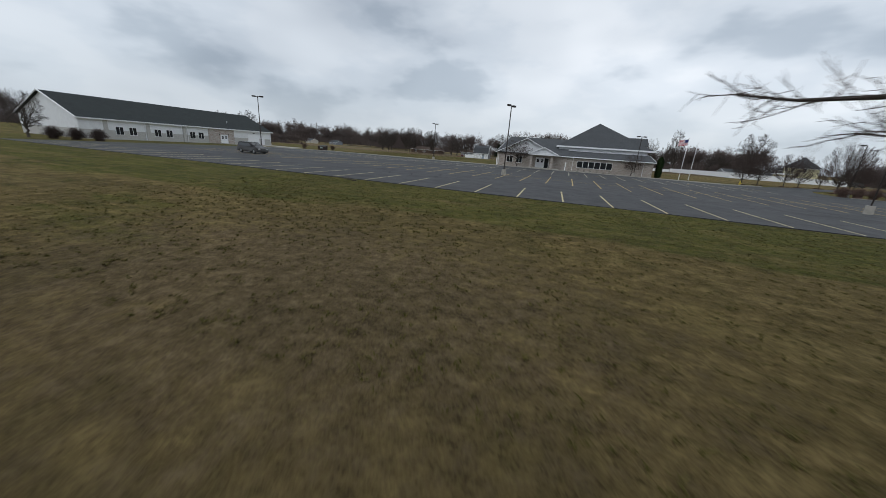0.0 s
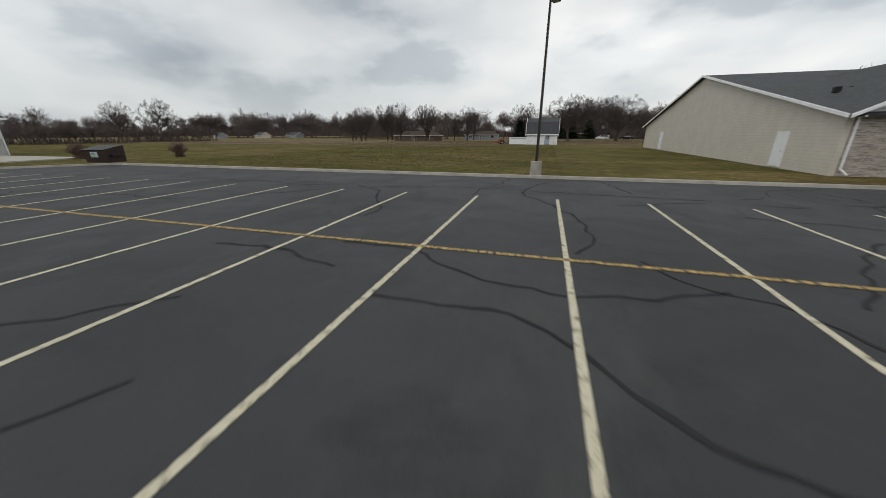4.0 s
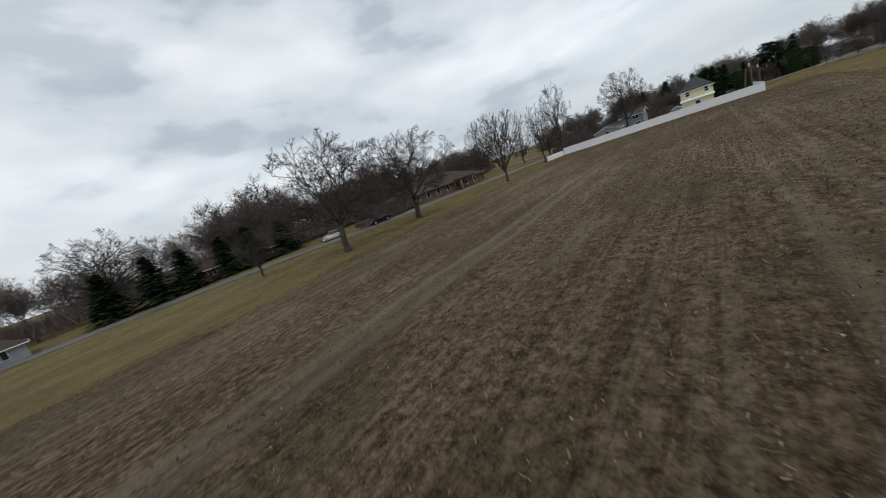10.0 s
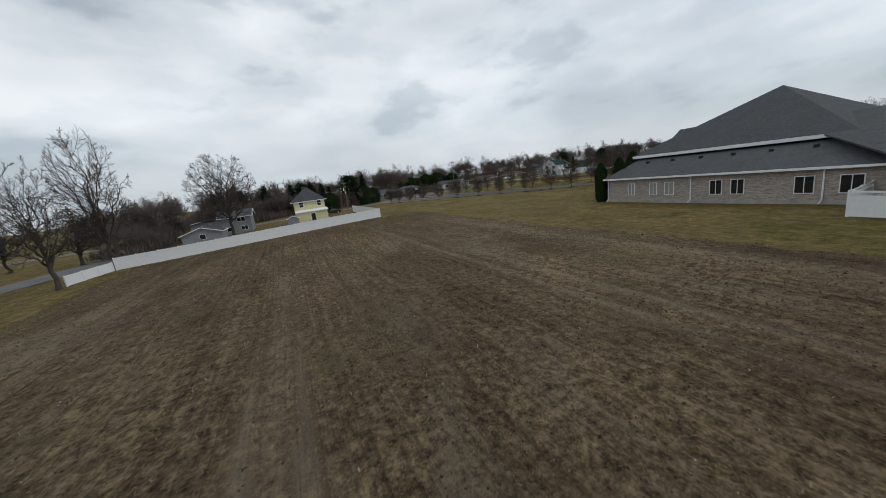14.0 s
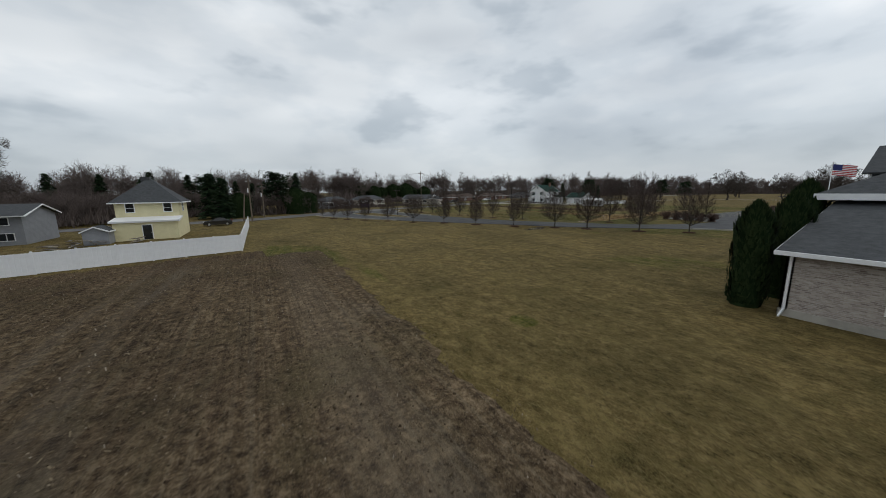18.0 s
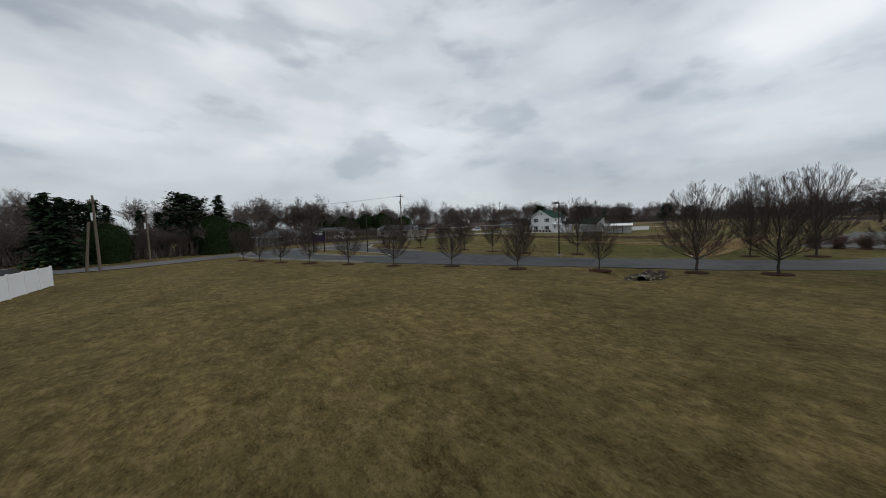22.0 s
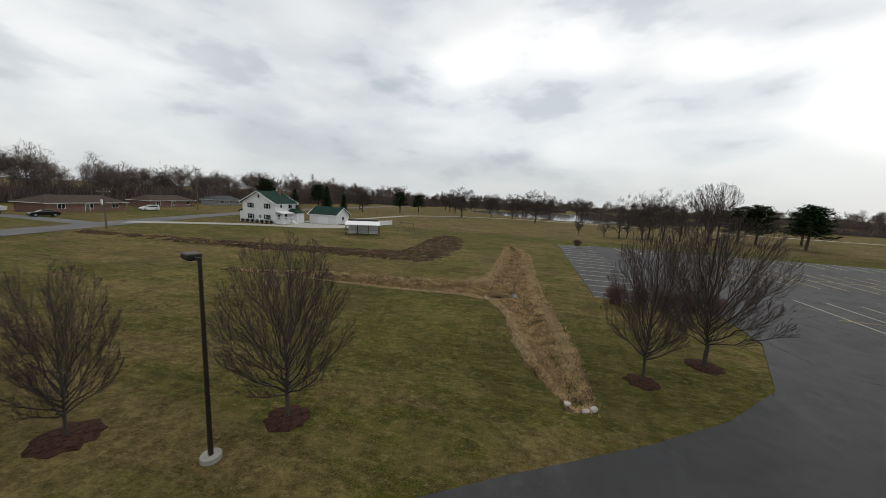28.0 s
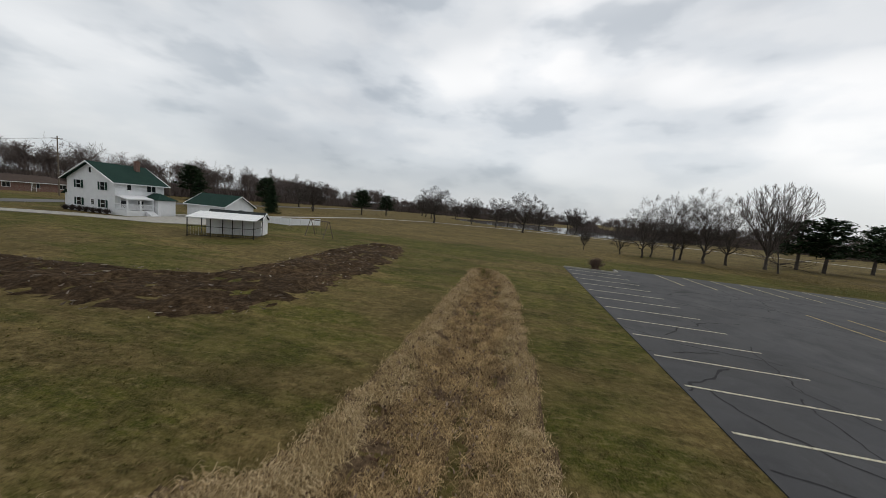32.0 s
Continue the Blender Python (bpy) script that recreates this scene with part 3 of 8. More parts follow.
def door(parent, x, y, z, w, h, turn, mat, lite=None, label=""):
    d = part("door", boxes((-w / 2, -0.05, 0, w / 2, 0.02, h), bevel=0.008), mat, parent, label)
    d.matrix_basis = pose(x, y, z, 0, 0, turn)
    part("door_frame", boxes((-w / 2 - 0.08, -0.07, 0, -w / 2, 0.03, h + 0.08), (w / 2, -0.07, 0, w / 2 + 0.08, 0.03, h + 0.08), (-w / 2, -0.07, h, w / 2, 0.03, h + 0.08)), VINYL, d)
    part("handle", tube(bmesh.new(), (w * 0.38, -0.11, h * 0.47), (w * 0.38, -0.05, h * 0.47), 0.035, 0.03, 8), CHROME, d)
    if lite == "nine":
        part("pane", boxes((-w * 0.32, -0.06, h * 0.52, w * 0.32, -0.045, h * 0.93)), PANE, d)
        part("glazing_bar", boxes(*[(-w * 0.32 + i * w * 0.64 / 3 - 0.012, -0.072, h * 0.52, -w * 0.32 + i * w * 0.64 / 3 + 0.012, -0.05, h * 0.93) for i in range(4)],
                                  *[(-w * 0.32, -0.07, h * (0.52 + j * 0.41 / 3) - 0.012, w * 0.32, -0.05, h * (0.52 + j * 0.41 / 3) + 0.012) for j in range(4)]), VINYL, d)
    if lite == "arch":
        bm = bmesh.new()
        pts = [(-w * 0.28, h * 0.55), (w * 0.28, h * 0.55)] + [(w * 0.28 * math.cos(a * math.pi / 8), h * 0.78 + w * 0.30 * math.sin(a * math.pi / 8)) for a in range(9)]
        vs = [bm.verts.new((px, -0.056, pz)) for px, pz in pts]
        bm.faces.new(vs)
        part("pane", bm, PANE, d)
        part("glazing_bar", boxes((-0.012, -0.066, h * 0.55, 0.012, -0.052, h * 0.92), (-w * 0.28, -0.064, h * 0.74, w * 0.28, -0.05, h * 0.755)), VINYL, d)
    return d


def spout(parent, x, y, z, turn):
    bm = bmesh.new()
    box(bm, -0.05, -0.09, 0.35, 0.05, -0.02, z)
    tube(bm, (0, -0.06, 0.37), (0.0, -0.6, 0.12), 0.05, 0.05, 4)
    box(bm, -0.05, -0.45, z - 0.05, 0.05, -0.02, z + 0.05)
    ob = part("downspout", bm, VINYL, parent)
    ob.matrix_basis = pose(x, y, 0, 0, 0, turn)


# ---- ground ----
DITCH = [((59.0, 36.4), 0.5), ((58.7, 38.0), 1.5), ((58.1, 42.6), 2.05), ((57.9, 47.7), 2.35), ((57.85, 53.0), 2.5), ((57.7, 60.0), 2.75), ((57.8, 66.0), 3.2), ((57.0, 72.0), 2.8), ((56.0, 75.2), 2.2), ((55.5, 77.6), 1.95), ((55.05, 80.7), 1.9),
         ((54.7, 83.0), 1.7), ((54.2, 85.2), 1.2), ((53.7, 87.3), 0.6)]
ARM = [((58.3, 70.3), 3.4), ((60.2, 69.6), 3.75), ((63.0, 70.4), 2.8), ((69.7, 71.4), 2.3), ((77.3, 71.95), 1.75), ((82.0, 73.0), 1.05), ((87.6, 73.6), 0.35)]
# wet grooves along the bottom of the ditch
GROOVE = [[((58.4, 42.0), 0.16), ((57.6, 56.0), 0.2), ((57.2, 66.5), 0.35), ((56.0, 71.5), 0.2), ((55.3, 80.3), 0.16)], [((57.4, 69.0), 0.5), ((60.7, 70.8), 0.5), ((64.4, 71.3), 0.34), ((68.5, 71.7), 0.28), ((74.0, 72.0), 0.2)]]
# two pools with a strip of grass between them
POOLS = [[(60.9, 70.35), (60.0, 69.55), (59.2, 69.25), (58.35, 69.2), (58.3, 70.4), (59.0, 70.75), (59.8, 70.65)], [(58.05, 67.7), (57.6, 67.1), (57.0, 67.0), (56.75, 67.9), (56.85, 68.6), (57.5, 68.9)]]
CULVERT = (52.35, 101.2)


def along(line, x, y):
    """How near (x, y) is to a line of points with half-widths: 1 on the line, 0 at its rim."""
    best = 0.0
    for (a, ra), (b, rb) in zip(line, line[1:]):
        dx, dy = b[0] - a[0], b[1] - a[1]
        k = max(0.0, min(1.0, ((x - a[0]) * dx + (y - a[1]) * dy) / (dx * dx + dy * dy)))
        d = math.hypot(x - a[0] - k * dx, y - a[1] - k * dy)
        best = max(best, 1 - d / (ra + (rb - ra) * k))
    return best


MOUND = [((127.0, 63.6), 0.9), ((118.0, 62.6), 1.5), ((105.0, 61.4), 2.4), ((93.0, 59.8), 3.1), ((79.0, 57.6), 3.9), ((71.8, 56.2), 4.6), ((71.4, 46.0), 4.6), ((72.4, 34.5), 4.5), ((73.0, 30.0), 3.0)]


def within(pts, x, y):
    odd = False
    for (ax, ay), (bx, by) in zip(pts, pts[1:] + pts[:1]):
        if (ay > y) != (by > y) and x < ax + (y - ay) / (by - ay) * (bx - ax):
            odd = not odd
    return odd


def dip(x, y):
    """The land falls gently to the north, most in the west."""
    if y < 146:
        return 0.0
    k = min(1.0, (y - 146) / 38.0)
    return -(0.45 + 0.85 * min(1.0, max(0.0, (-x - 25) / 55.0))) * k * k * (3 - 2 * k)


def height(x, y):
    h = dip(x, y)
    if 48 < x < 100 and 34 < y < 90:
        d = max(along(DITCH, x, y), along(ARM, x, y) * 0.9)
        if d > 0:
            k = min(1.0, d * 1.35)
            h -= 0.40 * k * k * (3 - 2 * k) + 0.36 * k + min(1.0, d * 3) * (0.13 * noise.noise((x * 1.1, y * 1.1, 8.0)) + 0.09 * noise.noise((x * 2.7, y * 2.7, 5.0)))
            if max(along(g, x, y) for g in GROOVE) > 0:
                h -= 0.12
            if 56 < x < 62 and 66 < y < 72 and any(within(q, x, y) for q in POOLS):
                h -= 0.25
    if 60 < x < 130 and 23 < y < 66:
        m = along(MOUND, x, y)
        if m > 0:
            h += 0.42 * min(1.0, m * 2) * (0.6 + 0.8 * noise.noise((x * 0.55, y * 0.55, 1.0)))
    dx, dy = (x - CULVERT[0]) / 2.9, (y - CULVERT[1] - 0.4) / (2.8 if y < CULVERT[1] + 0.4 else 4.2)
    r = dx * dx + dy * dy
    if r < 1:
        h -= 0.66 * (1 - r) ** 1.4
    if -73 < x < 48.5 and 25.5 < y < 78:
        h -= 0.03
    else:
        h += 0.022 * noise.noise((x * 0.12, y * 0.12, 5.0)) - 0.005
    return h


def sheet(name, xs, ys, fn, mat, keep=None):
    idx, vs, fs = {}, [], []
    for j, y in enumerate(ys):
        for i, x in enumerate(xs):
            vs.append((x, y, fn(x, y)))
    n = len(xs)
    for j in range(len(ys) - 1):
        for i in range(n - 1):
            if keep is None or keep((xs[i] + xs[i + 1]) / 2, (ys[j] + ys[j + 1]) / 2):
                fs.append((j * n + i, j * n + i + 1, (j + 1) * n + i + 1, (j + 1) * n + i))
    me = bpy.data.meshes.new(name)
    me.from_pydata(vs, [], fs)
    me.materials.append(mat)
    me.polygons.foreach_set("use_smooth", [True] * len(me.polygons))
    return new(name, me)


def steps(*stretches):
    out = []
    for a, b, s in stretches:
        n = max(1, round((b - a) / s))
        out += [a + (b - a) * i / n for i in range(n)]
    return out + [stretches[-1][1]]


gx = steps((-2600, -400, 300), (-400, -80, 20), (-80, 48, 2.0), (48, 100, 0.6), (100, 160, 2.5), (160, 400, 20), (400, 2600, 300))
gy = steps((-2600, -400, 300), (-400, 20, 20), (20, 30, 2), (30, 106, 0.6), (106, 190, 2.5), (190, 400, 20), (400, 2600, 300))
tagged(sheet("ground", gx, gy, height, GRASS), "patchy winter lawn, part green and part straw-coloured", "lawn", kind="structure")


def wob(x, y, s=0.35, a=0.8):
    return a * noise.noise((x * s, y * s, 3.0)) + 0.4 * a * noise.noise((x * s * 4, y * s * 4, 7.0))


def field_edge(x, y):
    """Metres inside the ploughed field's rim; negative outside."""
    w = wob(x, y) + 0.5 * noise.noise((x * 3.1, y * 3.1, 1.0))
    if x < -43 + w:
        return min(y - 121.2, 182 - y) + w
    return min(y - 134.3 if x < -40 else y - 134.3, 180 - y, 51.5 - (y - 142) * 0.19 + (0 if y > 140 else -3.5) - x) + w


def in_field(x, y):
    return field_edge(x, y) > 0


def field_z(x, y):
    k = min(1.0, max(0.0, field_edge(x, y) / 0.9))
    rows = 0.03 * math.sin(y * 2 * math.pi / 0.9 + 0.6 * noise.noise((x * 0.05, y * 0.1, 0))) + 0.045 * noise.noise((x * 0.9, y * 0.9, 2.0))
    return height(x, y) - 0.09 + (0.16 + rows) * k


fx = steps((-420, -140, 14), (-140, -75, 2.5), (-75, 54, 0.5))
fy = steps((119, 184, 0.45))
tagged(sheet("field", fx, fy, field_z, SOIL, lambda x, y: field_edge(x, y) > -1.0), "bare ploughed field of brown soil with stubble", "field", kind="structure")

# ---- car park ----
LOT = [(-74, 24.3), (43.2, 24.3), (43.2, 27.6), (49.7, 27.6), (49.7, 68.3), (41.0, 68.3), (40.2, 71.0), (40.6, 76.0), (44.0, 83.0), (47.7, 86.6), (51.6, 89.3), (56.5, 92.2), (61.9, 95.7),
       (67.0, 98.0), (74.4, 99.9), (86.7, 102.4), (96.0, 104.3), (103.0, 105.2), (112.0, 100.5), (118.5, 103.0), (112.5, 119.5), (104.0, 127.0), (97.5, 125.5), (90.5, 121.8), (86.6, 119.7), (79.6, 115.9),
       (74.4, 112.9), (68.5, 109.1), (60.6, 103.7), (54.3, 99.6), (49.2, 96.6), (43.0, 90.8), (37.0, 84.6), (30.0, 79.6), (17.0, 79.2), (-20.0, 79.0), (-62.0, 78.6), (-66.0, 74.0), (-74.0, 72.0)]
lot = tagged(link("parking_lot", slab(bmesh.new(), LOT, -0.05, 0.03), ASPH), "dark sealed asphalt car park with faded yellow lines", "car park", kind="structure")


def strip_mesh(length, width, mat=None):
    bm = bmesh.new()
    n = max(2, int(length / 0.7))
    for i in range(n):
        a, b = -length / 2 + length * i / n, -length / 2 + length * (i + 1) / n
        box(bm, -width / 2, a, 0, width / 2, b, 0.004)
    me = bpy.data.meshes.new("stall_line")
    bm.to_mesh(me)
    bm.free()
    me.materials.append(mat or YELLOW)
    return me


LONG, SHORT, SIDEL = strip_mesh(12.7, 0.11), strip_mesh(7.1, 0.11, FADED), strip_mesh(6.0, 0.10, PALE_LINE)
LONG_PALE = strip_mesh(12.9, 0.10, PALE_LINE)
for i in range(-18, 20):
    if -70 < -15.75 + i * 3.16 < 41:
        share("stall_line", SHORT, lot, pose(-15.75 + i * 3.16, 28.05, 0.034, 0, 0, 2))
    if -62 < -19.1 + i * 2.88 < 34:
        share("stall_line", LONG, lot, pose(-19.1 + i * 2.87, 45.8, 0.034))
    if -62 < -19.25 + i * 2.84 < 30:
        share("stall_line", LONG_PALE, lot, pose(-19.25 + i * 2.84, 66.7, 0.034))
for j in range(14):
    share("stall_line", SIDEL, lot, pose(46.5, 66.25 - 2.83 * j, 0.034, 0, 0, 90))
for cy in (46.25, 67.05):
    share("stall_line", strip_mesh(92, 0.12, TORN), lot, pose(-16, cy, 0.0385, 0, 0, 90))


def cracks(name, lines, seed):
    """Bands of sealant with ragged, swelling edges along wandering lines."""
    rnd = random.Random(seed)
    bm = bmesh.new()
    for line, wide in lines:
        prev, run = None, 0.0
        for (ax, ay), (bx, by) in zip(line, line[1:]):
            n = max(1, int(math.hypot(bx - ax, by - ay) / 0.22))
            ang = math.atan2(by - ay, bx - ax)
            for k in range(n):
                f = k / n
                run += 0.22
                o = 0.34 * noise.noise((run * 0.55, seed + wide * 90, 1.0)) + 0.13 * noise.noise((run * 1.9, seed, 2.0)) + 0.05 * noise.noise((run * 5.0, ay, 3.0))
                px, py = ax + (bx - ax) * f - o * math.sin(ang), ay + (by - ay) * f + o * math.cos(ang)
                if not within(LOT, px, py) or noise.noise((px * 0.45, py * 0.45, 6.0)) < -0.42:
                    prev = None
                    continue
                w = wide * (0.45 + 1.0 * abs(noise.noise((run * 1.7, ax, ay)))) * rnd.uniform(0.85, 1.15)
                cur = (bm.verts.new((px - w * math.sin(ang), py + w * math.cos(ang), 0.0368)), bm.verts.new((px + w * math.sin(ang), py - w * math.cos(ang), 0.0368)))
                if prev:
                    bm.faces.new((prev[0], prev[1], cur[1], cur[0]))
                prev = cur
    ob = link(name, bm, TAR, lot)
    ob["kind"] = "stuff"
    return ob


rnd = random.Random(5)
cs = []
# long seams across the car park, and cracks that run down from the ends of the stalls
for y, x0, x1, w in ((37.1, -44, 30, 0.075), (41.8, -34, -15, 0.06), (32.3, -40, -14, 0.05), (52.6, -40, 20, 0.05), (57.2, -48, 24, 0.075), (59.6, -30, 12, 0.05), (74.4, -50, 20, 0.05), (33.9, 2, 42, 0.06), (54.5, 28, 43, 0.06)):
    line, v = [], y
    for k in range(int((x1 - x0) / 2.2)):
        line.append((x0 + 2.2 * k, v))
        v = y + (v - y) * 0.6 + rnd.uniform(-0.45, 0.45)
    cs.append((line, w))
for x, y, w in ((-13.3, 39.3, 0.06), (-10.2, 39.4, 0.05), (-23.6, 37.0, 0.06), (-25.5, 34.0, 0.06), (-30.8, 38.2, 0.05), (-22.0, 39.8, 0.06), (-19.1, 59.3, 0.08), (-22.1, 57.2, 0.06), (-16.6, 54.0, 0.05), (-13.4, 56.4, 0.06), (-6.0, 43.0, 0.05)):
    line, a = [(x, y)], -1.57 + rnd.uniform(-0.3, 0.3)
    for k in range(rnd.randint(4, 7)):
        a = a * 0.6 - 1.57 * 0.4 + rnd.uniform(-0.7, 0.7)
        line.append((line[-1][0] + 1.1 * math.cos(a), line[-1][1] + 1.1 * math.sin(a)))
    cs.append((line, w))
for k in range(70):
    a = rnd.choice((0, 0, math.pi / 2)) + rnd.uniform(-0.3, 0.3)
    line = [(rnd.uniform(-60, 48), rnd.uniform(26, 76))]
    if -32 < line[0][0] < -4 and line[0][1] < 60:
        continue
    for q in range(rnd.randint(4, 14)):
        a += rnd.uniform(-0.4, 0.4)
        line.append((line[-1][0] + 1.5 * math.cos(a), line[-1][1] + 1.5 * math.sin(a)))
    cs.append((line, rnd.uniform(0.03, 0.06)))
for k in range(44):
    q, a = rnd.uniform(0, 1), rnd.choice((0.5, 2.1, 1.3)) + rnd.uniform(-0.3, 0.3)
    line = [(49 + 40 * q, 94 + 17 * q + rnd.uniform(-3, 3))]
    for q in range(rnd.randint(2, 6)):
        a += rnd.uniform(-0.4, 0.4)
        line.append((line[-1][0] + 1.4 * math.cos(a), line[-1][1] + 1.4 * math.sin(a)))
    cs.append((line, rnd.uniform(0.03, 0.055)))
for k in range(60):
    line, a = [(rnd.uniform(16, 47), rnd.uniform(28, 66)) if k < 34 else (rnd.uniform(-40, 14), rnd.uniform(50, 77))], rnd.choice((0, 0, 1.57)) + rnd.uniform(-0.25, 0.25)
    for q in range(rnd.randint(5, 12)):
        a += rnd.uniform(-0.5, 0.5)
        line.append((line[-1][0] + 1.1 * math.cos(a), line[-1][1] + 1.1 * math.sin(a)))
    cs.append((line, rnd.uniform(0.035, 0.065)))
for line, w in (([(72.6, 100.0), (70.5, 103.7), (68.2, 105.8), (67.9, 106.8)], 0.06), ([(69.9, 104.0), (66.6, 101.8)], 0.045), ([(-19.0, 38.1), (-19.1, 35.6), (-18.5, 33.8), (-17.8, 32.7), (-17.0, 32.4), (-16.3, 32.5)], 0.055), ([(-16.3, 36.9), (-16.2, 35.1), (-15.7, 33.6), (-15.5, 32.8), (-15.7, 32.1)], 0.075), ([(-15.5, 32.8), (-15.1, 32.2)], 0.06), ([(-19.6, 32.3), (-19.2, 31.6), (-19.1, 31.1)], 0.05), ([(68.2, 105.8), (65.3, 104.0)], 0.045), ([(79.1, 105.9), (77.2, 110.3)], 0.06), ([(83.3, 108.3), (80.0, 106.1)], 0.05),
                ([(78.8, 109.8), (74.1, 107.2)], 0.045), ([(60.6, 94.7), (57.7, 100.3)], 0.06), ([(61.3, 98.6), (56.0, 95.5)], 0.045), ([(57.2, 93.6), (55.7, 95.8)], 0.045)):
    cs.append((line, w))
cracks("crack_sealing", cs, 3)


def kerb(name, pts, w=0.16, h=0.17, mat=None, z0=-0.05):
    bm = bmesh.new()
    rows = []
    n = len(pts)
    for i, p in enumerate(pts):
        a, b = Vector(pts[max(0, i - 1)]), Vector(pts[min(n - 1, i + 1)])
        d = (b - a).normalized()
        s = Vector((-d.y, d.x)) * w / 2
        q = Vector(p)
        rows.append([bm.verts.new((*(q + s), z0)), bm.verts.new((*(q + s * 0.9), h)), bm.verts.new((*(q - s * 0.7), h)), bm.verts.new((*(q - s), z0))])
    for r, t in zip(rows, rows[1:]):
        for k in range(3):
            bm.faces.new((r[k], r[k + 1], t[k + 1], t[k]))
    bm.faces.new(rows[0])
    bm.faces.new(rows[-1][::-1])
    return tagged(link(name, bm, mat or CONC), "pale concrete kerb along the asphalt", "kerb", kind="structure")


kerb("kerb", [(-73.9, 72.1), (-66, 74.1), (-62, 78.7), (-20, 79.1), (17, 79.3), (30, 79.7), (37, 84.7)], 0.3)
kerb("kerb", [(41.0, 68.3), (49.7, 68.3)], 0.14, 0.07)
kerb("kerb", [(43.2, 25.5), (43.3, 27.2), (44.0, 27.7), (49.7, 27.7)], 0.2)
kerb("kerb", [(104.0, 127.0), (97.5, 125.5), (90.5, 121.8), (86.6, 119.7), (78.0, 115.0)], 0.25)
kerb("kerb", [(112.0, 100.6), (103.0, 105.2), (96.0, 104.3), (86.7, 102.4)], 0.25)
# planted island at the entrance
ISL = [(83.3, 109.7), (83.9, 108.9), (88.4, 108.9), (98.6, 111.0), (106.0, 112.8), (105.5, 117.2), (95.6, 116.4), (90.2, 114.2), (86.2, 111.9)]
tagged(link("traffic_island", slab(bmesh.new(), ISL, 0.0, 0.13), GRASS), "kerbed grass island with the church sign", "traffic island", kind="structure")
kerb("kerb", ISL + ISL[:2], 0.22, 0.16)

# ---- road ----
ROAD = [(97.5, 420.0), (96.5, 240), (97.0, 180), (97.4, 154), (99.8, 140.0), (105.8, 130.8), (113.0, 121.0), (120.5, 103.0), (128.5, 82.0), (136.0, 60.0), (145.0, 32.0), (152.5, 2.0), (158.0, -40.0), (162, -120), (165, -300)]


def ribbon(bm, pts, half, z):
    prev = None
    pts = [tuple(Vector(a).lerp(Vector(b), k / 6)) for a, b in zip(pts, pts[1:]) for k in range(6)] + [pts[-1]]
    n = len(pts)
    for i, p in enumerate(pts):
        a, b = Vector(pts[max(0, i - 1)]), Vector(pts[min(n - 1, i + 1)])
        d = (b - a).normalized()
        s = Vector((-d.y, d.x)) * half
        q = Vector(p)
        cur = [bm.verts.new((*(q + s * k), z + dip(*(q + s * k)))) for k in (1, 0, -1)]
        if prev:
            for k in (0, 1):
                bm.faces.new((prev[k], prev[k + 1], cur[k + 1], cur[k]))
        prev = cur
    return bm


tagged(link("road", ribbon(bmesh.new(), ROAD, 3.6, 0.065), ROADM), "worn grey asphalt country road", "road", kind="structure")
tagged(link("side_lane", ribbon(bmesh.new(), [(139.5, 55.0), (147, 54.8), (157, 54.8), (180, 56.0), (205, 58.0)], 2.2, 0.05), ROADM), "grey lane between the houses", "road", kind="structure")
SIDE_ROAD = [(98, 176.5), (60, 188.0), (29, 198.5), (-5, 204.0), (-38, 218.5), (-80, 237), (-160, 262), (-300, 320)]
tagged(link("side_road", ribbon(bmesh.new(), SIDE_ROAD, 3.3, 0.06), ROADM), "grey side street beyond the field", "road", kind="structure")
tagged(link("park_path", ribbon(bmesh.new(), [(118, 22), (112, -8), (108, -40), (90, -62), (60, -72), (20, -70), (-40, -60), (-120, -50)], 1.6, 0.07), CONC), "pale paved path through the parkland", "path", kind="structure")

# ---- church ----
church = thing("church", pose(0, 0, 0), "large brick and tan-sided church with grey shingle roofs", "church")
NX, FX, WX = 17.5, -2.6, -16.4
# walls
bm = bmesh.new()
box(bm, WX + 0.31, 84.48, -0.2, NX, 84.8, 3.1)
box(bm, NX - 0.3, 84.8, -0.2, NX, 119.0, 3.1)
box(bm, -9.0, 118.7, -0.2, NX, 119.0, 3.1)
part("brick_wall", bm, BRICK_P, church)
part("foundation", boxes((-9.0, 119.0, -0.3, NX + 0.02, 119.03, 0.35), (NX, 84.5, -0.3, NX + 0.03, 119.03, 0.3)), CONC, church)
bm = bmesh.new()
for x in (WX, WX + 0.25):
    pass
poly_w = [(WX, 84.5, -0.2), (WX, 123.4, -0.2), (WX, 123.4, 3.15), (WX, 104.0, 7.5), (WX, 84.5, 3.15)]
hi = [bm.verts.new(p) for p in poly_w]
lo = [bm.verts.new((p[0] + 0.3, p[1], p[2])) for p in poly_w]
bm.faces.new(hi[::-1])
bm.faces.new(lo)
for i in range(5):
    bm.faces.new((hi[i], hi[(i + 1) % 5], lo[(i + 1) % 5], lo[i]))
box(bm, WX, 123.1, -0.2, -8.9, 123.4, 3.1)
box(bm, -9.2, 119.0, -0.2, -8.9, 123.1, 3.1)
part("tan_siding_wall", bm, SIDE_T, church, "tan lap siding")
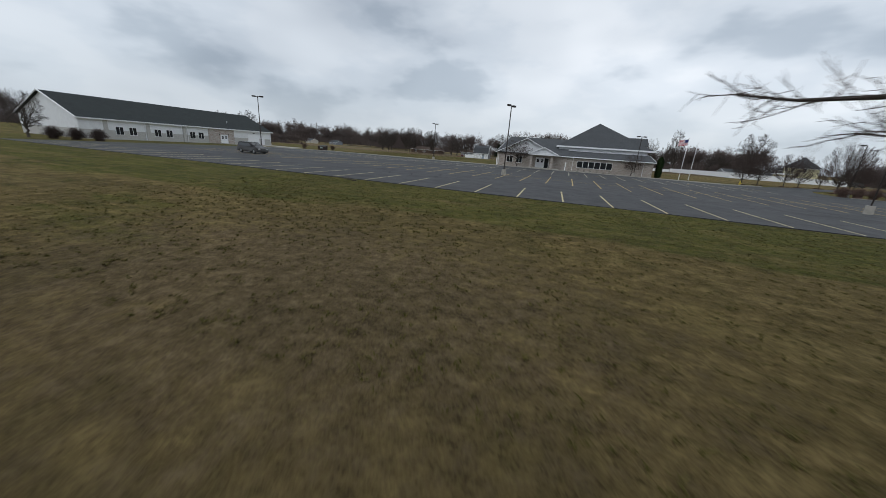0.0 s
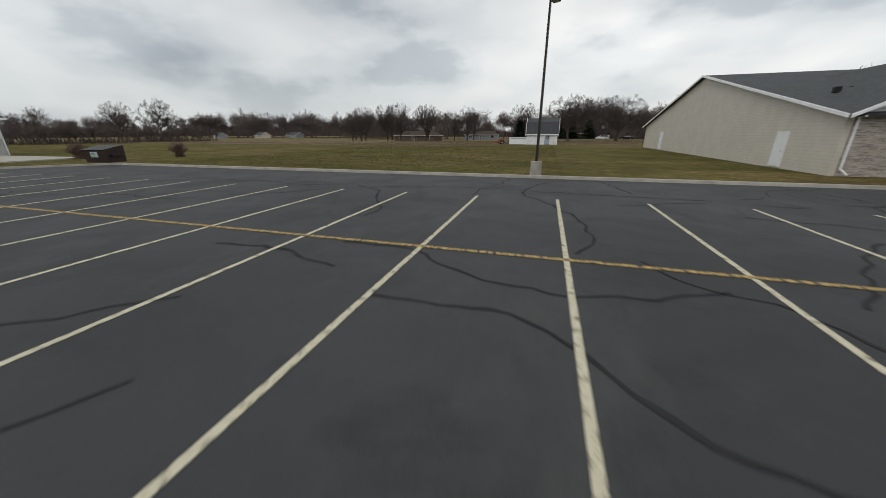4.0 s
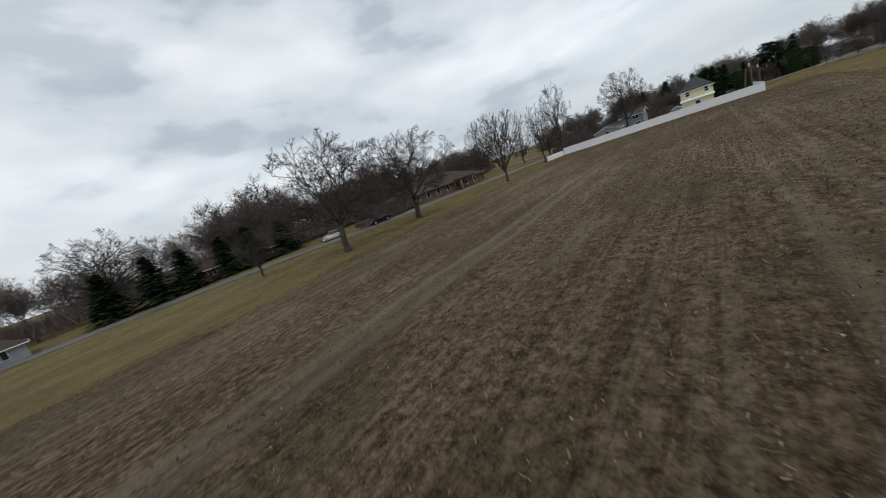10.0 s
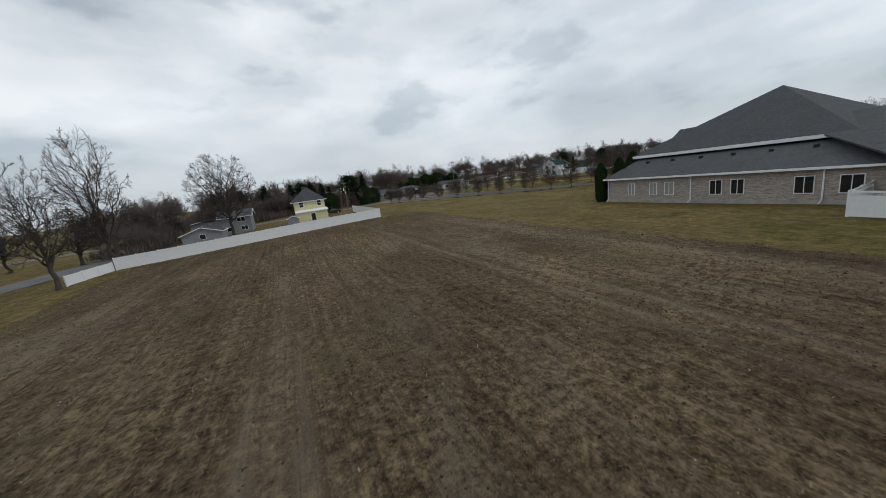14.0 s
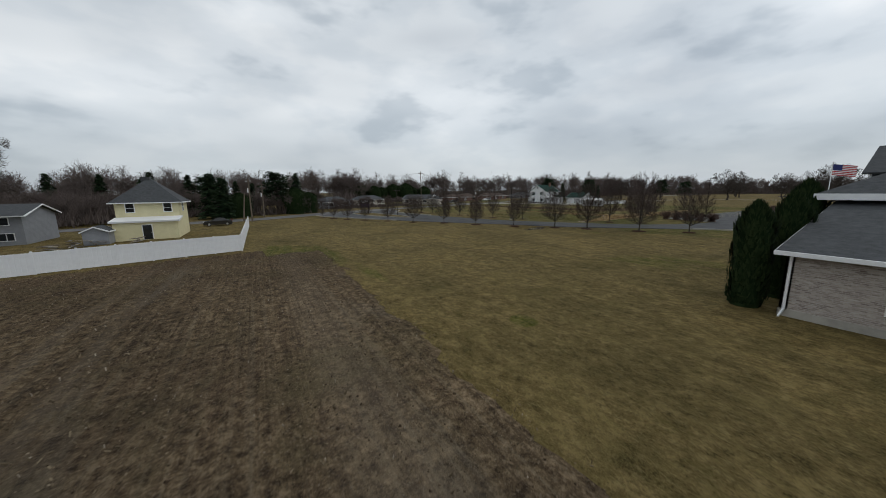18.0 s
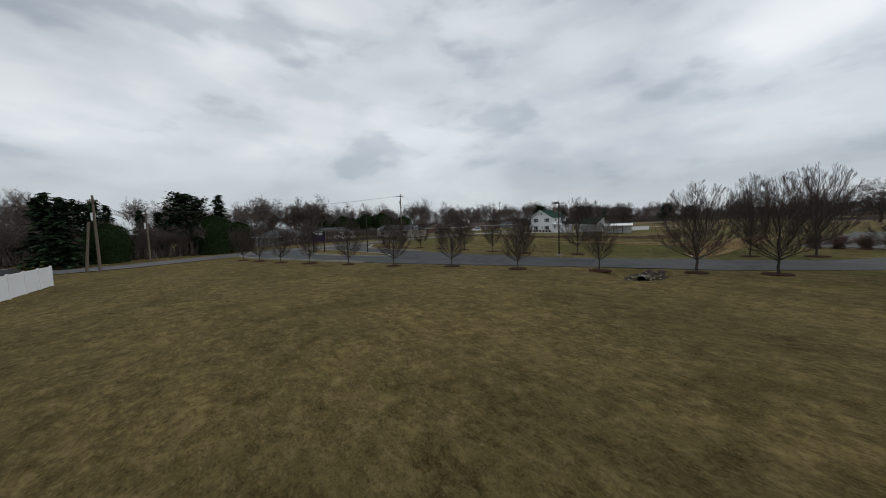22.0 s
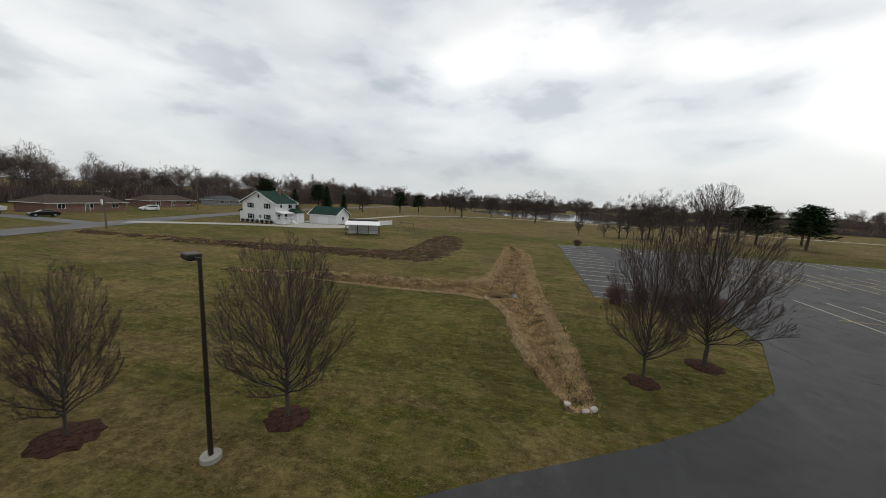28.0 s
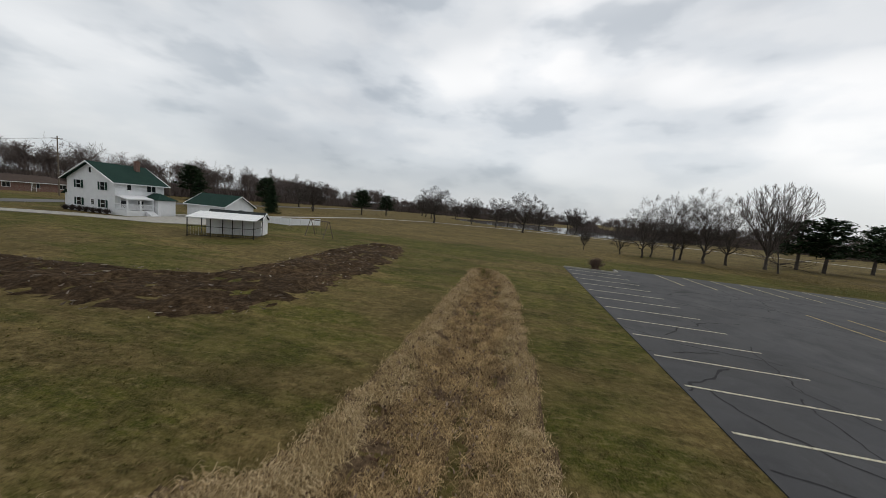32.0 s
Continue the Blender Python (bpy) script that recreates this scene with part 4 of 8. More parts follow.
# upper hall
part("clerestory", boxes((FX, 91.6, 3.0, NX - 0.3, 91.8, 5.45), (NX - 0.5, 91.6, 3.0, NX - 0.3, 111.6, 5.45), (FX, 111.4, 3.0, NX - 0.3, 111.6, 5.45)), SIDE_W, church, "white sided clerestory band")
E0, AP = 5.6, (6.5, 101.5, 11.95)
ex0, ex1, ey0, ey1 = FX - 0.5, NX + 1.0, 91.0, 112.5
c4 = [(ex0, ey0, E0), (ex1, ey0, E0), (ex1, ey1, E0), (ex0, ey1, E0)]
bm = bmesh.new()
for i in range(4):
    plate(bm, [c4[i], c4[(i + 1) % 4], AP], 0.18)
# dutch gablet over the east hip
plate(bm, [(11.0, 101.5, 8.8), (18.3, 101.5, 8.8), (18.3, 98.3, 6.9), (12.5, 98.3, 6.9)], 0.12)
plate(bm, [(11.0, 101.5, 8.8), (18.3, 101.5, 8.8), (18.3, 104.7, 6.9), (12.5, 104.7, 6.9)], 0.12)
# lower roofs
plate(bm, [(FX, 84.0, 3.12), (NX + 0.3, 84.0, 3.12), (NX + 0.3, 91.7, 4.55), (FX, 91.7, 4.55)], 0.15)
plate(bm, [(-9.4, 119.5, 3.12), (NX + 0.3, 119.5, 3.12), (NX + 0.3, 111.5, 5.25), (-9.4, 111.5, 5.25)], 0.15)
# west wing and its cross gable
plate(bm, [(WX - 0.35, 84.0, 3.12), (FX + 2.5, 84.0, 3.12), (FX + 2.5, 104.0, 7.6), (WX - 0.35, 104.0, 7.6)], 0.15)
plate(bm, [(WX - 0.35, 124.0, 3.08), (-9.0, 124.0, 3.08), (FX + 2.5, 111.6, 5.86), (FX + 2.5, 104.0, 7.6), (WX - 0.35, 104.0, 7.6)], 0.15)
plate(bm, [(-16.7, 83.9, 3.1), (-9.6, 83.9, 6.6), (-9.6, 99.7, 6.6), (-16.7, 84.3, 3.12)], 0.15)
plate(bm, [(-2.4, 83.9, 3.1), (-9.6, 83.9, 6.6), (-9.6, 99.7, 6.6), (-2.4, 84.3, 3.12)], 0.15)
# porch roof
plate(bm, [(-8.7, 80.7, 3.25), (-5.2, 80.7, 4.7), (-5.2, 88.5, 4.7), (-8.7, 85.5, 3.25)], 0.14)
plate(bm, [(-1.9, 80.7, 3.25), (-5.2, 80.7, 4.7), (-5.2, 88.5, 4.7), (-1.9, 85.5, 3.25)], 0.14)
part("shingle_roof", bm, ROOF_D, church, "grey asphalt shingle roof")
bm = bmesh.new()
plate(bm, [(18.0, 101.5, 8.65), (18.0, 98.6, 6.9), (18.0, 98.6, 5.7), (18.0, 104.4, 5.7), (18.0, 104.4, 6.9)], 0.1)
part("roof_gablet", bm, VINYL, church)
bm = bmesh.new()
poly(bm, [(-16.2, 84.46, 3.1), (-2.9, 84.46, 3.1), (-9.6, 84.46, 6.4)])
part("gable_siding", bm, SIDE_W, church, "white lap siding in the gable")
bm = bmesh.new()
poly(bm, [(-8.4, 81.0, 3.2), (-2.2, 81.0, 3.2), (-5.2, 81.0, 4.5)])
part("porch_gable", bm, SIDE_W, church)
part("porch_ceiling", boxes((-8.5, 80.9, 2.95, -2.1, 84.5, 3.18)), VINYL, church)
# fascias and gutters
for row in ((ex0, ey0 - 0.06, E0 - 0.32, ex1, ey0 + 0.06, E0 + 0.03), (ex0, ey1 - 0.06, E0 - 0.32, ex1, ey1 + 0.06, E0 + 0.03), (ex1 - 0.06, ey0, E0 - 0.32, ex1 + 0.05, ey1, E0 + 0.02), (FX, 83.9, 2.95, NX + 0.3, 84.02, 3.14),
            (-9.4, 119.48, 2.95, NX + 0.3, 119.6, 3.14), (FX + 1.5, 91.5, 4.45, NX, 91.62, 4.62), (-8.6, 80.66, 3.0, -2.5, 80.74, 3.2)):
    part("gutter", boxes(row), VINYL, church, "white gutter and fascia")
bm = bmesh.new()
for a, b in (((WX - 0.37, 83.95, 3.1), (WX - 0.37, 104, 7.62)), ((WX - 0.37, 104, 7.62), (WX - 0.37, 124, 3.05)), ((-16.7, 83.85, 3.08), (-9.6, 83.85, 6.62)), ((-9.6, 83.85, 6.62), (-2.4, 83.85, 3.08)),
             ((-8.7, 80.66, 3.22), (-5.2, 80.66, 4.72)), ((-5.2, 80.66, 4.72), (-1.9, 80.66, 3.22)), ((NX + 0.32, 119.5, 3.1), (NX + 0.32, 111.5, 5.2)), ((NX + 0.32, 84.0, 3.1), (NX + 0.32, 91.6, 4.5))):
    a, b = Vector(a), Vector(b)
    bm = bmesh.new()
    plate(bm, [a + Vector((0, 0, 0.02)), b + Vector((0, 0, 0.02)), b + Vector((0, 0, -0.17)), a + Vector((0, 0, -0.17))], 0.06)
    part("rake_trim", bm, VINYL, church)
for px in (-7.9, -3.4):
    part("porch_post", boxes((px - 0.24, 81.2, -0.1, px + 0.24, 81.7, 3.0), bevel=0.02), BRICK_P, church)
part("porch_floor", boxes((-8.8, 79.4, -0.05, -1.8, 84.5, 0.14)), CONC, church)
for dx in (-0.98, 0.0, 0.98):
    door(church, -5.6 + dx, 84.45, 0.15, 0.92, 2.2, 0, VINYL if dx < 0.5 else PANE, "arch" if dx < 0.5 else None)
for wx in (-13.3, -11.0):
    window(church, wx, 84.44, 0.95, 1.35, 1.4, 0, 2)
for k in range(6):
    window(church, 2.75 + k * 1.23, 84.44, 0.9, 1.12, 1.35, 0, 1, 0.05)
for wx, ww in ((14.0, 0.78), (11.2, 0.78), (9.35, 0.95), (4.7, 1.0), (2.86, 1.0), (-1.85, 1.15), (-4.55, 1.2)):
    window(church, wx, 119.04, 0.98, ww, 1.38, 180, 2, 0.06, BLIND if wx > 8 else PANE, name="office_window")
for y, z in ((89.2, 0.1), (114.6, 0.1)):
    door(church, WX - 0.02, y, z, 1.0, 2.1, -90, VINYL, label="white steel side door")
for x, y, t in ((-16.0, 84.45, 0), (1.2, 84.45, 0), (15.6, 84.45, 0)):
    spout(church, x, y, 3.0, t)
for x in (7.05, -3.0, 17.3):
    spout(church, x, 119.05, 3.0, 180)
for x, y, z in [(v, 113.9, 4.55) for v in (-1.0, 2.2, 5.4, 8.6, 11.8, 15)] + [(v, 90.5, 4.72) for v in (-13.8, -13.0)]:
    part("roof_vent", boxes((x, y, z - 0.1, x + 0.35, y + 0.3, z + 0.28), bevel=0.03), BLACKM, church)

# fence round the church's service yard
def panel_fence(name, pts, h, label, lattice=False, span=2.4, group=""):
    th = thing(name, pose(0, 0, 0), label, "fence", group)
    first = True
    for a, b in zip(pts, pts[1:]):
        a, b = Vector(a), Vector(b)
        n = max(1, round((b - a).length / span))
        ang = math.degrees(math.atan2(b.y - a.y, b.x - a.x))
        seg = (b - a).length / n
        # one sheet of boards with a V groove at each joint
        bm = bmesh.new()
        top_z = h - (0.47 if lattice else 0.12)
        prof = []
        nb = max(1, round((seg - 0.12) / 0.28))
        bw = (seg - 0.12) / nb
        for k in range(nb):
            x0 = 0.06 + k * bw
            prof += [(x0, 0.008), (x0 + 0.012, 0.02), (x0 + bw - 0.012, 0.02)]
        prof.append((seg - 0.06, 0.008))
        for sy in (-1, 1):
            lo, hi = [bm.verts.new((x, sy * y, 0.16)) for x, y in prof], [bm.verts.new((x, sy * y, top_z)) for x, y in prof]
            for k in range(len(prof) - 1):
                q = (lo[k], lo[k + 1], hi[k + 1], hi[k])
                bm.faces.new(q if sy < 0 else q[::-1])
        rail = bpy.data.meshes.new("rail")
        rb = boxes((0.06, -0.035, -0.06, seg - 0.06, 0.035, 0.06))
        rb.to_mesh(rail)
        rb.free()
        rail.materials.append(VINYL)
        if lattice:
            for k in range(int(seg / 0.14)):
                for s in (0, 1):
                    x0 = 0.08 + k * 0.14
                    x1 = min(seg - 0.06, x0 + 0.26)
                    tube(bm, (x0 if s else x1, 0, h - 0.36), (x1 if s else x0, 0, h - 0.1), 0.016, 0.016, 4, False)
        me = bpy.data.meshes.new("panel")
        bm.to_mesh(me)
        bm.free()
        me.materials.append(VINYL)
        pb = boxes((-0.065, -0.065, -0.1, 0.065, 0.065, h + 0.03))
        for q in ((0.078, h + 0.03, h + 0.05), (0.045, h + 0.05, h + 0.075)):
            box(pb, -q[0], -q[0], q[1], q[0], q[0], q[2])
        pm = bpy.data.meshes.new("post")
        pb.to_mesh(pm)
        pb.free()
        pm.materials.append(VINYL)
        for k in range(n):
            p = a + (b - a) * k / n
            if k or first:
                share("post", pm, th, pose(p.x, p.y, dip(p.x, p.y), 0, 0, ang))
            share("panel", me, th, pose(p.x, p.y, dip(p.x, p.y), 0, 0, ang))
            for rz in (0.11, h - 0.06) + ((h - 0.41,) if lattice else ()):
                share("rail", rail, th, pose(p.x, p.y, dip(p.x, p.y) + rz, 0, 0, ang))
        share("post", pm, th, pose(b.x, b.y, dip(b.x, b.y), 0, 0, ang))
        first = False
    return th


panel_fence("yard_fence", [(-5.6, 119.1), (-5.9, 124.6), (-13.0, 125.6)], 1.8, "white vinyl fence with lattice top round a yard", True)
panel_fence("boundary_fence", [(44.5, 181.5), (52.6, 142.1), (82.8, 141.9)], 1.75, "long white vinyl privacy fence beside the field")
panel_fence("low_fence", [(37.2, 183.4), (44.3, 181.7)], 1.25, "low pale fence past the privacy fence")

# ---- barn shed ----
LAPW = plain("white_lap_paint", (0.76, 0.77, 0.77), 0.5, vary=0.07, scale=1.4)


def lap_board(a, b, z, h, side):
    """One clapboard from a to b: thin at the top, proud at its foot; on the gable (side) or on the long wall."""
    bm = bmesh.new()
    rows = [[bm.verts.new((-d, v, zz) if side else (v, -d, zz)) for d, zz in ((0.002, z), (0.036, z), (0.012, z + h - 0.018), (0.002, z + h - 0.018))] for v in (a, b)]
    for i in range(4):
        bm.faces.new((rows[0][i], rows[0][(i + 1) % 4], rows[1][(i + 1) % 4], rows[1][i]))
    bm.faces.new(rows[0])
    bm.faces.new(rows[1][::-1])
    bmesh.ops.recalc_face_normals(bm, faces=bm.faces)
    return bm


barn = thing("barn_shed", pose(-35.0, 132.0, 0.02), "white gambrel-roofed garden barn with a dark shingle roof", "shed")
BL, BD, BE = 5.7, 4.8, 2.15
prof = [(0, BE), (0.75, 4.05), (2.4, 4.85), (4.05, 4.05), (4.8, BE)]
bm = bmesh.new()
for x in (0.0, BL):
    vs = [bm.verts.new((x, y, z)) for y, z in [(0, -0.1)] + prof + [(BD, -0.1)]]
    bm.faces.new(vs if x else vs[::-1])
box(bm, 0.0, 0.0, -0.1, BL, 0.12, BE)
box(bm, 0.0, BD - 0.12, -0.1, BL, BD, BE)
# dark backing: paints the lines of shade and grime between the boards
part("siding_wall", bm, GAP_GREY, barn, "dark grey wall that paints shade and grime into the gaps between the boards")
bm = bmesh.new()
for (y0, z0), (y1, z1) in zip(prof, prof[1:]):
    o0 = -0.22 if (y0, z0) == prof[0] else 0
    o1 = 0.22 if (y1, z1) == prof[-1] else 0
    plate(bm, [(-0.2, y0 + o0, z0 - abs(o0) * 1.5), (BL + 0.2, y0 + o0, z0 - abs(o0) * 1.5), (BL + 0.2, y1 + o1, z1 - abs(o1) * 1.5), (-0.2, y1 + o1, z1 - abs(o1) * 1.5)], -0.08)
part("shingle_roof", bm, ROOF_D, barn, "dark grey shingle roof")
part("eave_trim", boxes((-0.1, -0.30, BE - 0.42, BL + 0.2, -0.22, BE - 0.20)), VINYL, barn)
for x in (-0.03, BL - 0.08):
    part("corner_board", boxes((x, -0.03, -0.05, x + 0.11, 0.1, BE)), VINYL, barn)
part("corner_board", boxes((-0.03, BD - 0.1, -0.05, 0.08, BD + 0.03, BE)), VINYL, barn)
for x in (-0.27, BL + 0.21):
    for k, ((y0, z0), (y1, z1)) in enumerate(zip(prof, prof[1:])):
        if k == 0:
            y0, z0 = y0 - 0.24, z0 - 0.42
        if k == 3:
            y1, z1 = y1 + 0.24, z1 - 0.42
        bm = bmesh.new()
        plate(bm, [(x, y0, z0 + 0.06), (x, y1, z1 + 0.06), (x, y1, z1 - 0.17), (x, y0, z0 - 0.17)], 0.06)
        part("rake_board", bm, VINYL, barn)
bm = bmesh.new()
for (y0, z0), (y1, z1) in zip(prof, prof[1:]):
    plate(bm, [(-0.2, y0, z0 - 0.01), (0.0, y0, z0 - 0.01), (0.0, y1, z1 - 0.01), (-0.2, y1, z1 - 0.01)], -0.02)
part("soffit", bm, VINYL, barn)


def gable_edge(z):
    """How far in from the gable's side the roof stands at height z."""
    if z <= BE:
        return 0.0
    if z <= 4.05:
        return 0.75 * (z - BE) / (4.05 - BE)
    return 0.75 + 1.65 * (z - 4.05) / 0.8


LAP = 0.115
for k in range(int(4.7 / LAP)):
    z = k * LAP
    e = gable_edge(z + LAP)
    spans = [(e, BD - e)]
    if 2.86 < z + LAP and z < 4.28:
        spans = [(e, 2.4 - 0.40), (2.4 + 0.40, BD - e)]
    for a, b in spans:
        if b - a > 0.1:
            part("lap_board", lap_board(a, b, z, LAP, True), LAPW, barn)
for k in range(int(BE / LAP) - 2):
    z = k * LAP
    for a, b in ([(0.08, 3.29), (4.41, BL - 0.08)] if z < 2.08 else [(0.08, BL - 0.08)]):
        part("lap_board", lap_board(a, b, z, LAP, False), LAPW, barn)
window(barn, -0.04, 2.4, 2.95, 0.62, 1.25, -90, 1, 0.06, sash=True, name="loft_window")
DOORB = plain("grey_blue_paint", (0.30, 0.36, 0.42), 0.5, vary=0.08)
door(barn, 3.85, -0.03, 0.05, 0.95, 1.95, 0, DOORB, "nine", "grey-blue door with nine panes")
panel_fence("barn_fence", [(-35.1, 131.9), (-38.3, 132.0)], 1.35, "short white vinyl fence with lattice beside a barn", True, 1.6)

# ---- trees ----


def rings_to_mesh(name, tubes, mat):
    """tubes: lists of (point, radius); each becomes a tapered pipe."""
    vs, fs = [], []
    for line, n in tubes:
        base = len(vs)
        for i, (p, r) in enumerate(line):
            a = line[max(0, i - 1)][0]
            b = line[min(len(line) - 1, i + 1)][0]
            d = (b - a).normalized()
            u = d.orthogonal().normalized()
            w = d.cross(u)
            for k in range(n):
                t = 2 * math.pi * k / n
                vs.append(p + (u * math.cos(t) + w * math.sin(t)) * r)
        for i in range(len(line) - 1):
            for k in range(n):
                fs.append((base + i * n + k, base + i * n + (k + 1) % n, base + (i + 1) * n + (k + 1) % n, base + (i + 1) * n + k))
    me = bpy.data.meshes.new(name)
    me.from_pydata([tuple(v) for v in vs], [], fs)
    me.materials.append(mat)
    me.polygons.foreach_set("use_smooth", [True] * len(me.polygons))
    return me


def limb(rnd, p, d, length, r, bits, lift, wander, end=0.35):
    line = [(p.copy(), r)]
    for i in range(bits):
        d = (d + Vector((rnd.gauss(0, wander), rnd.gauss(0, wander), rnd.gauss(0, wander) + lift))).normalized()
        p = p + d * (length / bits)
        line.append((p.copy(), r * (1 - (1 - end) * (i + 1) / bits)))
    return line, d


def bare_tree(seed, h, trunk_h, spread, limbs, levels, lift=0.08, wander=0.12, stems=1, thick=0.02, droop=0.0, up=0.55, twig=None, fine=0.008):
    """Trunk mesh and crown mesh of a leafless tree of height about h."""
    rnd = random.Random(seed)
    trunk, crown = [], []
    r0 = h * thick

    def branch(line, d, length, depth):
        count = levels[depth]
        for k in range(count):
            f = 0.25 + 0.75 * (k + rnd.random()) / count
            pos = f * (len(line) - 1)
            i = min(int(pos), len(line) - 2)
            p = line[i][0].lerp(line[i + 1][0], pos - i)
            pr = line[i][1] + (line[i + 1][1] - line[i][1]) * (pos - i)
            axis = (line[i + 1][0] - line[i][0]).normalized()
            side = axis.orthogonal().normalized()
            side.rotate(Matrix.Rotation(rnd.uniform(0, 6.283), 3, axis))
            nd = (axis * rnd.uniform(0.55, 0.95) + side * rnd.uniform(0.5, 0.9) + Vector((0, 0, up * 0.35 - droop * depth))).normalized()
            ln = length * rnd.uniform(0.42, 0.68) * (1.15 - 0.5 * f)
            last = depth == len(levels) - 1
            sub, e = limb(rnd, p, nd, ln, max(fine, pr * 0.6), 2 if last else 3, lift - droop * 0.3, wander * 1.3, 0.4)
            crown.append((sub, 3))
            if not last:
                branch(sub, e, ln, depth + 1)

    for s in range(stems):
        a = rnd.uniform(0, 6.283)
        lean = 0.06 if stems == 1 else 0.28
        d0 = Vector((math.cos(a) * lean, math.sin(a) * lean, 1)).normalized()
        base = Vector((0, 0, -0.15)) if stems == 1 else Vector((math.cos(a) * 0.3, math.sin(a) * 0.3, -0.15))
        line, d = limb(rnd, base, d0, trunk_h, r0 / math.sqrt(stems), 4, 0.05, 0.04, 0.75)
        line[0] = (line[0][0], line[0][1] * 1.35)
        trunk.append((line, 9))
        top = line[-1][0]
        rt = line[-1][1]
        leader, e = limb(rnd, top, d, (h - trunk_h) * 0.95, rt * 0.85, 6, 0.08, wander * 0.6, 0.12)
        trunk.append((leader, 6))
        branch(leader, e, (h - trunk_h) * 0.55, 0)
        for k in range(limbs):
            t = 2 * math.pi * (k + rnd.random() * 0.7) / limbs
            f = rnd.uniform(0.55, 1.0)
            p = line[2][0].lerp(top, f) if stems == 1 else top
            nd = Vector((math.cos(t) * spread, math.sin(t) * spread, up + rnd.uniform(-0.1, 0.25))).normalized()
            ln = (h - trunk_h) * rnd.uniform(0.62, 0.9)
            lb, e = limb(rnd, p, nd, ln, rt * rnd.uniform(0.45, 0.68), 6, lift, wander, 0.18)
            trunk.append((lb, 5))
            branch(lb, e, ln * 0.75, 0)
    return rings_to_mesh("trunk", trunk, BARK), rings_to_mesh("crown", crown, twig or TWIG)


def crown_tree(seed, h, clear, width, limbs, secs, ters, fines, kind, thick=0.02, fine=0.012, twig=None, gnarl=0.12):
    """A leafless tree that fills an even crown: kind is oak (round, spreading), fan (vase) or pear (upright oval)."""
    rnd = random.Random(seed)
    trunk, crown, limb_lines = [], [], []
    z0 = clear * 0.85
    r0 = h * thick

    def reach(z):
        u = min(1.0, max(0.0, (z - z0) / (h - z0)))
        if kind in ("oak", "weeping"):
            p = max(0.0, math.sin(math.pi * u ** 0.72)) ** 0.55
        elif kind == "pear":
            p = min(1.0, 0.30 + u / 0.22 * 0.70) if u < 0.22 else math.sqrt(max(0.0, 1 - ((u - 0.22) / 0.78) ** 2.2))
        else:
            p = min(1.0, (u / 0.66 + 0.03) ** 0.75) if u < 0.66 else math.sqrt(max(0.0, 1 - ((u - 0.66) / 0.34) ** 2))
        return width / 2 * p + 0.02

    def inside(p):
        return p.z < h and math.hypot(p.x, p.y) < reach(p.z) * 1.04

    def bend(a, b, c, n, ra, rb):
        line = []
        for i in range(n + 1):
            f = i / n
            q = a * (1 - f) ** 2 + b * 2 * f * (1 - f) + c * f * f
            if 0 < i < n:
                q += Vector((rnd.gauss(0, 1), rnd.gauss(0, 1), rnd.gauss(0, 0.7))) * gnarl * (c - a).length * 0.16
            line.append((q, ra + (rb - ra) * f ** 0.8))
        return line

    def shoots(line, length, depth):
        count = (secs, ters, fines)[depth]
        for k in range(count):
            f = 0.22 + 0.78 * (k + rnd.random()) / count
            pos = f * (len(line) - 1)
            i = min(int(pos), len(line) - 2)
            p = line[i][0].lerp(line[i + 1][0], pos - i)
            pr = line[i][1] + (line[i + 1][1] - line[i][1]) * (pos - i)
            axis = (line[i + 1][0] - line[i][0]).normalized()
            side = axis.orthogonal().normalized()
            side.rotate(Matrix.Rotation(k * 2.4 + rnd.uniform(-0.6, 0.6), 3, axis))
            out = Vector((p.x, p.y, 0.0))
            out = out.normalized() if out.length > 0.2 else side
            up = {"weeping": 0.1 - 0.55 * depth, "oak": 0.04, "pear": 0.36, "fan": 0.45}[kind]
            keep = 1.0 if kind == "pear" else rnd.uniform(0.5, 0.9)
            d = (axis * keep + side * rnd.uniform(0.45, 0.85) * (0.8 if kind == "pear" else 1.0) + out * 0.12 + Vector((0, 0, up))).normalized()
            ln = length * rnd.uniform(0.75, 1.2) * (1.15 - 0.45 * f)
            for q in range(4):
                if inside(p + d * ln):
                    break
                ln *= 0.72
            ra = max(fine, min(pr * 0.7, length * 0.022))
            e = p + d * ln + Vector((0, 0, ln * (0.10 if kind in ("pear", "fan") else 0.02)))
            if depth == 2:
                crown.append(([(p, ra), (e, fine * 0.6)], 3))
            else:
                sub = bend(p, p.lerp(e, 0.5) + side * ln * 0.10 - Vector((0, 0, ln * 0.05)), e, 3 if depth == 0 else 2, ra, fine)
                crown.append((sub, 4 if depth == 0 else 3))
                shoots(sub, ln * 0.52, depth + 1)

    lean = Vector((rnd.uniform(-0.04, 0.04), rnd.uniform(-0.04, 0.04), 1.0))
    head = lean * clear
    line = bend(Vector((0, 0, -0.15)), lean * clear * 0.5, head, 4, r0, r0 * 0.74)
    line[0] = (line[0][0], r0 * 1.4)
    trunk.append((line, 9))
    top = lean * h * {"weeping": 0.6, "oak": 0.62, "pear": 0.93, "fan": 0.80}[kind]
    leader = bend(head, head.lerp(top, 0.5) + Vector((rnd.gauss(0, 0.03), rnd.gauss(0, 0.03), 0)) * h, top, 6, r0 * 0.72, fine * 1.5)
    trunk.append((leader, 6))
    shoots(leader, (h - clear) * 0.16, 0)
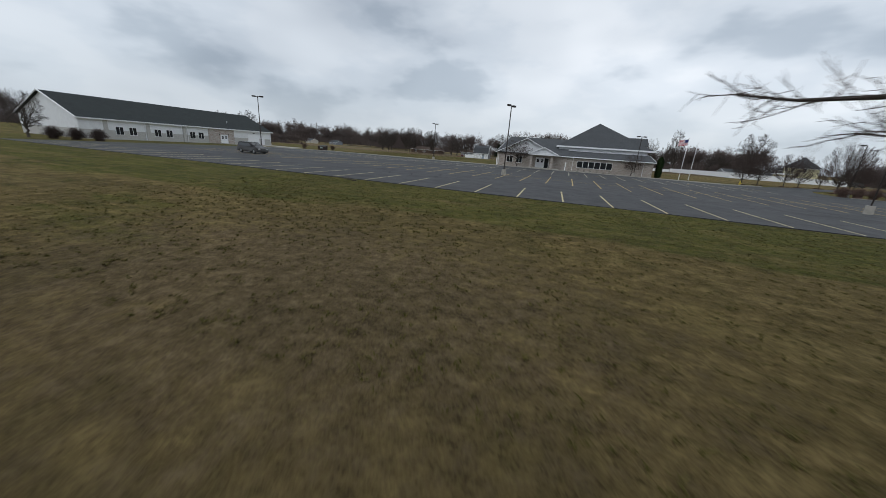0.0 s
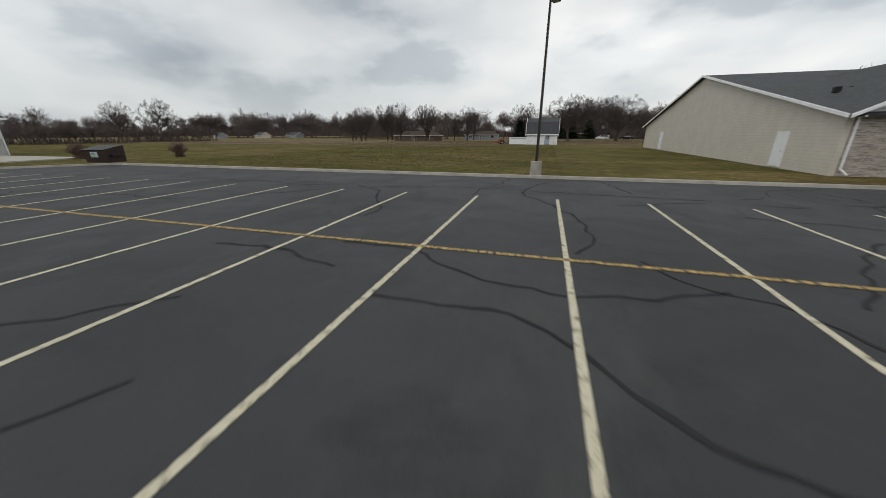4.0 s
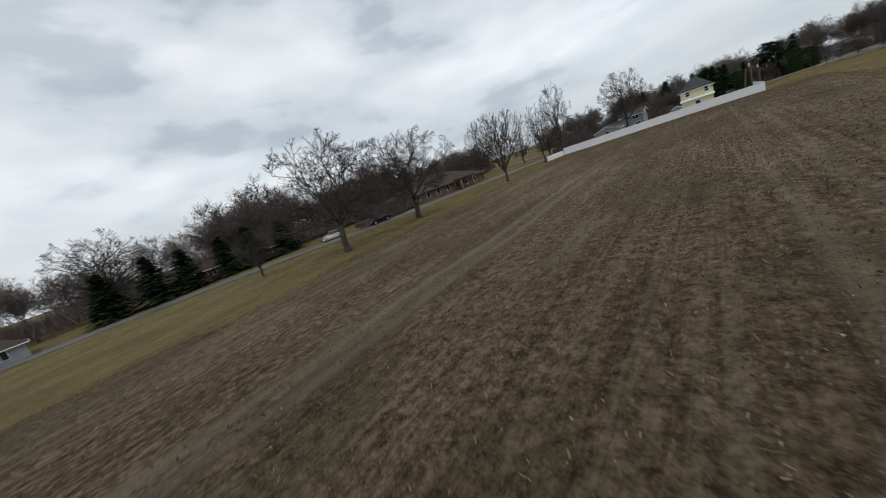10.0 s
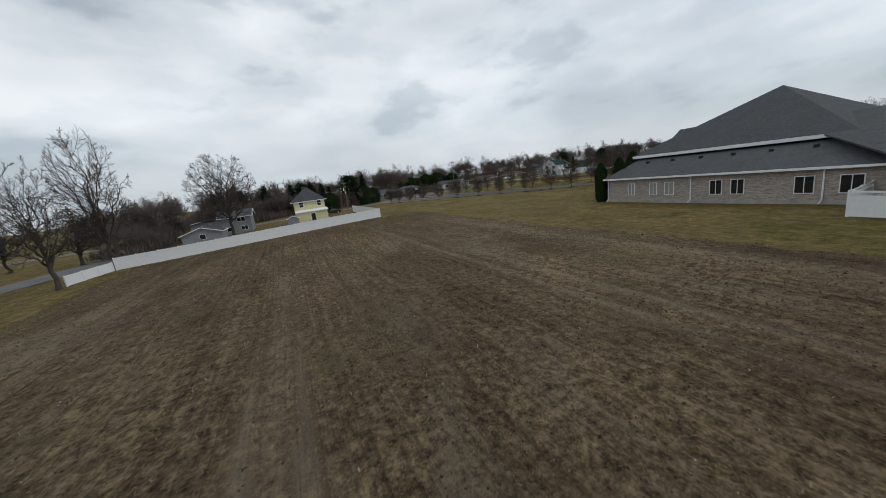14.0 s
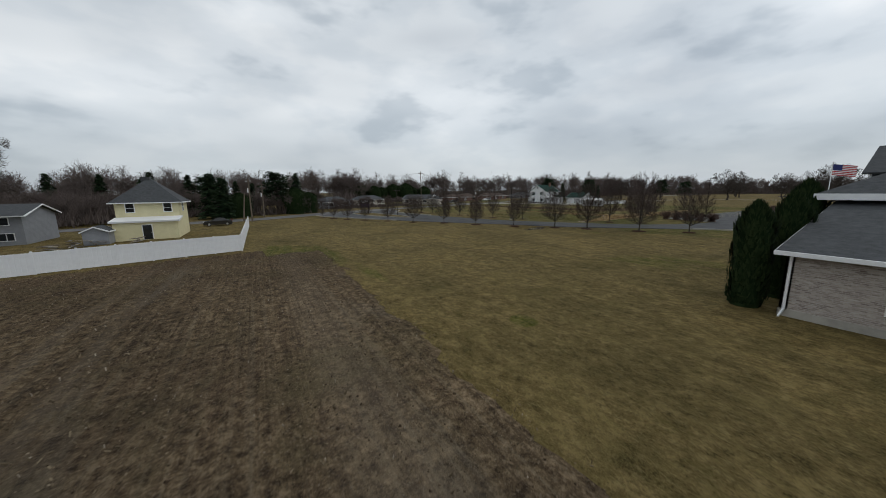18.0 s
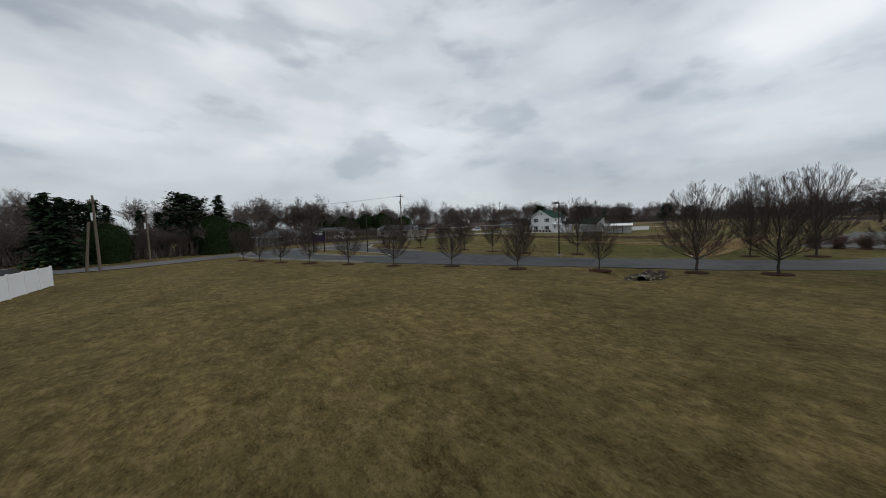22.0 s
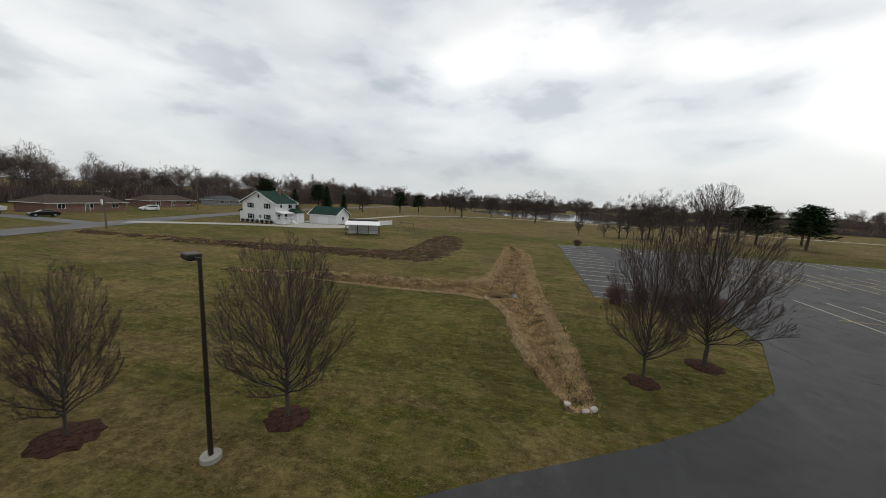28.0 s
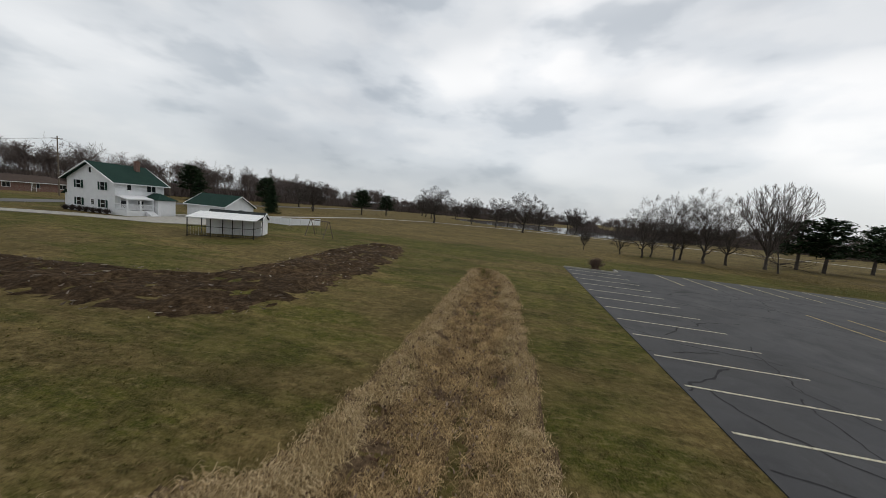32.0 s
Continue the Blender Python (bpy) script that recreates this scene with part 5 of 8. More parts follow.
    for k in range(limbs):
        a = k * 2.39996 + rnd.uniform(-0.25, 0.25)
        u = (k + 0.5) / limbs
        if kind in ("oak", "weeping"):
            z = z0 + (h - z0) * (0.16 + 0.76 * u)
            zs, mid = clear * rnd.uniform(0.8, 1.0) + (z - clear) * 0.22 * u, (0.42, 0.62)
        elif kind == "pear":
            z = z0 + (h - z0) * (0.14 + 0.82 * u)
            zs, mid = clear * 0.8 + (z - clear) * (0.04 + 0.30 * u), (0.58, 0.40)
        else:
            z = z0 + (h - z0) * (0.42 + 0.54 * u)
            zs, mid = clear * rnd.uniform(0.85, 1.15), (0.40, 0.48)
        r = reach(z) * rnd.uniform(0.80, 0.96)
        tip = Vector((math.cos(a) * r, math.sin(a) * r, z))
        st = head.lerp(top, max(0.0, (zs - clear) / (top.z - clear))) if zs > clear else lean * zs
        ctrl = Vector((st.x + (tip.x - st.x) * mid[0], st.y + (tip.y - st.y) * mid[0], st.z + (tip.z - st.z) * mid[1]))
        lb = bend(st, ctrl, tip, 6, r0 * rnd.uniform(0.34, 0.52) * (1.1 - 0.5 * u), fine * 1.4)
        limb_lines.append((lb, 5))
        shoots(lb, (tip - st).length * 0.34, 0)
    return rings_to_mesh("trunk", trunk, BARK), rings_to_mesh("crown", crown, twig or TWIG), [rings_to_mesh("limb", [q], BARK) for q in limb_lines]


def grow(name, kinds, x, y, h, w, turn, label, group="", cat="tree"):
    """Plants a unit-sized crown_tree scaled to height h and crown width w."""
    ob = thing(name, Matrix.LocRotScale((x, y, height(x, y)), Euler((0, 0, radians(turn))), (w / kinds[1], w / kinds[1], h / kinds[0])), label, cat, group, rooted=True)
    share("trunk", kinds[2][0], ob, Matrix())
    share("crown", kinds[2][1], ob, Matrix())
    for me in kinds[2][2]:
        share("limb", me, ob, Matrix())
    return ob


def plant(name, meshes, x, y, scale, turn, label, group="", cat="tree", z=None, sz=None):
    ob = thing(name, Matrix.LocRotScale((x, y, height(x, y) if z is None else z), Euler((0, 0, radians(turn))), (scale, scale, (sz or scale))), label, cat, group, rooted=True)
    for nm, me in zip(("trunk", "crown"), meshes):
        share(nm, me, ob, Matrix())
    return ob


PEAR = [(6.4, 4.4, crown_tree(11 + k, 6.4, 1.05, 4.4, 28, 10, 6, 5, "pear", 0.0130, 0.0036, TWIG_R, 0.11)) for k in range(3)]
SLIM = (5.2, 2.6, crown_tree(31, 5.2, 1.0, 2.6, 22, 9, 6, 5, "pear", 0.0120, 0.0036, TWIG_R, 0.11))
OAK = [(13.0, 14.0, crown_tree(41 + k, 13.0, 2.8, 14.0, 17, 9, 8, 5, "oak", 0.027, 0.016, TWIG_D, 0.36)) for k in range(3)]
FAN = [(12.0, 10.0, crown_tree(51 + k, 12.0, 1.9, 10.0, 18, 8, 6, 4, "fan", 0.020, 0.015, TWIG_D, 0.12)) for k in range(2)]
ELM = [(12.0, 8.5, crown_tree(61 + k, 12.0, 2.2, 8.5, 15, 8, 6, 4, "oak", 0.026, 0.016, TWIG_D, 0.28)) for k in range(2)]
ELDER = [(12.0, 9.0, crown_tree(161 + k, 12.0, 1.7, 9.0, 13, 9, 7, 5, "oak", 0.018, 0.009, TWIG_D, 0.30)) for k in range(2)]
WEEPING = (5.4, 5.4, crown_tree(71, 5.4, 1.5, 5.4, 16, 8, 6, 5, "weeping", 0.018, 0.006, TWIG_R, 0.2))
ROW = "leafless pear tree with reddish twigs in a mulch ring"
ROW_A = [(35.2, 89.0, 6.8, 5.6), (39.7, 93.0, 7.1, 5.8), (45.8, 96.3, 7.2, 5.4), (49.7, 99.0, 7.0, 5.6), (55.3, 102.6, 5.4, 2.8), (60.9, 106.5, 4.9, 3.4), (67.0, 109.6, 5.6, 3.5), (72.1, 113.7, 5.8, 4.1), (77.4, 117.0, 5.6, 3.6), (82.7, 120.2, 5.8, 3.6),
         (87.2, 122.9, 5.2, 3.6), (91.4, 125.0, 5.2, 3.3), (94.9, 126.8, 5.4, 3.4)]
ROW_B = [(46.3, 81.2, 9.1, 6.6), (50.35, 84.3, 8.6, 4.4), (64.8, 92.0, 7.2, 5.0), (70.9, 95.1, 6.2, 3.5), (76.2, 95.9, 6.1, 3.1), (82.2, 96.6, 6.0, 4.0), (87.7, 97.4, 4.7, 2.4), (93.8, 98.2, 5.5, 4.1), (97.8, 99.7, 5.2, 4.0), (101.6, 101.0, 5.1, 3.7)]


def mulch_bed(x, y, r, seed):
    rnd = random.Random(seed)
    bm = bmesh.new()
    n = 22
    c = bm.verts.new((0, 0, 0.13))
    rings = []
    for q, z in ((0.55, 0.12), (0.9, 0.07), (1.0, 0.0)):
        rings.append([bm.verts.new((r * q * (1 + 0.1 * math.sin(3 * k + seed) + rnd.uniform(-0.09, 0.09)) * math.cos(2 * math.pi * k / n),
                                    r * q * (1 + 0.08 * math.cos(2 * k + seed)) * math.sin(2 * math.pi * k / n), z + rnd.uniform(-0.02, 0.02) * (q < 1))) for k in range(n)])
    for k in range(n):
        bm.faces.new((c, rings[0][k], rings[0][(k + 1) % n]))
        for a, b in zip(rings, rings[1:]):
            bm.faces.new((a[k], b[k], b[(k + 1) % n], a[(k + 1) % n]))
    ob = link("mulch_bed", bm, MULCH, smooth=True)
    ob.matrix_basis = pose(x, y, height(x, y) - 0.015)
    return tagged(ob, "round bed of dark red bark mulch", "mulch bed", "mulch beds")


rnd = random.Random(9)
for k, (x, y, h, w) in enumerate(ROW_A + ROW_B):
    grow("pear_tree", SLIM if w < 3.0 else PEAR[k % 3], x, y, h, w, rnd.uniform(0, 360), ROW, "pear trees along the drive")
    mulch_bed(x, y, rnd.uniform(0.78, 1.0), k)

for k, (x, y, h, w) in enumerate([(-24.6, 186.6, 15.4, 18.0), (-9.4, 187.6, 15.0, 17.5), (68.8, 170.2, 18.6, 13.5), (70.0, 205.0, 11.5, 11.0), (-42.5, 236.0, 17.0, 16.5), (48.0, 210.0, 13.0, 11.0), (-229.0, 199.0, 22.0, 18.0), (-238.0, 186.0, 20.0, 16.0)]):
    grow("oak_tree", OAK[k % 3], x, y, h, w, 70 * k, "large leafless spreading tree at the field edge")
for k, (x, y, h, w) in enumerate([(11.8, 182.0, 13.6, 11.8), (-108.0, 200.0, 14.5, 10.5), (-74.8, 186.5, 13.6, 9.5), (-95.0, 195.0, 15.0, 10.0), (-78.0, 197.0, 13.0, 9.0)]):
    grow("fan_elm_tree", FAN[k % 2], x, y, h, w, 60 * k, "leafless vase-shaped elm at the field edge")
for k, (x, y, h, w) in enumerate([(35.6, 183.4, 15.2, 7.0), (45.0, 181.6, 19.6, 8.6), (-104.0, 189.0, 12.8, 11.5), (-85.0, 186.0, 15.0, 11.0), (-59.0, 186.5, 13.0, 9.0), (-30.5, 199.5, 7.2, 5.2), (-69.5, 208.0, 12.5, 8.0),
                                  (-118, 206, 12.5, 9), (-92, 222, 14, 9), (-64, 222, 13, 9), (-110, 232, 14, 10), (-128, 226, 13, 10), (62, 192, 10, 8), (80, 184, 9, 7)]):
    grow("elm_tree" if k % 3 else "maple_tree", ELM[k % 2], x, y, h, w, 50 * k, "leafless upright tree beside the ploughed field")
for k, (x, y, h, w) in enumerate([(31.0, -1.0, 13.0, 8.5), (25.0, -2.0, 14.5, 9.0), (19.3, -3.0, 15.5, 12.0), (14.5, -4.5, 15.0, 11.0), (28.0, -4.5, 11.0, 8.0), (22.0, -6.0, 14.0, 10.0), (34.5, -3.0, 8.0, 6.0)]):
    grow("box_elder", ELDER[k % 2], x, y, h, w, 65 * k, "leafless spreading tree behind the car park", "box elders")
grow("ash_tree", FAN[0], 7.5, -5.0, 17.0, 12.0, 20, "tall leafless ash tree behind the car park")
grow("small_ash_tree", FAN[1], 41.3, -4.0, 4.9, 3.0, 20, "slender young leafless tree in the parkland")
for k, (x, y, h) in enumerate([(52.7, -56.0, 15.5), (87.6, -59.0, 15.5), (64.0, -78.0, 14), (76.0, -86.0, 13.5), (44.0, -98.0, 14), (102.0, -112.0, 14), (28.0, -92.0, 13), (118.0, -150.0, 15), (60, -150, 15), (20, -170, 15), (88, -190, 15), (136, -50, 13.5), (146, -66, 13), (162, -78, 14), (110, -130, 13), (98, -170, 14)]):
    grow("park_tree", OAK[k % 3], x, y, h, h * (1.0 + 0.12 * math.sin(k * 2.0)), 47 * k, "leafless parkland tree on open grass", "parkland trees")
grow("weeping_tree", WEEPING, -11.2, 82.0, 7.0, 6.6, 40, "small leafless weeping ornamental tree before the church")
grow("ornamental_tree", WEEPING, 13.2, 82.2, 4.9, 5.0, 200, "small leafless weeping ornamental tree before the church")
grow("lawn_tree", ELM[1], -82.3, 30.6, 7.6, 5.5, 10, "leafless tree at the end of the hall")

# tree whose low limb reaches over the start
trunk, crown = bare_tree(95, 9.0, 2.2, 1.0, 9, (6, 5, 4), 0.0, 0.14, thick=0.018, up=0.28, fine=0.008)
crab = plant("crab_tree", (trunk, crown), 9.8, 2.0, 0.95, 110, "spreading leafless tree with low reaching limbs")
rnd = random.Random(17)
low, twigs = [], []
for pts, r in (([(9.8, 2.0, 1.7), (6.5, 4.2, 3.3), (3.1, 5.0, 3.85), (2.4, 5.35, 3.84), (1.85, 5.7, 3.95)], 0.05), ([(9.8, 2.0, 1.9), (6.0, 3.6, 2.9), (3.6, 4.8, 3.40), (2.9, 5.2, 3.50)], 0.036)):
    line = [(Vector(p) - Vector((9.8, 2.0, 0)), r * (1 - 0.8 * k / (len(pts) - 1))) for k, p in enumerate(pts)]
    low.append((line, 7))
    for k in range(26):
        f = 1.2 + (len(line) - 2.25) * rnd.random()
        i = min(int(f), len(line) - 2)
        p = line[i][0].lerp(line[i + 1][0], f - i)
        d = (line[i + 1][0] - line[i][0]).normalized() + Vector((rnd.gauss(0, 0.5), rnd.gauss(0, 0.5), rnd.gauss(0.15, 0.45)))
        tw, e = limb(rnd, p, d.normalized(), rnd.uniform(0.3, 0.8), 0.010, 4, 0.02, 0.2, 0.3)
        twigs.append((tw, 3))
        for q in range(5):
            t2, e = limb(rnd, tw[1 + q % 3][0], (e + Vector((rnd.gauss(0, 0.7), rnd.gauss(0, 0.7), rnd.gauss(0, 0.5)))).normalized(), rnd.uniform(0.1, 0.35), 0.005, 2, 0.0, 0.25, 0.4)
            twigs.append((t2, 3))
share("low_limb", rings_to_mesh("low_limb", low, BARK), crab, Matrix.Rotation(radians(-110), 4, "Z") @ Matrix.Scale(1 / 0.95, 4))
share("low_twig_mass", rings_to_mesh("low_twig_mass", twigs, TWIG), crab, Matrix.Rotation(radians(-110), 4, "Z") @ Matrix.Scale(1 / 0.95, 4))


def conifer(seed, h, r, layers, blunt=0.25, mat=None):
    rnd = random.Random(seed)
    vs, fs = [], []
    for i in range(layers):
        f = i / (layers - 1)
        z = h * (0.08 + 0.92 * f)
        reach = r * ((1 - f) ** 0.8) * rnd.uniform(0.75, 1.1) + 0.1
        n = max(5, int(13 * (1 - f) + 5))
        for k in range(n):
            a = rnd.uniform(0, 6.283)
            ln = reach * rnd.uniform(0.6, 1.12)
            for q in range(7):
                g = (q + rnd.random()) / 7
                px, py, pz = math.cos(a) * ln * g, math.sin(a) * ln * g, z - 0.28 * ln * g + rnd.uniform(-0.1, 0.1)
                s = h * 0.035 * rnd.uniform(0.7, 1.5)
                b = len(vs)
                t = a + rnd.uniform(-1.0, 1.0)
                dx, dy = math.cos(t) * s * 1.7, math.sin(t) * s * 1.7
                vs += [(px - dy * 0.35, py + dx * 0.35, pz), (px + dy * 0.35, py - dx * 0.35, pz + rnd.uniform(-0.3, 0.3) * s), (px + dx, py + dy, pz - rnd.uniform(0.0, 0.8) * s)]
                fs.append((b, b + 1, b + 2))
    me = bpy.data.meshes.new("crown")
    me.from_pydata(vs, [], fs)
    me.materials.append(mat or NEEDLE)
    line = [(Vector((0, 0, -0.2)), h * 0.018), (Vector((0, 0, h * 0.5)), h * 0.012), (Vector((0, 0, h * 0.98)), 0.02)]
    return rings_to_mesh("trunk", [(line, 7)], BARK), me


SPRUCE = [conifer(5 + k, 8.0, 2.1, 34) for k in range(2)]
for k, (x, y, h) in enumerate([(-44, 231, 7), (-37.5, 229, 7.2), (-32.5, 228, 6.6), (-26, 227, 6.5), (-21, 226, 7), (-14, 226, 6.5), (156.0, -50.0, 12), (130, 148, 10), (136, 141, 9), (126, 156, 11), (123, 165, 10), (121.5, 129.5, 11.5), (104.5, 147.0, 9.5), (110.0, 150.0, 10.5), (140, 152, 12), (121, 172, 11), (131, 165, 12), (119, 180, 11), (148, 146, 10), (136, 0, 9), (124, -12, 8)]):
    plant("spruce_tree", SPRUCE[k % 2], x, y, h / 8.0 * (2.3 if y > 220 else 1.15), 33 * k, "dark green spruce with dense needles", sz=h / 8.0 * (1.2 if y > 220 else 1.0))


def pine(seed, h):
    """A pine with a bare trunk and rounded pads of needles."""
    rnd = random.Random(seed)
    tubes = [([(Vector((0, 0, -0.2)), h * 0.022), (Vector((0.1, 0, h * 0.5)), h * 0.017), (Vector((0.2, 0.1, h * 0.92)), 0.05)], 8)]
    vs, fs = [], []
    for k in range(34):
        f = 0.28 + 0.72 * k / 34
        a = k * 2.4 + rnd.uniform(-0.3, 0.3)
        ln = h * 0.40 * (1.12 - f) ** 0.55 * rnd.uniform(0.6, 1.0)
        st = Vector((0.1, 0, h * f * 0.92))
        en = st + Vector((math.cos(a) * ln, math.sin(a) * ln, h * 0.05))
        tubes.append(([(st, 0.07), (en, 0.02)], 4))
        for q in range(120):
            g = rnd.uniform(0.35, 1.05)
            c = st.lerp(en, g) + Vector((rnd.gauss(0, 0.40), rnd.gauss(0, 0.40), rnd.gauss(0.1, 0.22)))
            s = rnd.uniform(0.16, 0.36)
            t = rnd.uniform(0, 6.283)
            b = len(vs)
            vs += [tuple(c + Vector((math.cos(t) * s, math.sin(t) * s, rnd.uniform(-0.1, 0.2)))), tuple(c + Vector((math.cos(t + 2.0) * s, math.sin(t + 2.0) * s, 0))), tuple(c + Vector((math.cos(t + 4.2) * s * 0.6, math.sin(t + 4.2) * s * 0.6, rnd.uniform(0, 0.3))))]
            fs.append((b, b + 1, b + 2))
    me = bpy.data.meshes.new("crown")
    me.from_pydata(vs, [], fs)
    me.materials.append(NEEDLE)
    return rings_to_mesh("trunk", tubes, BARK), me


PINE = pine(3, 11.0)
for k, (x, y, h) in enumerate([(-4.4, -14.6, 11.0), (-7.6, -12.2, 11.5), (-15.4, -6.0, 12.0), (-26.0, -24.0, 11.5), (122.8, -67.0, 11.0), (117.8, -83.5, 10.0), (176.0, -72.0, 13.0), (184.0, -40.0, 14.0), (120.5, 135.0, 12.0), (128, 152, 11)]):
    plant("pine_tree", PINE, x, y, h / 11.0 * 1.35, 77 * k, "dark pine with a bare lower trunk and heavy needle pads", sz=h / 11.0)


def arborvitae(seed, h, r):
    rnd = random.Random(seed)
    vs, fs = [], []
    for k in range(3600):
        f = rnd.random() ** 0.85
        a = rnd.uniform(0, 6.283)
        rr = r * min(1.0, 5.0 * (1 - f)) ** 0.6 * min(1.0, 0.72 + f * 3) * (1 + 0.12 * math.sin(5 * a + 9 * f)) * rnd.uniform(0.8, 1.05)
        c = Vector((math.cos(a) * rr, math.sin(a) * rr, h * f))
        s = rnd.uniform(0.09, 0.2)
        b = len(vs)
        t = a + 1.57
        vs += [tuple(c + Vector((math.cos(t) * s * 0.6, math.sin(t) * s * 0.6, -s * 0.6))), tuple(c - Vector((math.cos(t) * s * 0.6, math.sin(t) * s * 0.6, s * 0.5))), tuple(c + Vector((math.cos(a) * s * 0.4, math.sin(a) * s * 0.4, s * 1.5)))]
        fs.append((b, b + 1, b + 2))
    me = bpy.data.meshes.new("crown")
    me.from_pydata(vs, [], fs)
    me.materials.append(CEDAR)
    core = []
    for i in range(8):
        f = i / 7
        core.append((Vector((0, 0, h * f * 0.97 - 0.05)), max(0.05, r * 0.8 * min(1.0, 5.0 * (1 - f)) ** 0.6)))
    return rings_to_mesh("trunk", [(core, 12)], CEDAR), me


ARBOR = arborvitae(2, 5.4, 0.78)
for x, y, s in ((18.9, 118.6, 0.97), (18.5, 115.3, 1.04), (18.9, 111.9, 1.16), (19.1, 86.6, 0.8)):
    plant("arborvitae", ARBOR, x, y, s, 40 * x, "tall dark columnar cedar beside the church wall", "cedars by the church", z=0.0)


WIDE_CEDAR = arborvitae(4, 6.0, 2.9)
for k in range(8):
    plant("belt_cedar", WIDE_CEDAR, 194 + 3 * math.sin(k * 2.3), 96 - 6.2 * k, 1.55 + 0.2 * math.sin(k * 1.7), 47 * k, "tall dark evergreen in a belt behind the bungalow", "evergreen belt", z=0.0)
for x, y, s in ((111.0, 144.0, 1.0), (115.5, 145.0, 0.9), (117.5, 130.5, 1.2), (119.5, 126.5, 1.0)):
    plant("wide_cedar", WIDE_CEDAR, x, y, s, 40 * x, "broad dark green cedar beside the road", "roadside cedars", z=0.0)


def shrub(seed, w, h, mat, n=520, flat=1.0, low=0.25):
    """Stems that fan out from one base, and the twigs on them."""
    rnd = random.Random(seed)
    stems, tubes = [], []
    for k in range(n):
        a, e = rnd.uniform(0, 6.283), rnd.uniform(low, 1.4)
        d = Vector((math.cos(a) * math.cos(e), math.sin(a) * math.cos(e), math.sin(e)))
        st = Vector((rnd.gauss(0, w * 0.08), rnd.gauss(0, w * 0.08) * flat, -0.03))
        g = rnd.uniform(0.75, 1.05)
        en = Vector((d.x * w * 0.5 * g, d.y * w * 0.5 * flat * g, d.z * h * g))
        mid = st.lerp(en, 0.5) + Vector((-d.x * 0.12 * w + rnd.gauss(0, 0.05), -d.y * 0.12 * w + rnd.gauss(0, 0.05), 0.12))
        stems.append(([(st, 0.014), (mid, 0.010), (en, 0.004)], 3))
        for q in range(5):
            b = mid.lerp(en, rnd.random())
            tubes.append(([(b, 0.006), (b + Vector((rnd.gauss(d.x * 0.16, 0.13), rnd.gauss(d.y * 0.16, 0.13), rnd.uniform(0.04, 0.3))), 0.003)], 3))
    return rings_to_mesh("stem_mass", stems, mat), rings_to_mesh("twig_mass", tubes, mat)


def bush(name, meshes, x, y, s, turn, label, group=""):
    ob = thing(name, Matrix.LocRotScale((x, y, height(x, y)), Euler((0, 0, radians(turn))), (s, s, s)), label, "shrub", group, rooted=True)
    for nm, me in zip(("stem_mass", "twig_mass"), meshes):
        share(nm, me, ob, Matrix())
    return ob


HEDGE_T = plain("hedge_twig", (0.165, 0.108, 0.088), 0.95, vary=0.3)
SHRUB = shrub(7, 2.6, 1.7, plain("tan_twig", (0.150, 0.102, 0.076), 0.95, vary=0.3), 230, low=0.45)
ROUND = shrub(9, 2.6, 1.6, TWIG_R, 420)
HEDGE = shrub(8, 2.6, 1.5, HEDGE_T, 330, low=0.4)
for x, y, s in ((-73.0, 82.3, 0.95), (-66.8, 87.0, 0.9)):
    bush("twiggy_shrub", SHRUB, x, y, s, x * 30, "leafless round shrub beside the dumpster", "shrubs by the dumpster")
for k in range(5):
    bush("hedge_shrub", HEDGE, 48.2 - k * 1.9, 69.75 + 0.15 * math.sin(k), 1.12, 50 * k, "leafless reddish-brown hedge shrub along the car park", "hedge by the car park")
bush("kerb_shrub", HEDGE, 45.6, 26.0, 1.0, 15, "round reddish-brown shrub in the car park corner")
for k, (x, y) in enumerate(((-80.0, 32.6), (-78.3, 34.6), (-76.6, 36.8))):
    bush("hall_shrub", ROUND, x, y, 1.25, 60 * k, "large clipped leafless shrub at the hall's end", "shrubs at the hall's end")
GREENB = conifer(77, 0.7, 0.42, 9)[1]
for k in range(6):
    ob = new("clipped_bush", GREENB)
    ob.matrix_basis = pose(2.6 + 1.3 * k, 83.7, 0.0)
    tagged(ob, "small low bush under the church windows", "shrub", "bushes under the windows")

# ---- far woods ----


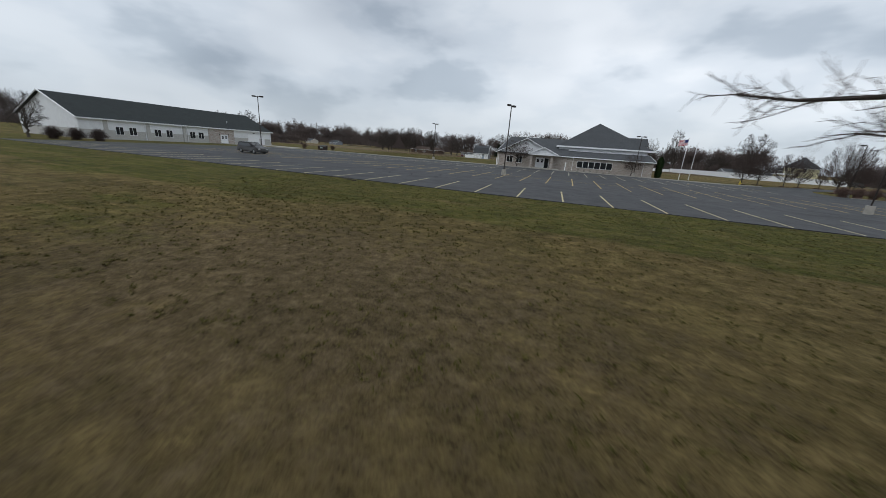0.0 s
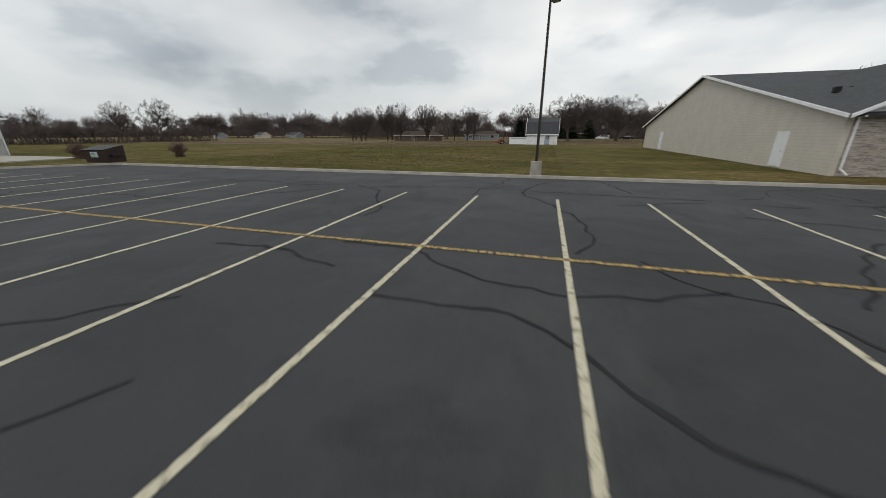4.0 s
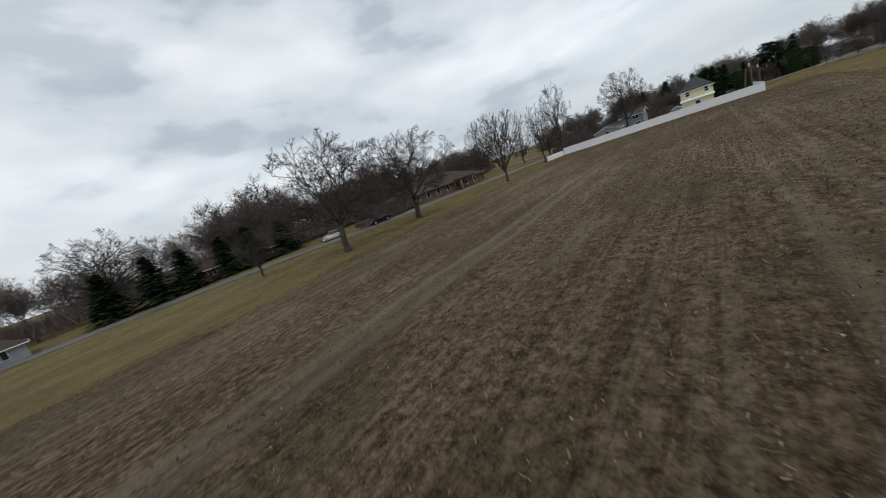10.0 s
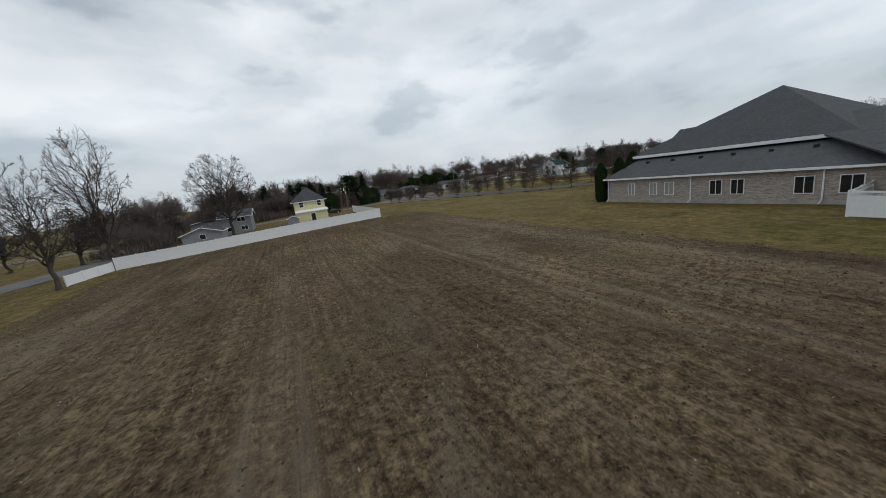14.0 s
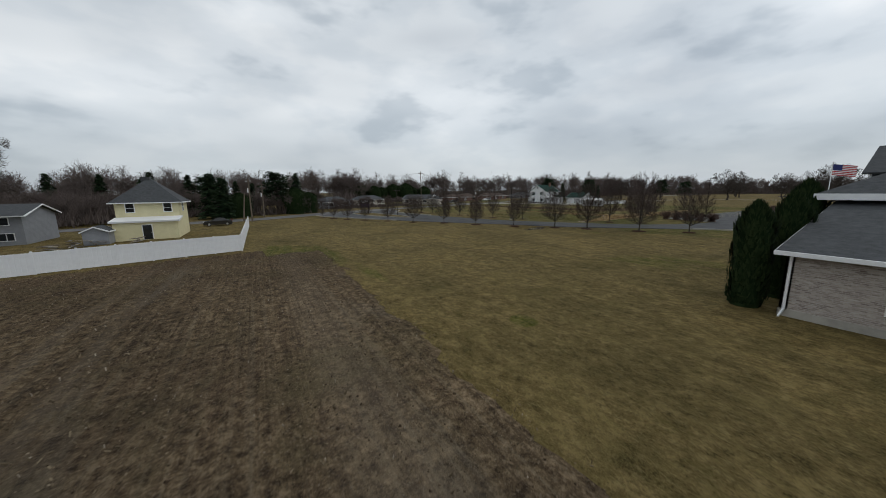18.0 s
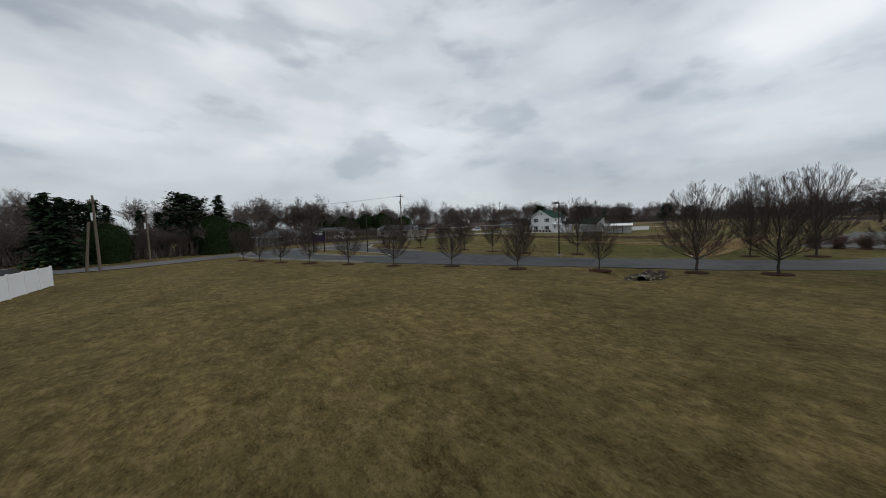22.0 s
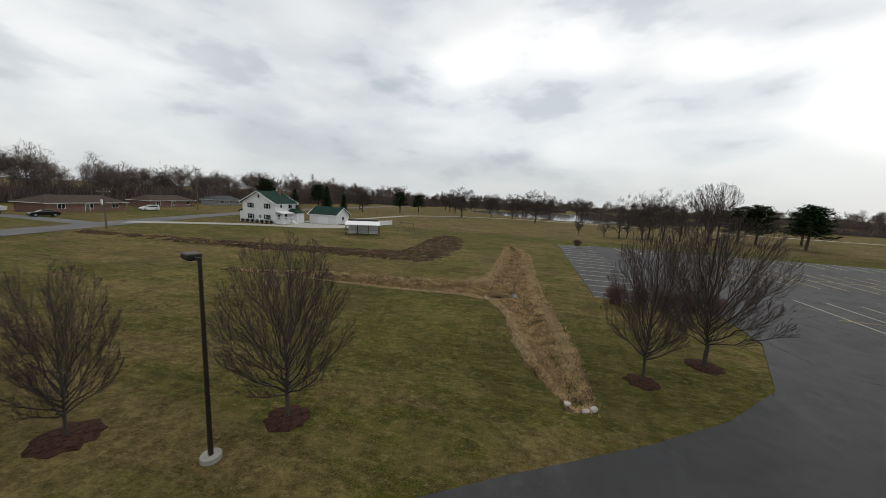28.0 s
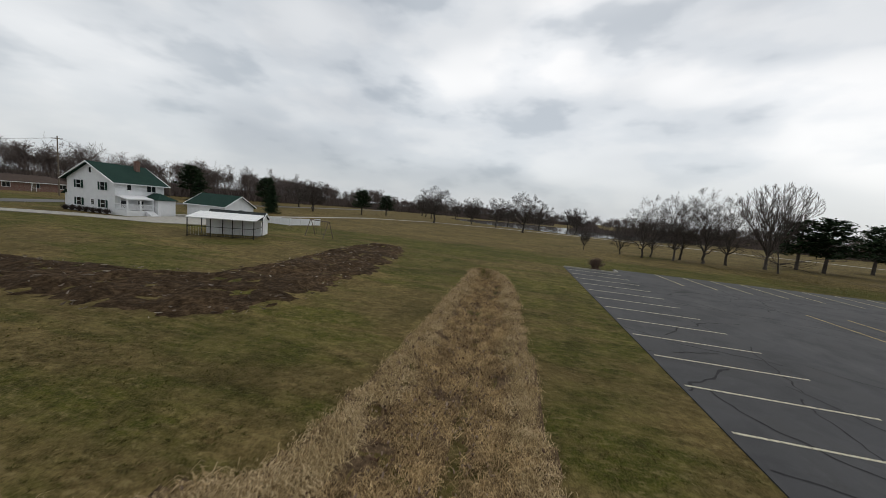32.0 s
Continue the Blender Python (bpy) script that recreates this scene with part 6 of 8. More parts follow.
def sliver_tree(seed, h):
    """A far tree of thin slivers: cheap, but branched and full of gaps."""
    rnd = random.Random(seed)
    tri = []

    def stick(a, b, w):
        d = (b - a).normalized()
        s = d.orthogonal().normalized()
        s.rotate(Matrix.Rotation(rnd.uniform(0, 6.283), 3, d))
        tri.append((a - s * w, a + s * w, b))

    def grow(p, d, ln, w, depth):
        d = (d + Vector((rnd.gauss(0, 0.16), rnd.gauss(0, 0.16), rnd.gauss(0.05, 0.12)))).normalized()
        q = p + d * ln
        stick(p, p + d * ln * 1.25, w)
        if depth == 0:
            return
        for k in range((6, 6, 5, 4)[4 - depth]):
            f = 0.25 + 0.75 * rnd.random()
            s = d.orthogonal().normalized()
            s.rotate(Matrix.Rotation(rnd.uniform(0, 6.283), 3, d))
            grow(p + d * ln * f, (d * rnd.uniform(0.5, 0.9) + s * rnd.uniform(0.5, 0.95) + Vector((0, 0, 0.25))).normalized(), ln * rnd.uniform(0.5, 0.72), max(0.022, w * 0.5), depth - 1)

    stick(Vector((0, 0, -0.2)), Vector((0, 0, h * 0.5)), h * 0.022)
    stick(Vector((0, 0, -0.2)), Vector((0.1, 0, h * 0.6)), h * 0.020)
    for k in range(3):
        a = k * 2.1 + rnd.uniform(-0.5, 0.5)
        grow(Vector((0, 0, h * rnd.uniform(0.15, 0.28))), Vector((math.cos(a) * 0.55, math.sin(a) * 0.55, 0.8)).normalized(), h * 0.36, h * 0.010, 4)
    grow(Vector((0, 0, h * 0.25)), Vector((0, 0, 1)), h * 0.38, h * 0.012, 4)
    v = np.array([tuple(p) for t3 in tri for p in t3])
    v[:, 2] *= h / v[:, 2].max()
    return v


# paler than the near twigs: distance haze is put into this colour
FARTWIG = plain("hazed_far_twig", (0.120, 0.094, 0.084), 0.95, vary=0.3)
SLIVER = [sliver_tree(200 + k, 12.0) for k in range(5)]


def joined_trees(name, rows, label, seed, brush=0.0):
    """Many far trees and underbrush in one mesh; rows: (ax, ay, bx, by, count, depth, height)."""
    rg = np.random.RandomState(seed)
    vs = []
    for ax, ay, bx, by, count, depth, h in rows:
        nx, ny = -(by - ay), bx - ax
        ln = math.hypot(nx, ny)
        nx, ny = nx / ln, ny / ln
        for k in range(count):
            f, o = (k + rg.rand()) / count, rg.rand() * depth
            s, a = h / 12.0 * rg.uniform(0.7, 1.15), rg.uniform(0, 6.283)
            R = np.array(((math.cos(a) * s, -math.sin(a) * s, 0), (math.sin(a) * s, math.cos(a) * s, 0), (0, 0, s)))
            tx, ty = ax + (bx - ax) * f + nx * o, ay + (by - ay) * f + ny * o
            vs.append(SLIVER[rg.randint(len(SLIVER))] @ R.T + (tx, ty, dip(tx, ty)))
        n = int(brush * ln)
        f, o = rg.rand(n), rg.rand(n) * depth
        px, py = ax + (bx - ax) * f + nx * o, ay + (by - ay) * f + ny * o
        hh = h * rg.uniform(0.08, 0.45, n) * (0.6 + 0.6 * np.sin(f * ln * 0.13) ** 2)
        a, w = rg.uniform(0, 6.283, n), rg.uniform(0.05, 0.20, n)
        dx, dy = np.cos(a) * w, np.sin(a) * w
        lx, ly = rg.normal(0, 0.2, n) * hh, rg.normal(0, 0.2, n) * hh
        z0 = rg.uniform(0, 0.35, n) * hh - 0.1
        vs.append(np.stack([np.stack([px - dx, py - dy, z0], 1), np.stack([px + dx, py + dy, z0], 1), np.stack([px + lx, py + ly, hh], 1)], 1).reshape(-1, 3))
    v = np.concatenate(vs)
    me = bpy.data.meshes.new(name)
    me.vertices.add(len(v))
    me.vertices.foreach_set("co", v.astype(np.float32).ravel())
    me.loops.add(len(v))
    me.loops.foreach_set("vertex_index", np.arange(len(v), dtype=np.int32))
    me.polygons.add(len(v) // 3)
    me.polygons.foreach_set("loop_start", np.arange(0, len(v), 3, dtype=np.int32))
    me.update()
    me.materials.append(FARTWIG)
    return tagged(new(name, me), label, "woods", kind="stuff")


WOODS = "belt of leafless brown trees and underbrush in the distance"
joined_trees("woods_north", [(-150, 248, 125, 258, 78, 36, 16), (60, 222, 104, 236, 18, 20, 14), (-24, 232, 44, 238, 26, 16, 17), (-6, 205.5, 14, 208.5, 10, 4, 4.5)], WOODS, 1, 130)
joined_trees("woods_west", [(-250, 60, -300, 250, 46, 36, 16), (-320, 262, -150, 300, 50, 36, 18), (-330, 290, -150, 320, 24, 30, 22)], WOODS, 2, 120)
joined_trees("woods_east", [(130, 225, 124, 160, 34, 34, 13.5), (196, 160, 172, 100, 30, 44, 17), (214, 96, 208, -70, 48, 44, 19), (202, -60, 190, -260, 40, 50, 20)], WOODS, 3, 150)
joined_trees("roadside_brush", [(133, 116, 142, 84, 26, 7, 4.2), (128, 128, 124, 152, 20, 12, 6.5)], "tangle of leafless brush along the road", 6, 60)
joined_trees("yard_brush", [(100, 176, 122, 150, 30, 14, 8.5), (60, 184, 84, 178, 14, 8, 6.0)], "brown thicket of leafless brush behind the yards", 7, 110)
joined_trees("field_thicket", [(-140, 96, -122, 140, 70, 14, 4.6)], "low rust-brown thicket at the lawn's end", 8, 30)
joined_trees("woods_south", [(270, -400, -60, -430, 60, 60, 17), (-60, -330, -420, -190, 60, 60, 17), (30, -262, 150, -280, 16, 30, 14), (150, -240, 200, -200, 10, 20, 14), (20, -170, -240, -80, 70, 40, 11), (200, -270, 20, -250, 40, 30, 10)], WOODS, 4, 90)

# ---- hall on the west side ----
hall = thing("parish_hall", pose(-87.0, 39.2, 0.0), "long low white-sided hall with a black shingle roof", "hall")
HL, HD, HE, HR = 44.4, 20.0, 3.95, 8.3
part("block_wall", boxes((-0.25, 0, -0.2, 0, HL, 1.75), (-HD, 0, -0.2, -HD + 0.25, HL, 1.75), (-HD + 0.25, 0, -0.2, -0.25, 0.25, 1.75), (-HD + 0.25, HL - 0.25, -0.2, -0.25, HL, 1.75)), BLOCK, hall, "pale split-face block base")
bm = boxes((-0.25, 0, 1.75, 0.02, HL, HE), (-HD - 0.02, 0, 1.75, -HD + 0.25, HL, HE), (-HD + 0.25, HL - 0.25, 1.75, -0.25, HL + 0.02, HE))
for y, s in ((-0.02, 1), (0.2, -1), (HL + 0.03, -1), (HL - 0.2, 1)):
    vs = [bm.verts.new(p) for p in ((-HD, y, 1.75), (0, y, 1.75), (0, y, HE), (-HD / 2, y, HR - 0.1), (-HD, y, HE))]
    bm.faces.new(vs if s > 0 else vs[::-1])
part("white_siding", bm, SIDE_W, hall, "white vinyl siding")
part("stone_bay", boxes((0.03, 24.8, -0.2, 0.11, 32.0, HE - 0.1)), brickwork("mixed_stone", [(0.50, 0.46, 0.42), (0.26, 0.20, 0.17), (0.42, 0.37, 0.33)], (0.44, 0.41, 0.38), w=0.34, h=0.16, mottle=True), hall)
for y in (4.0, 11.4, 19.0):
    part("pilaster", boxes((0.0, y - 0.35, -0.2, 0.12, y + 0.35, HE - 0.1)), BLOCK, hall)
bm = bmesh.new()
plate(bm, [(0.55, -0.5, HE - 0.15), (0.55, HL + 0.5, HE - 0.15), (-HD / 2, HL + 0.5, HR), (-HD / 2, -0.5, HR)], 0.16)
plate(bm, [(-HD - 0.55, -0.5, HE - 0.15), (-HD - 0.55, HL + 0.5, HE - 0.15), (-HD / 2, HL + 0.5, HR), (-HD / 2, -0.5, HR)], 0.16)
part("shingle_roof", bm, ROOF_B, hall, "black shingle roof")
bm = boxes((0.5, -0.5, HE - 0.32, 0.66, HL + 0.55, HE - 0.1), (0.0, 0, HE - 0.34, 0.5, HL, HE - 0.26))
for a, b in (((0.6, -0.52, HE - 0.2), (-HD / 2, -0.52, HR)), ((-HD / 2, -0.52, HR), (-HD - 0.55, -0.52, HE - 0.2))):
    tube(bm, a, b, 0.14, 0.14, 4)
part("gutter", bm, VINYL, hall)
for y in (6.2, 8.5, 13.2, 15.6, 20.8, 22.9):
    window(hall, 0.05, y, 1.0, 1.25, 1.45, 90, 2, 0.06)
for dy in (-0.48, 0.48):
    door(hall, 0.13, 29.0 + dy, 0.05, 0.92, 2.15, 90, VINYL, "arch", "white door with an arched light")
gd = part("roller_door", boxes((0.03, 36.4, 0.0, 0.06, 40.2, 2.9)), VINYL, hall, "white overhead garage door")
for k in range(6):
    part("panel", boxes((0.058, 36.44, k * 0.483 + 0.02, 0.09, 40.16, k * 0.483 + 0.463), bevel=0.01), VINYL, gd)
door(hall, 0.06, 41.45, 0.05, 0.95, 2.1, 90, VINYL)
for y in (27.7, 30.3):
    part("wall_lamp", boxes((0.11, y - 0.06, 2.2, 0.26, y + 0.06, 2.5), bevel=0.02), BLACKM, hall)
part("flood_lamp", boxes((0.03, 38.1, 3.05, 0.3, 38.5, 3.25), bevel=0.02), BLACKM, hall)
for y in (-0.2, 10.8, 19.6, 44.3):
    sp = boxes((0.06, y - 0.05, 0.1, 0.16, y + 0.05, HE - 0.2))
    part("downspout", sp, VINYL, hall)
part("roof_pipe", tube(bmesh.new(), (-3.4, 33.0, 5.1), (-3.4, 33.0, 5.9), 0.06, 0.06, 8), VINYL, hall)
for y0, y1, x1 in ((67.2, 70.6, -73.5), (76.8, 82.6, -73.5)):
    tagged(link("hall_path", slab(bmesh.new(), [(-87, y0), (x1, y0 + 0.8), (x1, y1 + 0.5), (-87, y1)], 0.0, 0.09), CONC), "pale concrete walk to the hall doors", "path", kind="structure")


# ---- houses ----
def house(name, m, w, d, eave, ridge, wall, roof, label, hip=0.0, axis="x", over=0.4, trim=None):
    """w along x, d along y; the ridge runs along the axis. hip: how far the ridge stops short of each end."""
    h = thing(name, m, label, "house")
    bm = bmesh.new()
    t = 0.2
    if axis == "x":
        a0, a1, b0, b1 = 0, w, 0, d
        P = lambda a, b, z: (a, b, z)
    else:
        a0, a1, b0, b1 = 0, d, 0, w
        P = lambda a, b, z: (b, a, z)

    def quad(pts):
        bm.faces.new([bm.verts.new(P(*p)) for p in pts])
    mid = (b0 + b1) / 2
    for b in (b0, b1):
        quad([(a0, b, -0.3), (a1, b, -0.3), (a1, b, eave), (a0, b, eave)])
    for a in (a0, a1):
        pts = [(a, b0, -0.3), (a, b1, -0.3), (a, b1, eave)] + ([] if hip else [(a, mid, ridge - 0.12)]) + [(a, b0, eave)]
        quad(pts)
    bmesh.ops.recalc_face_normals(bm, faces=bm.faces)
    part("wall", bm, wall, h)
    bm = bmesh.new()
    sl = (ridge - eave) / (mid - b0)
    e = eave - over * sl
    r0, r1 = (a0 + hip if hip else a0 - over), (a1 - hip if hip else a1 + over)
    for b in (b0 - over, b1 + over):
        plate(bm, [P(a0 - over, b, e), P(a1 + over, b, e), P(r1, mid, ridge), P(r0, mid, ridge)], 0.14)
    if hip:
        for a, r in ((a0 - over, r0), (a1 + over, r1)):
            plate(bm, [P(a, b0 - over, e), P(a, b1 + over, e), P(r, mid, ridge)], 0.14)
    part("roof", bm, roof, h)
    bm = bmesh.new()
    for b in (b0 - over, b1 + over):
        tube(bm, P(a0 - over, b, e - 0.06), P(a1 + over, b, e - 0.06), 0.1, 0.1, 4)
    for a in (a0 - over, a1 + over):
        if hip:
            tube(bm, P(a, b0 - over, e - 0.06), P(a, b1 + over, e - 0.06), 0.1, 0.1, 4)
        else:
            tube(bm, P(a, b0 - over, e - 0.06), P(a, mid, ridge - 0.1), 0.1, 0.1, 4)
            tube(bm, P(a, mid, ridge - 0.1), P(a, b1 + over, e - 0.06), 0.1, 0.1, 4)
    part("eave_trim", bm, trim or VINYL, h)
    return h


def chimney(h, x, y, z0, z1, w=0.6, mat=None):
    part("chimney", boxes((x - w / 2, y - w / 2, z0, x + w / 2, y + w / 2, z1), (x - w / 2 - 0.05, y - w / 2 - 0.05, z1, x + w / 2 + 0.05, y + w / 2 + 0.05, z1 + 0.1)), mat or BRICK_R, h)


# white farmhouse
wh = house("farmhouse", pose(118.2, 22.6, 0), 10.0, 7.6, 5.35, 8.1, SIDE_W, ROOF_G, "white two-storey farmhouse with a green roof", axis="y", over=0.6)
for x, z in ((2.4, 3.7), (7.4, 3.7)):
    window(wh, x, 7.64, z, 0.95, 1.25, 180, 1, 0.07, sash=True, shutters=ROOF_G)
for x, z in ((2.4, 0.95), (7.4, 0.95)):
    window(wh, x, 7.64, z, 0.95, 1.2, 180, 1, 0.07, sash=True, shutters=ROOF_G)
window(wh, 4.9, 7.64, 6.3, 0.5, 0.8, 180, 1, 0.06)
door(wh, 4.5, 7.62, 0.2, 0.9, 2.0, 180, VINYL, "nine")
for y, z, w in ((5.6, 4.0, 0.6), (2.2, 3.9, 1.4)):
    window(wh, -0.04, y, z, w, 1.1, -90, 1 if w < 1 else 2, 0.07)
for y in (6.4, 3.9, 1.5):
    window(wh, -0.04, y, 1.1, 0.85, 1.2, -90, 1, 0.07, sash=True)
chimney(wh, 3.6, 1.8, 6.8, 8.9)
part("wing_wall", boxes((-2.9, 0.3, -0.2, 0.0, 3.3, 2.9)), SIDE_W, wh)
part("wing_wall", boxes((10.0, 4.0, -0.2, 11.4, 7.1, 2.7)), SIDE_W, wh)
bm = bmesh.new()
plate(bm, [(-3.2, 0.0, 2.75), (-3.2, 3.6, 2.75), (-1.5, 1.8, 3.8), (0.0, 1.8, 3.8), (0.0, 0.0, 2.75)], 0.1)
plate(bm, [(-3.2, 3.6, 2.75), (0.0, 3.6, 2.75), (0.0, 1.8, 3.8), (-1.5, 1.8, 3.8)], 0.1)
part("wing_roof", bm, ROOF_G, wh)
bm = bmesh.new()
plate(bm, [(10.0, 3.7, 3.5), (11.8, 3.7, 2.6), (11.8, 7.4, 2.6), (10.0, 7.4, 3.5)], 0.1)
part("wing_roof", bm, ROOF_G, wh)
bm = bmesh.new()
plate(bm, [(-2.4, 3.5, 2.75), (-2.4, 7.6, 2.75), (0, 7.6, 3.2), (0, 3.5, 3.2)], 0.16)
part("porch_roof", bm, VINYL, wh)
part("porch_deck", boxes((-2.3, 3.5, 0.0, 0, 7.6, 0.85)), VINYL, wh)
for y in (3.6, 5.5, 7.4):
    part("porch_post", boxes((-2.3, y - 0.08, 0.85, -2.14, y + 0.08, 2.75)), VINYL, wh)
bm = boxes((-2.26, 3.6, 1.75, -2.18, 7.5, 1.83), (-2.26, 3.6, 0.98, -2.18, 7.5, 1.04), (-2.2, 7.46, 1.75, 0, 7.54, 1.83), (-2.2, 7.46, 0.98, 0, 7.54, 1.04))
for k in range(25):
    box(bm, -2.24, 3.7 + k * 0.15, 1.0, -2.2, 3.74 + k * 0.15, 1.78)
for k in range(14):
    box(bm, -2.15 + k * 0.15, 7.48, 1.0, -2.11 + k * 0.15, 7.52, 1.78)
part("porch_railing", bm, VINYL, wh, "white baluster railing")
for k in range(5):
    part("step", boxes((-2.4 - 0.28 * (k + 1), 3.7, 0.0, -2.4 - 0.28 * k, 4.9, 0.75 - 0.16 * k)), VINYL, wh)
for y in (3.62, 4.9):
    part("stair_rail", tube(boxes((-3.9, y, 0.0, -3.82, y + 0.08, 1.0)), (-3.86, y + 0.04, 0.98), (-2.3, y + 0.04, 1.8), 0.04, 0.04, 4), VINYL, wh)
FBUSH = shrub(12, 1.0, 0.8, TWIG, 160)
for k in range(7):
    bush("foundation_shrub", FBUSH, 118.8 + k * 1.45, 30.9, 1.0, 40 * k, "small bare shrub along the farmhouse wall", "farmhouse shrubs")
gar = house("garage", pose(106.6, 14.6, 0), 8.2, 6.6, 2.7, 4.6, SIDE_W, ROOF_G, "white garage with a green gable roof", axis="x")
part("roller_door", boxes((2.5, 6.6, 0, 5.4, 6.66, 2.2)), VINYL, gar)
window(gar, -0.04, 3.2, 1.0, 0.9, 1.0, -90, 1, 0.06)
tagged(link("farm_drive", slab(bmesh.new(), [(99, 22), (104, 21.6), (115, 21.8), (114.5, 31.5), (121, 33.5), (135, 42), (141, 47), (139, 50.5), (128, 42), (116, 36), (106, 33.5), (100, 28)], -0.02, 0.07), CONC), "pale gravel and concrete farm drive", "driveway", kind="structure")
panel_fence("garden_fence", [(106.2, 15.5), (97.5, 15.8), (95.5, 9.0)], 1.3, "white vinyl garden fence behind the garage")

shed = house("garden_shed", pose(90.06, 30.63, 0, 0, 0, 27), 6.2, 3.6, 2.15, 3.0, SIDE_W, ROOF_B, "white garden shed with a black roof", axis="x", over=0.2)
can = thing("metal_canopy", pose(88.2, 33.84, 0, 0, 0, 27), "white metal canopy with a pipe-framed pen below", "canopy")
bm = bmesh.new()
plate(bm, [(-0.2, 0.0, 2.75), (7.0, 0.0, 2.75), (7.0, 4.0, 2.25), (-0.2, 4.0, 2.25)], 0.08)
sheet_roof = part("ribbed_roof", bm, WHITEP, can)
for k in range(15):
    part("rib", tube(bmesh.new(), (k * 0.5 - 0.1, 0.0, 2.77), (k * 0.5 - 0.1, 4.0, 2.27), 0.03, 0.03, 4), WHITEP, sheet_roof)
for x in (0.0, 2.25, 4.5, 6.8):
    for y in (0.1, 3.9):
        part("post", boxes((x - 0.04, y - 0.04, -0.05, x + 0.04, y + 0.04, 2.7 - 0.12 * y)), BLACKM, can)
for z in (0.15, 1.2):
    part("rail", boxes((0, 3.88, z, 6.8, 3.94, z + 0.05), (-0.03, 0.1, z, 0.03, 3.9, z + 0.05)), BLACKM, can)
bm = bmesh.new()
for k in range(26):
    box(bm, 0.2 + k * 0.26, 3.9, 0.15, 0.215 + k * 0.26, 3.915, 1.2)
part("wire_bars", bm, CHROME, can)
sw = thing("swing_set", pose(84.0, 27.5, 0, 0, 0, -20), "timber A-frame garden swing set", "swing set")
for x in (-2.0, 2.0):
    for s in (-1, 1):
        part("leg", tube(bmesh.new(), (x, s * 0.9, -0.05), (x, s * 0.08, 2.4), 0.06, 0.05, 6), WOODP, sw)
part("beam", tube(bmesh.new(), (-2.2, 0, 2.4), (2.2, 0, 2.4), 0.07, 0.07, 6), WOODP, sw)
for x in (-0.8, 0.8):
    s = part("swing_seat", boxes((x - 0.25, -0.1, 0.5, x + 0.25, 0.1, 0.54)), RUBBER, sw)
    part("rope", tube(tube(bmesh.new(), (x - 0.24, 0, 0.5), (x - 0.24, 0, 2.4), 0.012, 0.012, 4), (x + 0.24, 0, 0.5), (x + 0.24, 0, 2.4), 0.012, 0.012, 4), BLACKM, s)

# yellow house
yh = house("yellow_house", pose(73.2, 150.2, 0), 6.4, 7.0, 5.35, 8.4, SIDE_Y, ROOF_D, "pale yellow two-storey house with a dark hip roof", hip=3.1, axis="x", over=0.5)
for y in (1.3, 5.4):
    window(yh, -0.04, y, 3.6, 0.85, 1.15, -90, 1, 0.09, sash=True, shutters=None)
window(yh, 2.5, -0.04, 3.6, 0.85, 1.15, 0, 1, 0.09, sash=True)
part("lean_to", boxes((-2.6, 0.0, -0.2, 0.0, 6.8, 2.55)), SIDE_Y, yh)
bm = bmesh.new()
plate(bm, [(-2.9, -0.3, 2.55), (-2.9, 7.1, 2.55), (0.0, 7.1, 2.95), (0.0, -0.3, 2.95)], 0.22)
part("lean_to_roof", bm, VINYL, yh, "white flat roof")
door(yh, -2.64, 3.3, 0.05, 0.95, 1.9, -90, PANE)
part("dormer", boxes((2.7, 3.4, 7.4, 3.7, 4.4, 8.5)), ROOF_D, yh)
house("tool_shed", pose(68.6, 156.9, 0), 2.6, 2.4, 1.7, 2.3, SIDE_G, ROOF_D, "small weathered garden shed", axis="x", over=0.15)

# scrap and timber lying in the yard
ry = random.Random(64)
for x, y, n in ((66.8, 161.6, 9), (67.8, 159.6, 12), (69.0, 158.0, 8), (68.2, 154.2, 9)):
    sp = thing("scrap_pile", pose(x, y, 0, 0, 0, ry.uniform(0, 180)), "heap of grey boards and scrap timber in the yard", "scrap pile", "scrap in the yard")
    for k in range(n):
        ln, a = ry.uniform(0.8, 2.4), ry.uniform(-0.5, 0.5)
        ob = part("board", boxes((-ln / 2, -0.09, 0.0, ln / 2, 0.09, 0.05)), (WOODP, PALE_WOOD, WOODP, GAP_GREY)[k % 4], sp)
        ob.matrix_basis = pose(ry.uniform(-0.4, 0.4), ry.uniform(-0.7, 0.7), 0.02 + 0.07 * k, ry.uniform(-8, 8), ry.uniform(-5, 5), math.degrees(a))

# grey split-level and its garage
gh = house("split_level_house", pose(76.0, 167.0, 0), 8.5, 6.2, 3.9, 5.2, SIDE_G, ROOF_D, "grey-sided split-level house behind the fence", axis="y", over=0.5)
window(gh, -0.04, 2.0, 2.6, 1.6, 0.9, -90, 2, 0.07)
window(gh, -0.04, 1.6, 0.6, 1.3, 0.9, -90, 2, 0.07)
window(gh, -0.04, 4.6, 0.6, 1.0, 0.9, -90, 1, 0.07)
part("side_wing", boxes((0.5, 6.2, -0.2, 8.0, 12.0, 3.4)), SIDE_G, gh)
bm = bmesh.new()
plate(bm, [(0.0, 6.2, 4.2), (0.0, 12.5, 3.2), (8.4, 12.5, 3.2), (8.4, 6.2, 4.2)], 0.15)
part("side_roof", bm, ROOF_D, gh)
window(gh, 0.46, 9.4, 1.7, 1.2, 1.0, -90, 2, 0.07)
chimney(gh, 3.5, 6.4, 3.9, 5.6, 1.2, SIDE_G)
